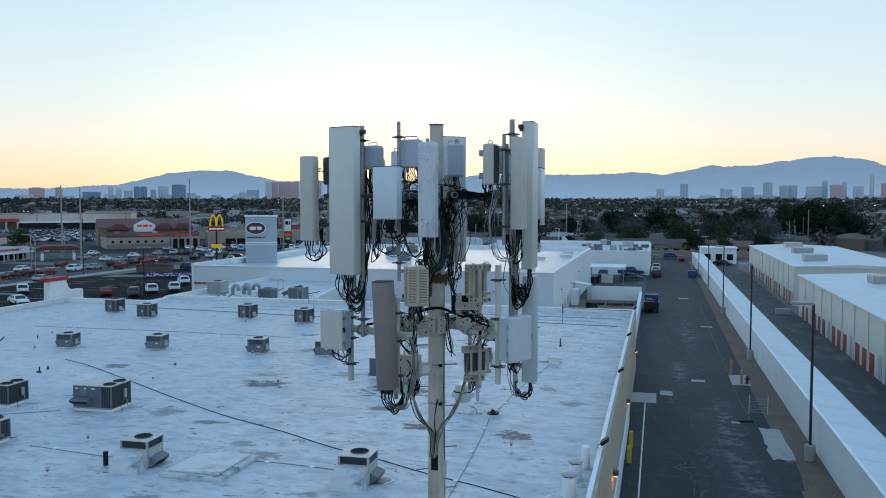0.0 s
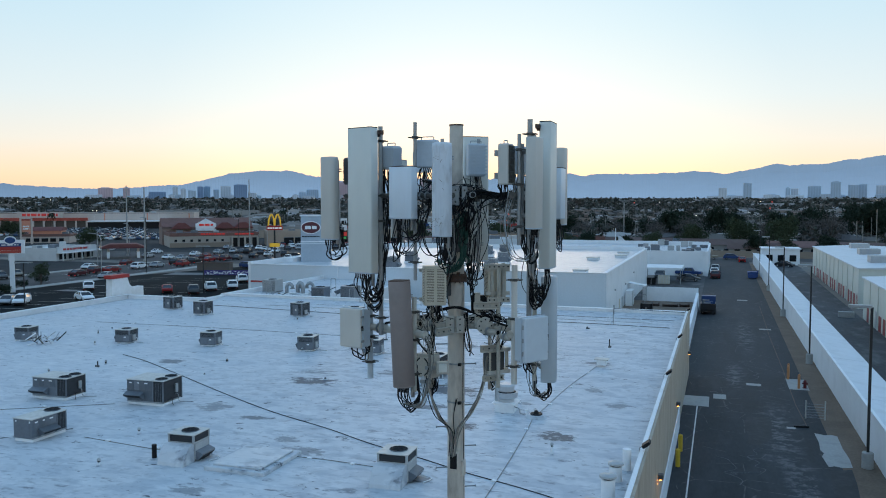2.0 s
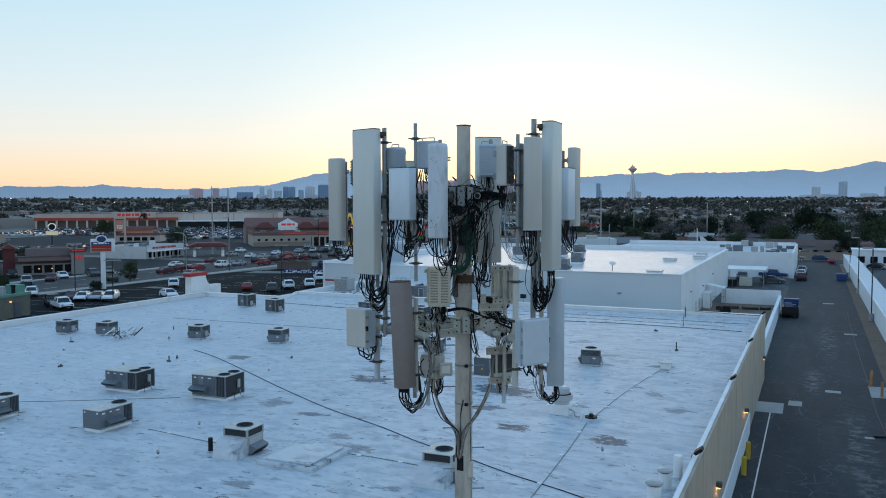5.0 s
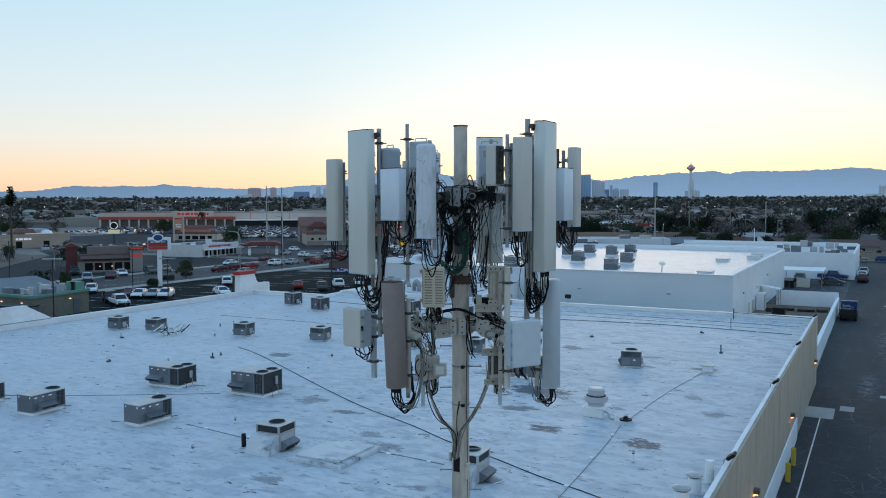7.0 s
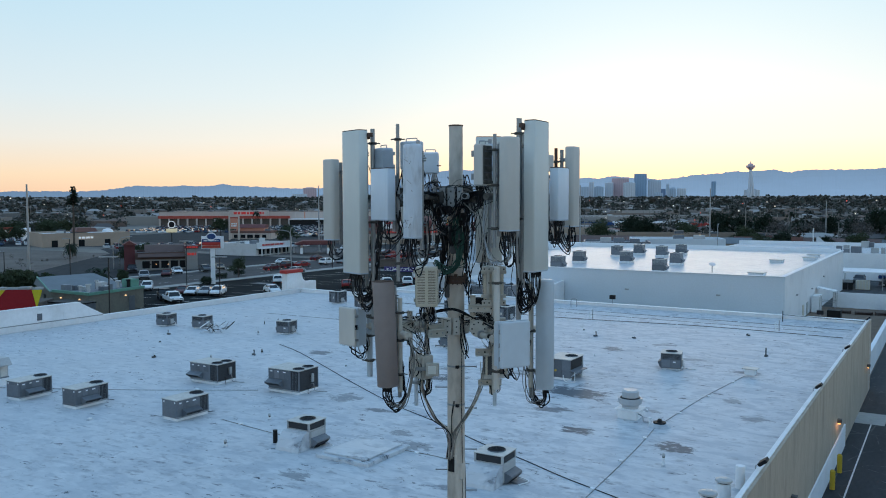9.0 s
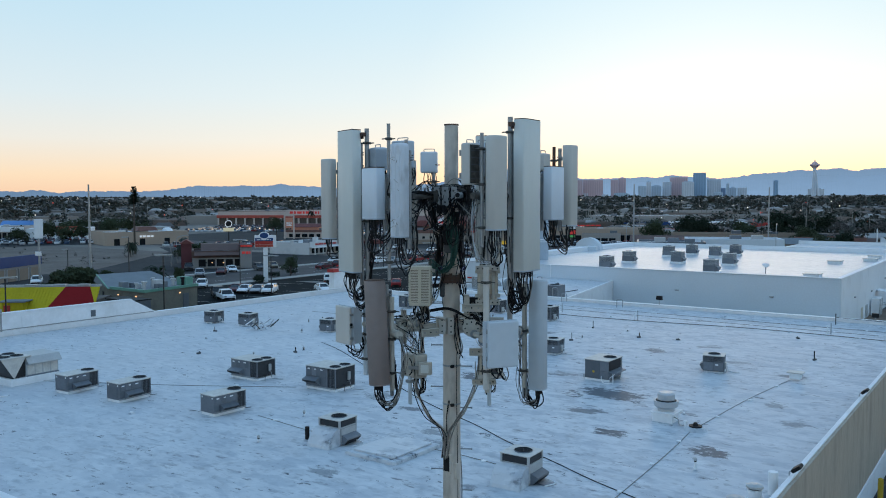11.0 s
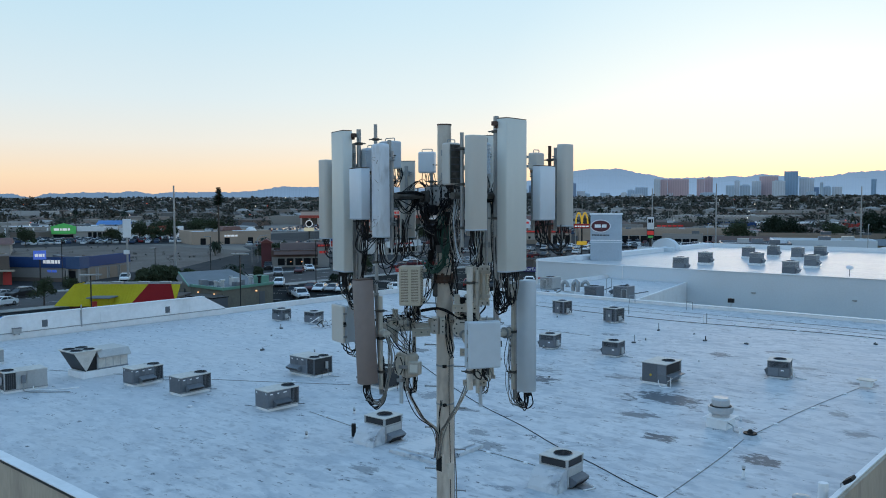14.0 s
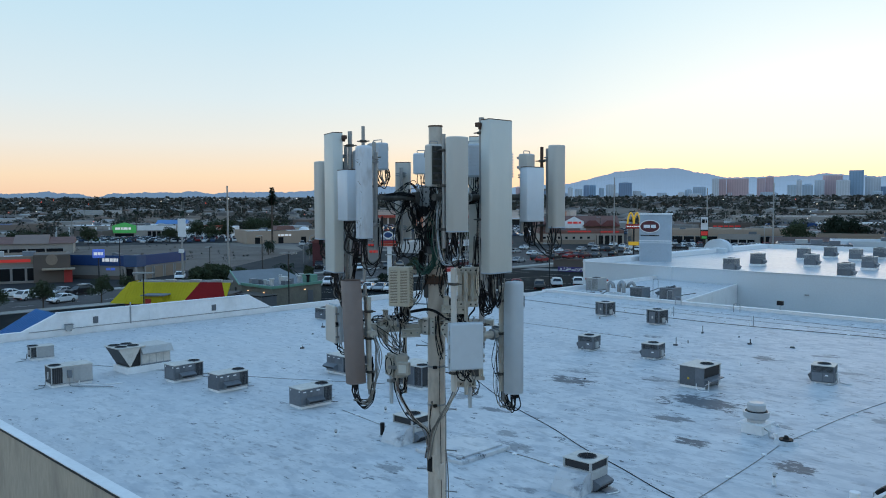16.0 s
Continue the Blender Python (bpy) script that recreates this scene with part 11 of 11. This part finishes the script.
def clump(q, V, F, x, y, z, r):
    """A tree crown of many small leaf clumps, fewer and larger with distance."""
    h = q.uniform(3.2, 8.0) * (1.45 if q.random() < 0.15 else 1.0)
    w = h * q.uniform(0.40, 0.75)
    lumps = [(q.uniform(-0.6, 0.6) * w, q.uniform(-0.6, 0.6) * w, h * q.uniform(0.40, 0.85), w * q.uniform(0.3, 0.6)) for _ in range(6)]
    count = 80 if r < 600 else 50 if r < 1200 else 18
    size = w * (0.14 if r < 600 else 0.24 if r < 1200 else 0.50)
    for k in range(count):
        lx, ly, lz, lr = lumps[k % 6]
        a, e = q.uniform(0, 6.283), q.uniform(-1, 1)
        c = math.sqrt(1 - e * e) * lr
        cx, cy, cz = x + lx + c * math.cos(a), y + ly + c * math.sin(a), z + lz + e * lr * 0.8
        b, t, s = q.uniform(0, 6.283), q.uniform(-0.9, 0.9), size * q.uniform(0.6, 1.3)
        ux, uy = s * math.cos(b), s * math.sin(b)
        n = len(V)
        V += [(cx - ux, cy - uy, cz - s * t * 0.5), (cx + uy * 0.5, cy - ux * 0.5, cz + s * 0.7), (cx + ux, cy + uy, cz + s * t * 0.5), (cx - uy * 0.5, cy + ux * 0.5, cz - s * 0.7)]
        F.append((n, n + 1, n + 2, n + 3))
    if r < 900:
        n = len(V)
        V += [(x - 0.15, y, z - 0.3), (x + 0.15, y, z - 0.3), (x + 0.1, y, z + h * 0.5), (x - 0.1, y, z + h * 0.5)]
        F.append((n, n + 1, n + 2, n + 3))


def cottage(q, V, F, x, y, z, r):
    L, W, H, a = q.uniform(9, 24), q.uniform(8, 14), q.uniform(2.8, 4.2), q.uniform(0, 3.14)
    ca, sa = math.cos(a), math.sin(a)
    top = H + q.uniform(0.3, 2.2)
    n = len(V)
    for px, py, pz in ((-L, -W, -0.5), (L, -W, -0.5), (L, W, -0.5), (-L, W, -0.5), (-L, -W, H), (L, -W, H), (L, W, H), (-L, W, H), (-L * 0.6, 0, top), (L * 0.6, 0, top)):
        V.append((x + (px * ca - py * sa) / 2, y + (px * sa + py * ca) / 2, z + pz))
    for f in ((0, 1, 5, 4), (1, 2, 6, 5), (2, 3, 7, 6), (3, 0, 4, 7), (4, 5, 9, 8), (6, 7, 8, 9), (5, 6, 9), (7, 4, 8)):
        F.append(tuple(n + i for i in f))


def depot(q, V, F, x, y, z, r):
    """A flat-roofed commercial block with a parapet step."""
    L, W, H, a = q.uniform(18, 70), q.uniform(14, 34), q.uniform(4.0, 7.5), q.choice((0.5, 0.6, 0.7, 2.2))
    ca, sa = math.cos(a), math.sin(a)
    n = len(V)
    for px, py, pz in ((-L, -W, -0.5), (L, -W, -0.5), (L, W, -0.5), (-L, W, -0.5), (-L, -W, H), (L, -W, H), (L, W, H), (-L, W, H), (-L * 0.96, -W * 0.94, H - 0.6), (L * 0.96, -W * 0.94, H - 0.6), (L * 0.96, W * 0.94, H - 0.6), (-L * 0.96, W * 0.94, H - 0.6)):
        V.append((x + (px * ca - py * sa) / 2, y + (px * sa + py * ca) / 2, z + pz))
    for f in ((0, 1, 5, 4), (1, 2, 6, 5), (2, 3, 7, 6), (3, 0, 4, 7), (4, 5, 9, 8), (5, 6, 10, 9), (6, 7, 11, 10), (7, 4, 8, 11), (8, 9, 10, 11)):
        F.append(tuple(n + i for i in f))


def wire_pole(q, V, F, x, y, z, r):
    h, w, n = q.uniform(8, 14), 0.12 + 0.00012 * r, len(V)
    for dx, dy in ((-w, -w), (w, -w), (w, w), (-w, w)):
        V.append((x + dx, y + dy, z - 0.5))
    for dx, dy in ((-w, -w), (w, -w), (w, w), (-w, w)):
        V.append((x + dx * 0.7, y + dy * 0.7, z + h))
    for f in ((0, 1, 5, 4), (1, 2, 6, 5), (2, 3, 7, 6), (3, 0, 4, 7), (4, 5, 6, 7)):
        F.append(tuple(n + i for i in f))


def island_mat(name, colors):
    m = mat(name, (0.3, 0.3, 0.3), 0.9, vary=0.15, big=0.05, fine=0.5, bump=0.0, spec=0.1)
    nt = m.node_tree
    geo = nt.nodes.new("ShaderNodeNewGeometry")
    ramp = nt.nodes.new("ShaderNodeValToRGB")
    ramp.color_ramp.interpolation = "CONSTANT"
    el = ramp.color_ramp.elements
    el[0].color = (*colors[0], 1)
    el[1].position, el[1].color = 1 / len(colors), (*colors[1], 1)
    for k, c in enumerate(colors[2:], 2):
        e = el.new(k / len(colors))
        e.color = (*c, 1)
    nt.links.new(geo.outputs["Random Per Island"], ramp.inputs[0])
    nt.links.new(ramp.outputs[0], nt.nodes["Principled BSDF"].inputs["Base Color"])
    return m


# foliage colours lifted paler to stand for haze over the distance
FAR_LEAF = island_mat("mixed_haze_paled_foliage", ((0.056, 0.062, 0.050), (0.078, 0.082, 0.066), (0.098, 0.092, 0.080), (0.046, 0.052, 0.046), (0.13, 0.115, 0.105), (0.066, 0.068, 0.060)))
FAR_HOUSE = island_mat("mixed_distant_roofs", ((0.170, 0.145, 0.128), (0.255, 0.230, 0.212), (0.119, 0.111, 0.111), (0.196, 0.145, 0.123), (0.357, 0.348, 0.340), (0.145, 0.132, 0.119), (0.272, 0.246, 0.221)))
FAR_STORE = island_mat("mixed_distant_stores", ((0.304, 0.280, 0.256), (0.400, 0.400, 0.400), (0.224, 0.184, 0.160), (0.272, 0.240, 0.216), (0.176, 0.168, 0.160), (0.336, 0.320, 0.304)))
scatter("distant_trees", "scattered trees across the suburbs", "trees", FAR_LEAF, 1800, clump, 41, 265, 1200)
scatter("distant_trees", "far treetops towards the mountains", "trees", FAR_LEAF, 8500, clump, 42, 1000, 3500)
scatter("distant_houses", "scattered low suburban roofs", "houses", FAR_HOUSE, 1000, cottage, 43, 290, 1200)
scatter("distant_houses", "far low roofs towards the mountains", "houses", FAR_HOUSE, 2200, cottage, 44, 1000, 3400)
scatter("distant_stores", "scattered flat-roofed commercial blocks", "buildings", FAR_STORE, 70, depot, 47, 330, 1500)
scatter("distant_stores", "far flat-roofed commercial blocks", "buildings", FAR_STORE, 120, depot, 48, 1300, 3300)
scatter("distant_poles", "thin utility poles across the suburbs", "poles", M["cable_grey"], 170, wire_pole, 49, 270, 1500)


def street_light(q, V, F, x, y, z, r):
    s, h, n = 0.0006 * r, q.uniform(4, 9), len(V)
    for dx, dy, dz in ((-s, 0, 0), (0, -s, 0), (s, 0, 0), (0, s, 0), (0, 0, s), (0, 0, -s)):
        V.append((x + dx, y + dy, z + h + dz))
    for f in ((0, 1, 4), (1, 2, 4), (2, 3, 4), (3, 0, 4), (1, 0, 5), (2, 1, 5), (3, 2, 5), (0, 3, 5)):
        F.append(tuple(n + i for i in f))


scatter("distant_lamps", "tiny lit lamps across the suburbs", "lamps", glow_mat("far_white_lamps", (1.0, 0.9, 0.75), 1.6), 90, street_light, 45, 300, 2600)
scatter("distant_lamps", "tiny red lit signs across the suburbs", "lamps", glow_mat("far_red_lamps", (1.0, 0.12, 0.08), 1.6), 40, street_light, 46, 300, 2000)

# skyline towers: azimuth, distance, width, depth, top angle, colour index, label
# distance haze is mixed into the base colours of towers and windows
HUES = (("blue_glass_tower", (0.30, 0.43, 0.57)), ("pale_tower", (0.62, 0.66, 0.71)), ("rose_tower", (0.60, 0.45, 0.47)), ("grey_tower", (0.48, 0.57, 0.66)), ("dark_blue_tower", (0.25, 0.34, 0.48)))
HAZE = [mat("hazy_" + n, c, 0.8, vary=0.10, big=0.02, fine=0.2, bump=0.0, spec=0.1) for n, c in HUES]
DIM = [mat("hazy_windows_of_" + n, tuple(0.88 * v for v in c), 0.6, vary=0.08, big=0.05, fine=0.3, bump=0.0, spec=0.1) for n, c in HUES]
RESORTS = ((35.55, 34, 0.81, 3), (35.02, 25, 1.07, 4), (34.60, 28, 1.07, 0), (34.0, 24, 0.88, 3), (33.39, 44, 1.10, 1), (32.42, 56, 1.21, 4), (31.65, 36, 0.67, 1), (28.77, 28, 0.54, 1), (28.3, 32, 0.72, 3), (27.62, 54, 0.90, 3), (26.6, 27, 1.45, 1), (26.16, 30, 1.41, 2), (25.23, 88, 1.43, 2), (23.8, 33, 1.42, 2), (23.29, 33, 1.52, 2), (21.96, 34, 0.99, 3), (21.53, 21, 1.28, 1), (21.03, 42, 0.98, 3), (20.35, 38, 1.26, 1), (19.6, 76, 1.55, 2))
TOWERS_EAST = ((19.0, 50, 1.24, 1), (18.27, 53, 1.84, 0), (17.48, 40, 1.41, 1), (17.05, 17, 1.36, 1), (16.8, 24, 0.82, 4), (16.49, 12, 1.11, 3), (16.17, 29, 0.84, 3), (15.6, 38, 0.84, 1), (13.57, 19, 1.28, 0), (11.2, 64, 0.72, 1))
DOWNTOWN = ((-0.11, 33, 0.97, 1), (-1.64, 33, 1.27, 3), (-4.07, 18, 0.95, 3), (-4.47, 29, 0.91, 1), (-5.62, 51, 1.05, 3), (-6.84, 37, 1.30, 3), (-7.83, 37, 1.11, 3), (-8.36, 32, 1.14, 3), (-9.55, 61, 1.06, 1), (-10.19, 23, 1.41, 3), (-10.82, 41, 1.16, 2), (-11.29, 20, 1.33, 1), (-12.09, 40, 1.04, 1), (-12.83, 18, 1.76, 1), (-13.55, 30, 1.20, 2), (-14.4, 40, 1.0, 3))
WEST_END = ((40.89, 57, 0.94, 2), (39.63, 27, 0.95, 2), (37.74, 70, 0.71, 4), (36.61, 22, 1.06, 1), (36.11, 22, 0.90, 1))
rt = random.Random(90)
LOW_BLOCKS = tuple((rt.uniform(15, 42) if k % 2 else rt.uniform(-14, 1), rt.uniform(20, 65), rt.uniform(0.42, 0.54), rt.choice((1, 1, 3))) for k in range(34))
for k, (az, w, el, ci) in enumerate(RESORTS + TOWERS_EAST + DOWNTOWN + WEST_END + LOW_BLOCKS):
    d = 3650 + 40 * (k % 5)
    x, y = polar(az, d)
    z0 = land(d)
    h = 15 + d * math.tan(radians(el)) - z0
    tw = thing("city_tower", ("hazy glass tower on the far skyline", "hazy pale tower on the far skyline", "hazy rose tower on the far skyline", "hazy grey tower on the far skyline", "hazy dark blue tower block far away")[ci], "tower", x, y, z0, az, group="skyline towers")
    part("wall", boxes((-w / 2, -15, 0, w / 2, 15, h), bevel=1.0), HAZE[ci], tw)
    if k % 3:
        part("roof", boxes((-w * 0.3, -8, h, w * 0.3, 8, h + rt.uniform(1, 4))), HAZE[3], tw)
    n = max(2, int(w / 9))
    for j in range(n):
        xx = -w / 2 + w * (j + 0.5) / n
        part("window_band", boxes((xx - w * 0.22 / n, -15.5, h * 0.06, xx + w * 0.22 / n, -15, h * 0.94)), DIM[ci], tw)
ob = thing("observation_tower", "slender pale observation tower with a flared top", "tower", *polar(11.30, 3700), land(3700), 11.30)
H = 15 + 3700 * math.tan(radians(2.58)) - land(3700)
for k in range(3):
    a = radians(120 * k)
    part("leg", rods(((15 * math.cos(a), 15 * math.sin(a), 0), (5 * math.cos(a), 5 * math.sin(a), H * 0.62), 5.0, 3.5), seg=8), HAZE[1], ob)
part("core", rods(((0, 0, 0), (0, 0, H * 0.80), 8, 6), seg=12), HAZE[1], ob)
part("pod", rods(((0, 0, H * 0.76), (0, 0, H * 0.84), 7, 19), ((0, 0, H * 0.84), (0, 0, H * 0.88), 19, 17), ((0, 0, H * 0.88), (0, 0, H * 0.93), 12, 8), seg=20), HAZE[2], ob)
part("spire", rods(((0, 0, H * 0.93), (0, 0, H * 1.0), 3, 1.0), seg=8), HAZE[2], ob)


# mountains on the horizon
def ridge(az, peaks, base, rough, seed):
    t = min(1.0, max(0.0, (az - 20) / 38))
    e = base + 1.75 - 1.15 * t * t * (3 - 2 * t) + sum(h * math.exp(-((az - a) / w) ** 2) for a, w, h in peaks)
    n = noise.fractal(Vector((az * 0.5, seed, 0)), 0.6, 2.1, 6)
    return e + rough * (n + 0.42 * noise.fractal(Vector((az * 3.1, seed + 7, 0)), 0.7, 2.1, 5))


def mountain(name, label, dist, peaks, base, rough, seed, color, glow, az0, az1):
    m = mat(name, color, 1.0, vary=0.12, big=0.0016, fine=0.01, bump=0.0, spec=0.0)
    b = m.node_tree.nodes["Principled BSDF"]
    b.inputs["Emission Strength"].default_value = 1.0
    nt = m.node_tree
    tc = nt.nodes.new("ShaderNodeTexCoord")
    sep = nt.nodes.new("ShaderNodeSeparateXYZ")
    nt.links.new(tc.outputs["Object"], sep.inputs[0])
    # haze put in as emission, paler towards the valley floor
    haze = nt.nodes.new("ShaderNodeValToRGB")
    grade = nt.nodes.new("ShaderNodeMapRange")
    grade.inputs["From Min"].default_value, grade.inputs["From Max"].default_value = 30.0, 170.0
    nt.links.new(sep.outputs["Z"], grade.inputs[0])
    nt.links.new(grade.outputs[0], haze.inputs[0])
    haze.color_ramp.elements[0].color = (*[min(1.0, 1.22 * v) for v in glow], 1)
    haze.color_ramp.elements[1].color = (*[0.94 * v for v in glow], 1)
    # this painted glow is dimmed on the side away from the afterglow
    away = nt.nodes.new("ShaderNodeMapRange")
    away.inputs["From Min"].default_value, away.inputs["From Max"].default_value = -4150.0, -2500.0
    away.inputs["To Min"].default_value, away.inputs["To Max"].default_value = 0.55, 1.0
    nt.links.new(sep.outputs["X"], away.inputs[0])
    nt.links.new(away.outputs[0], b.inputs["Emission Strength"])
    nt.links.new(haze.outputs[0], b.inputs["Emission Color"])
    V, F = [], []
    steps = int((az1 - az0) * 16)
    for k in range(steps + 1):
        az = az0 + (az1 - az0) * k / steps
        top = 15 + dist * math.tan(radians(max(0.15, ridge(az, peaks, base, rough, seed))))
        for i in range(7):
            t = i / 6
            d = dist - 420 * (1 - t) ** 1.3 + 26 * noise.noise(Vector((az * 0.8, i * 1.7, seed)))
            V.append((*polar(az, d), -3 + (top + 3) * t ** 1.25))
        if k:
            n = 7 * k
            for i in range(6):
                F.append((n - 7 + i, n + i, n + i + 1, n - 6 + i))
    me = bpy.data.meshes.new(name)
    me.from_pydata(V, [], F)
    me.materials.append(m)
    return tagged(new(name, me), label, "mountains", kind="structure")


PEAKS = ((-12.2, 1.5, 0.38), (-10.2, 1.0, 0.20), (-9.0, 0.7, 0.14), (-9.0, 4.5, 0.95), (-5.0, 0.7, 0.16), (-3.4, 1.5, 0.32), (-0.2, 0.7, -0.13), (1.4, 4.5, 0.33), (9.0, 0.7, -0.18), (9.8, 3.2, 0.24), (16.6, 1.5, -0.22), (20.2, 0.7, 0.14), (21.0, 4.5, -0.18), (25.4, 1.5, -0.16), (29.0, 0.7, 0.17), (31.0, 3.2, 0.64), (33.8, 1.0, 0.09), (36.2, 0.7, -0.11), (39.8, 3.2, -0.19), (46.6, 0.7, 0.16), (49.8, 4.5, 0.30), (52.2, 1.0, 0.10), (60.6, 0.7, -0.11), (61.0, 4.5, 0.09), (67.8, 0.7, -0.26), (70.6, 0.7, 0.12))
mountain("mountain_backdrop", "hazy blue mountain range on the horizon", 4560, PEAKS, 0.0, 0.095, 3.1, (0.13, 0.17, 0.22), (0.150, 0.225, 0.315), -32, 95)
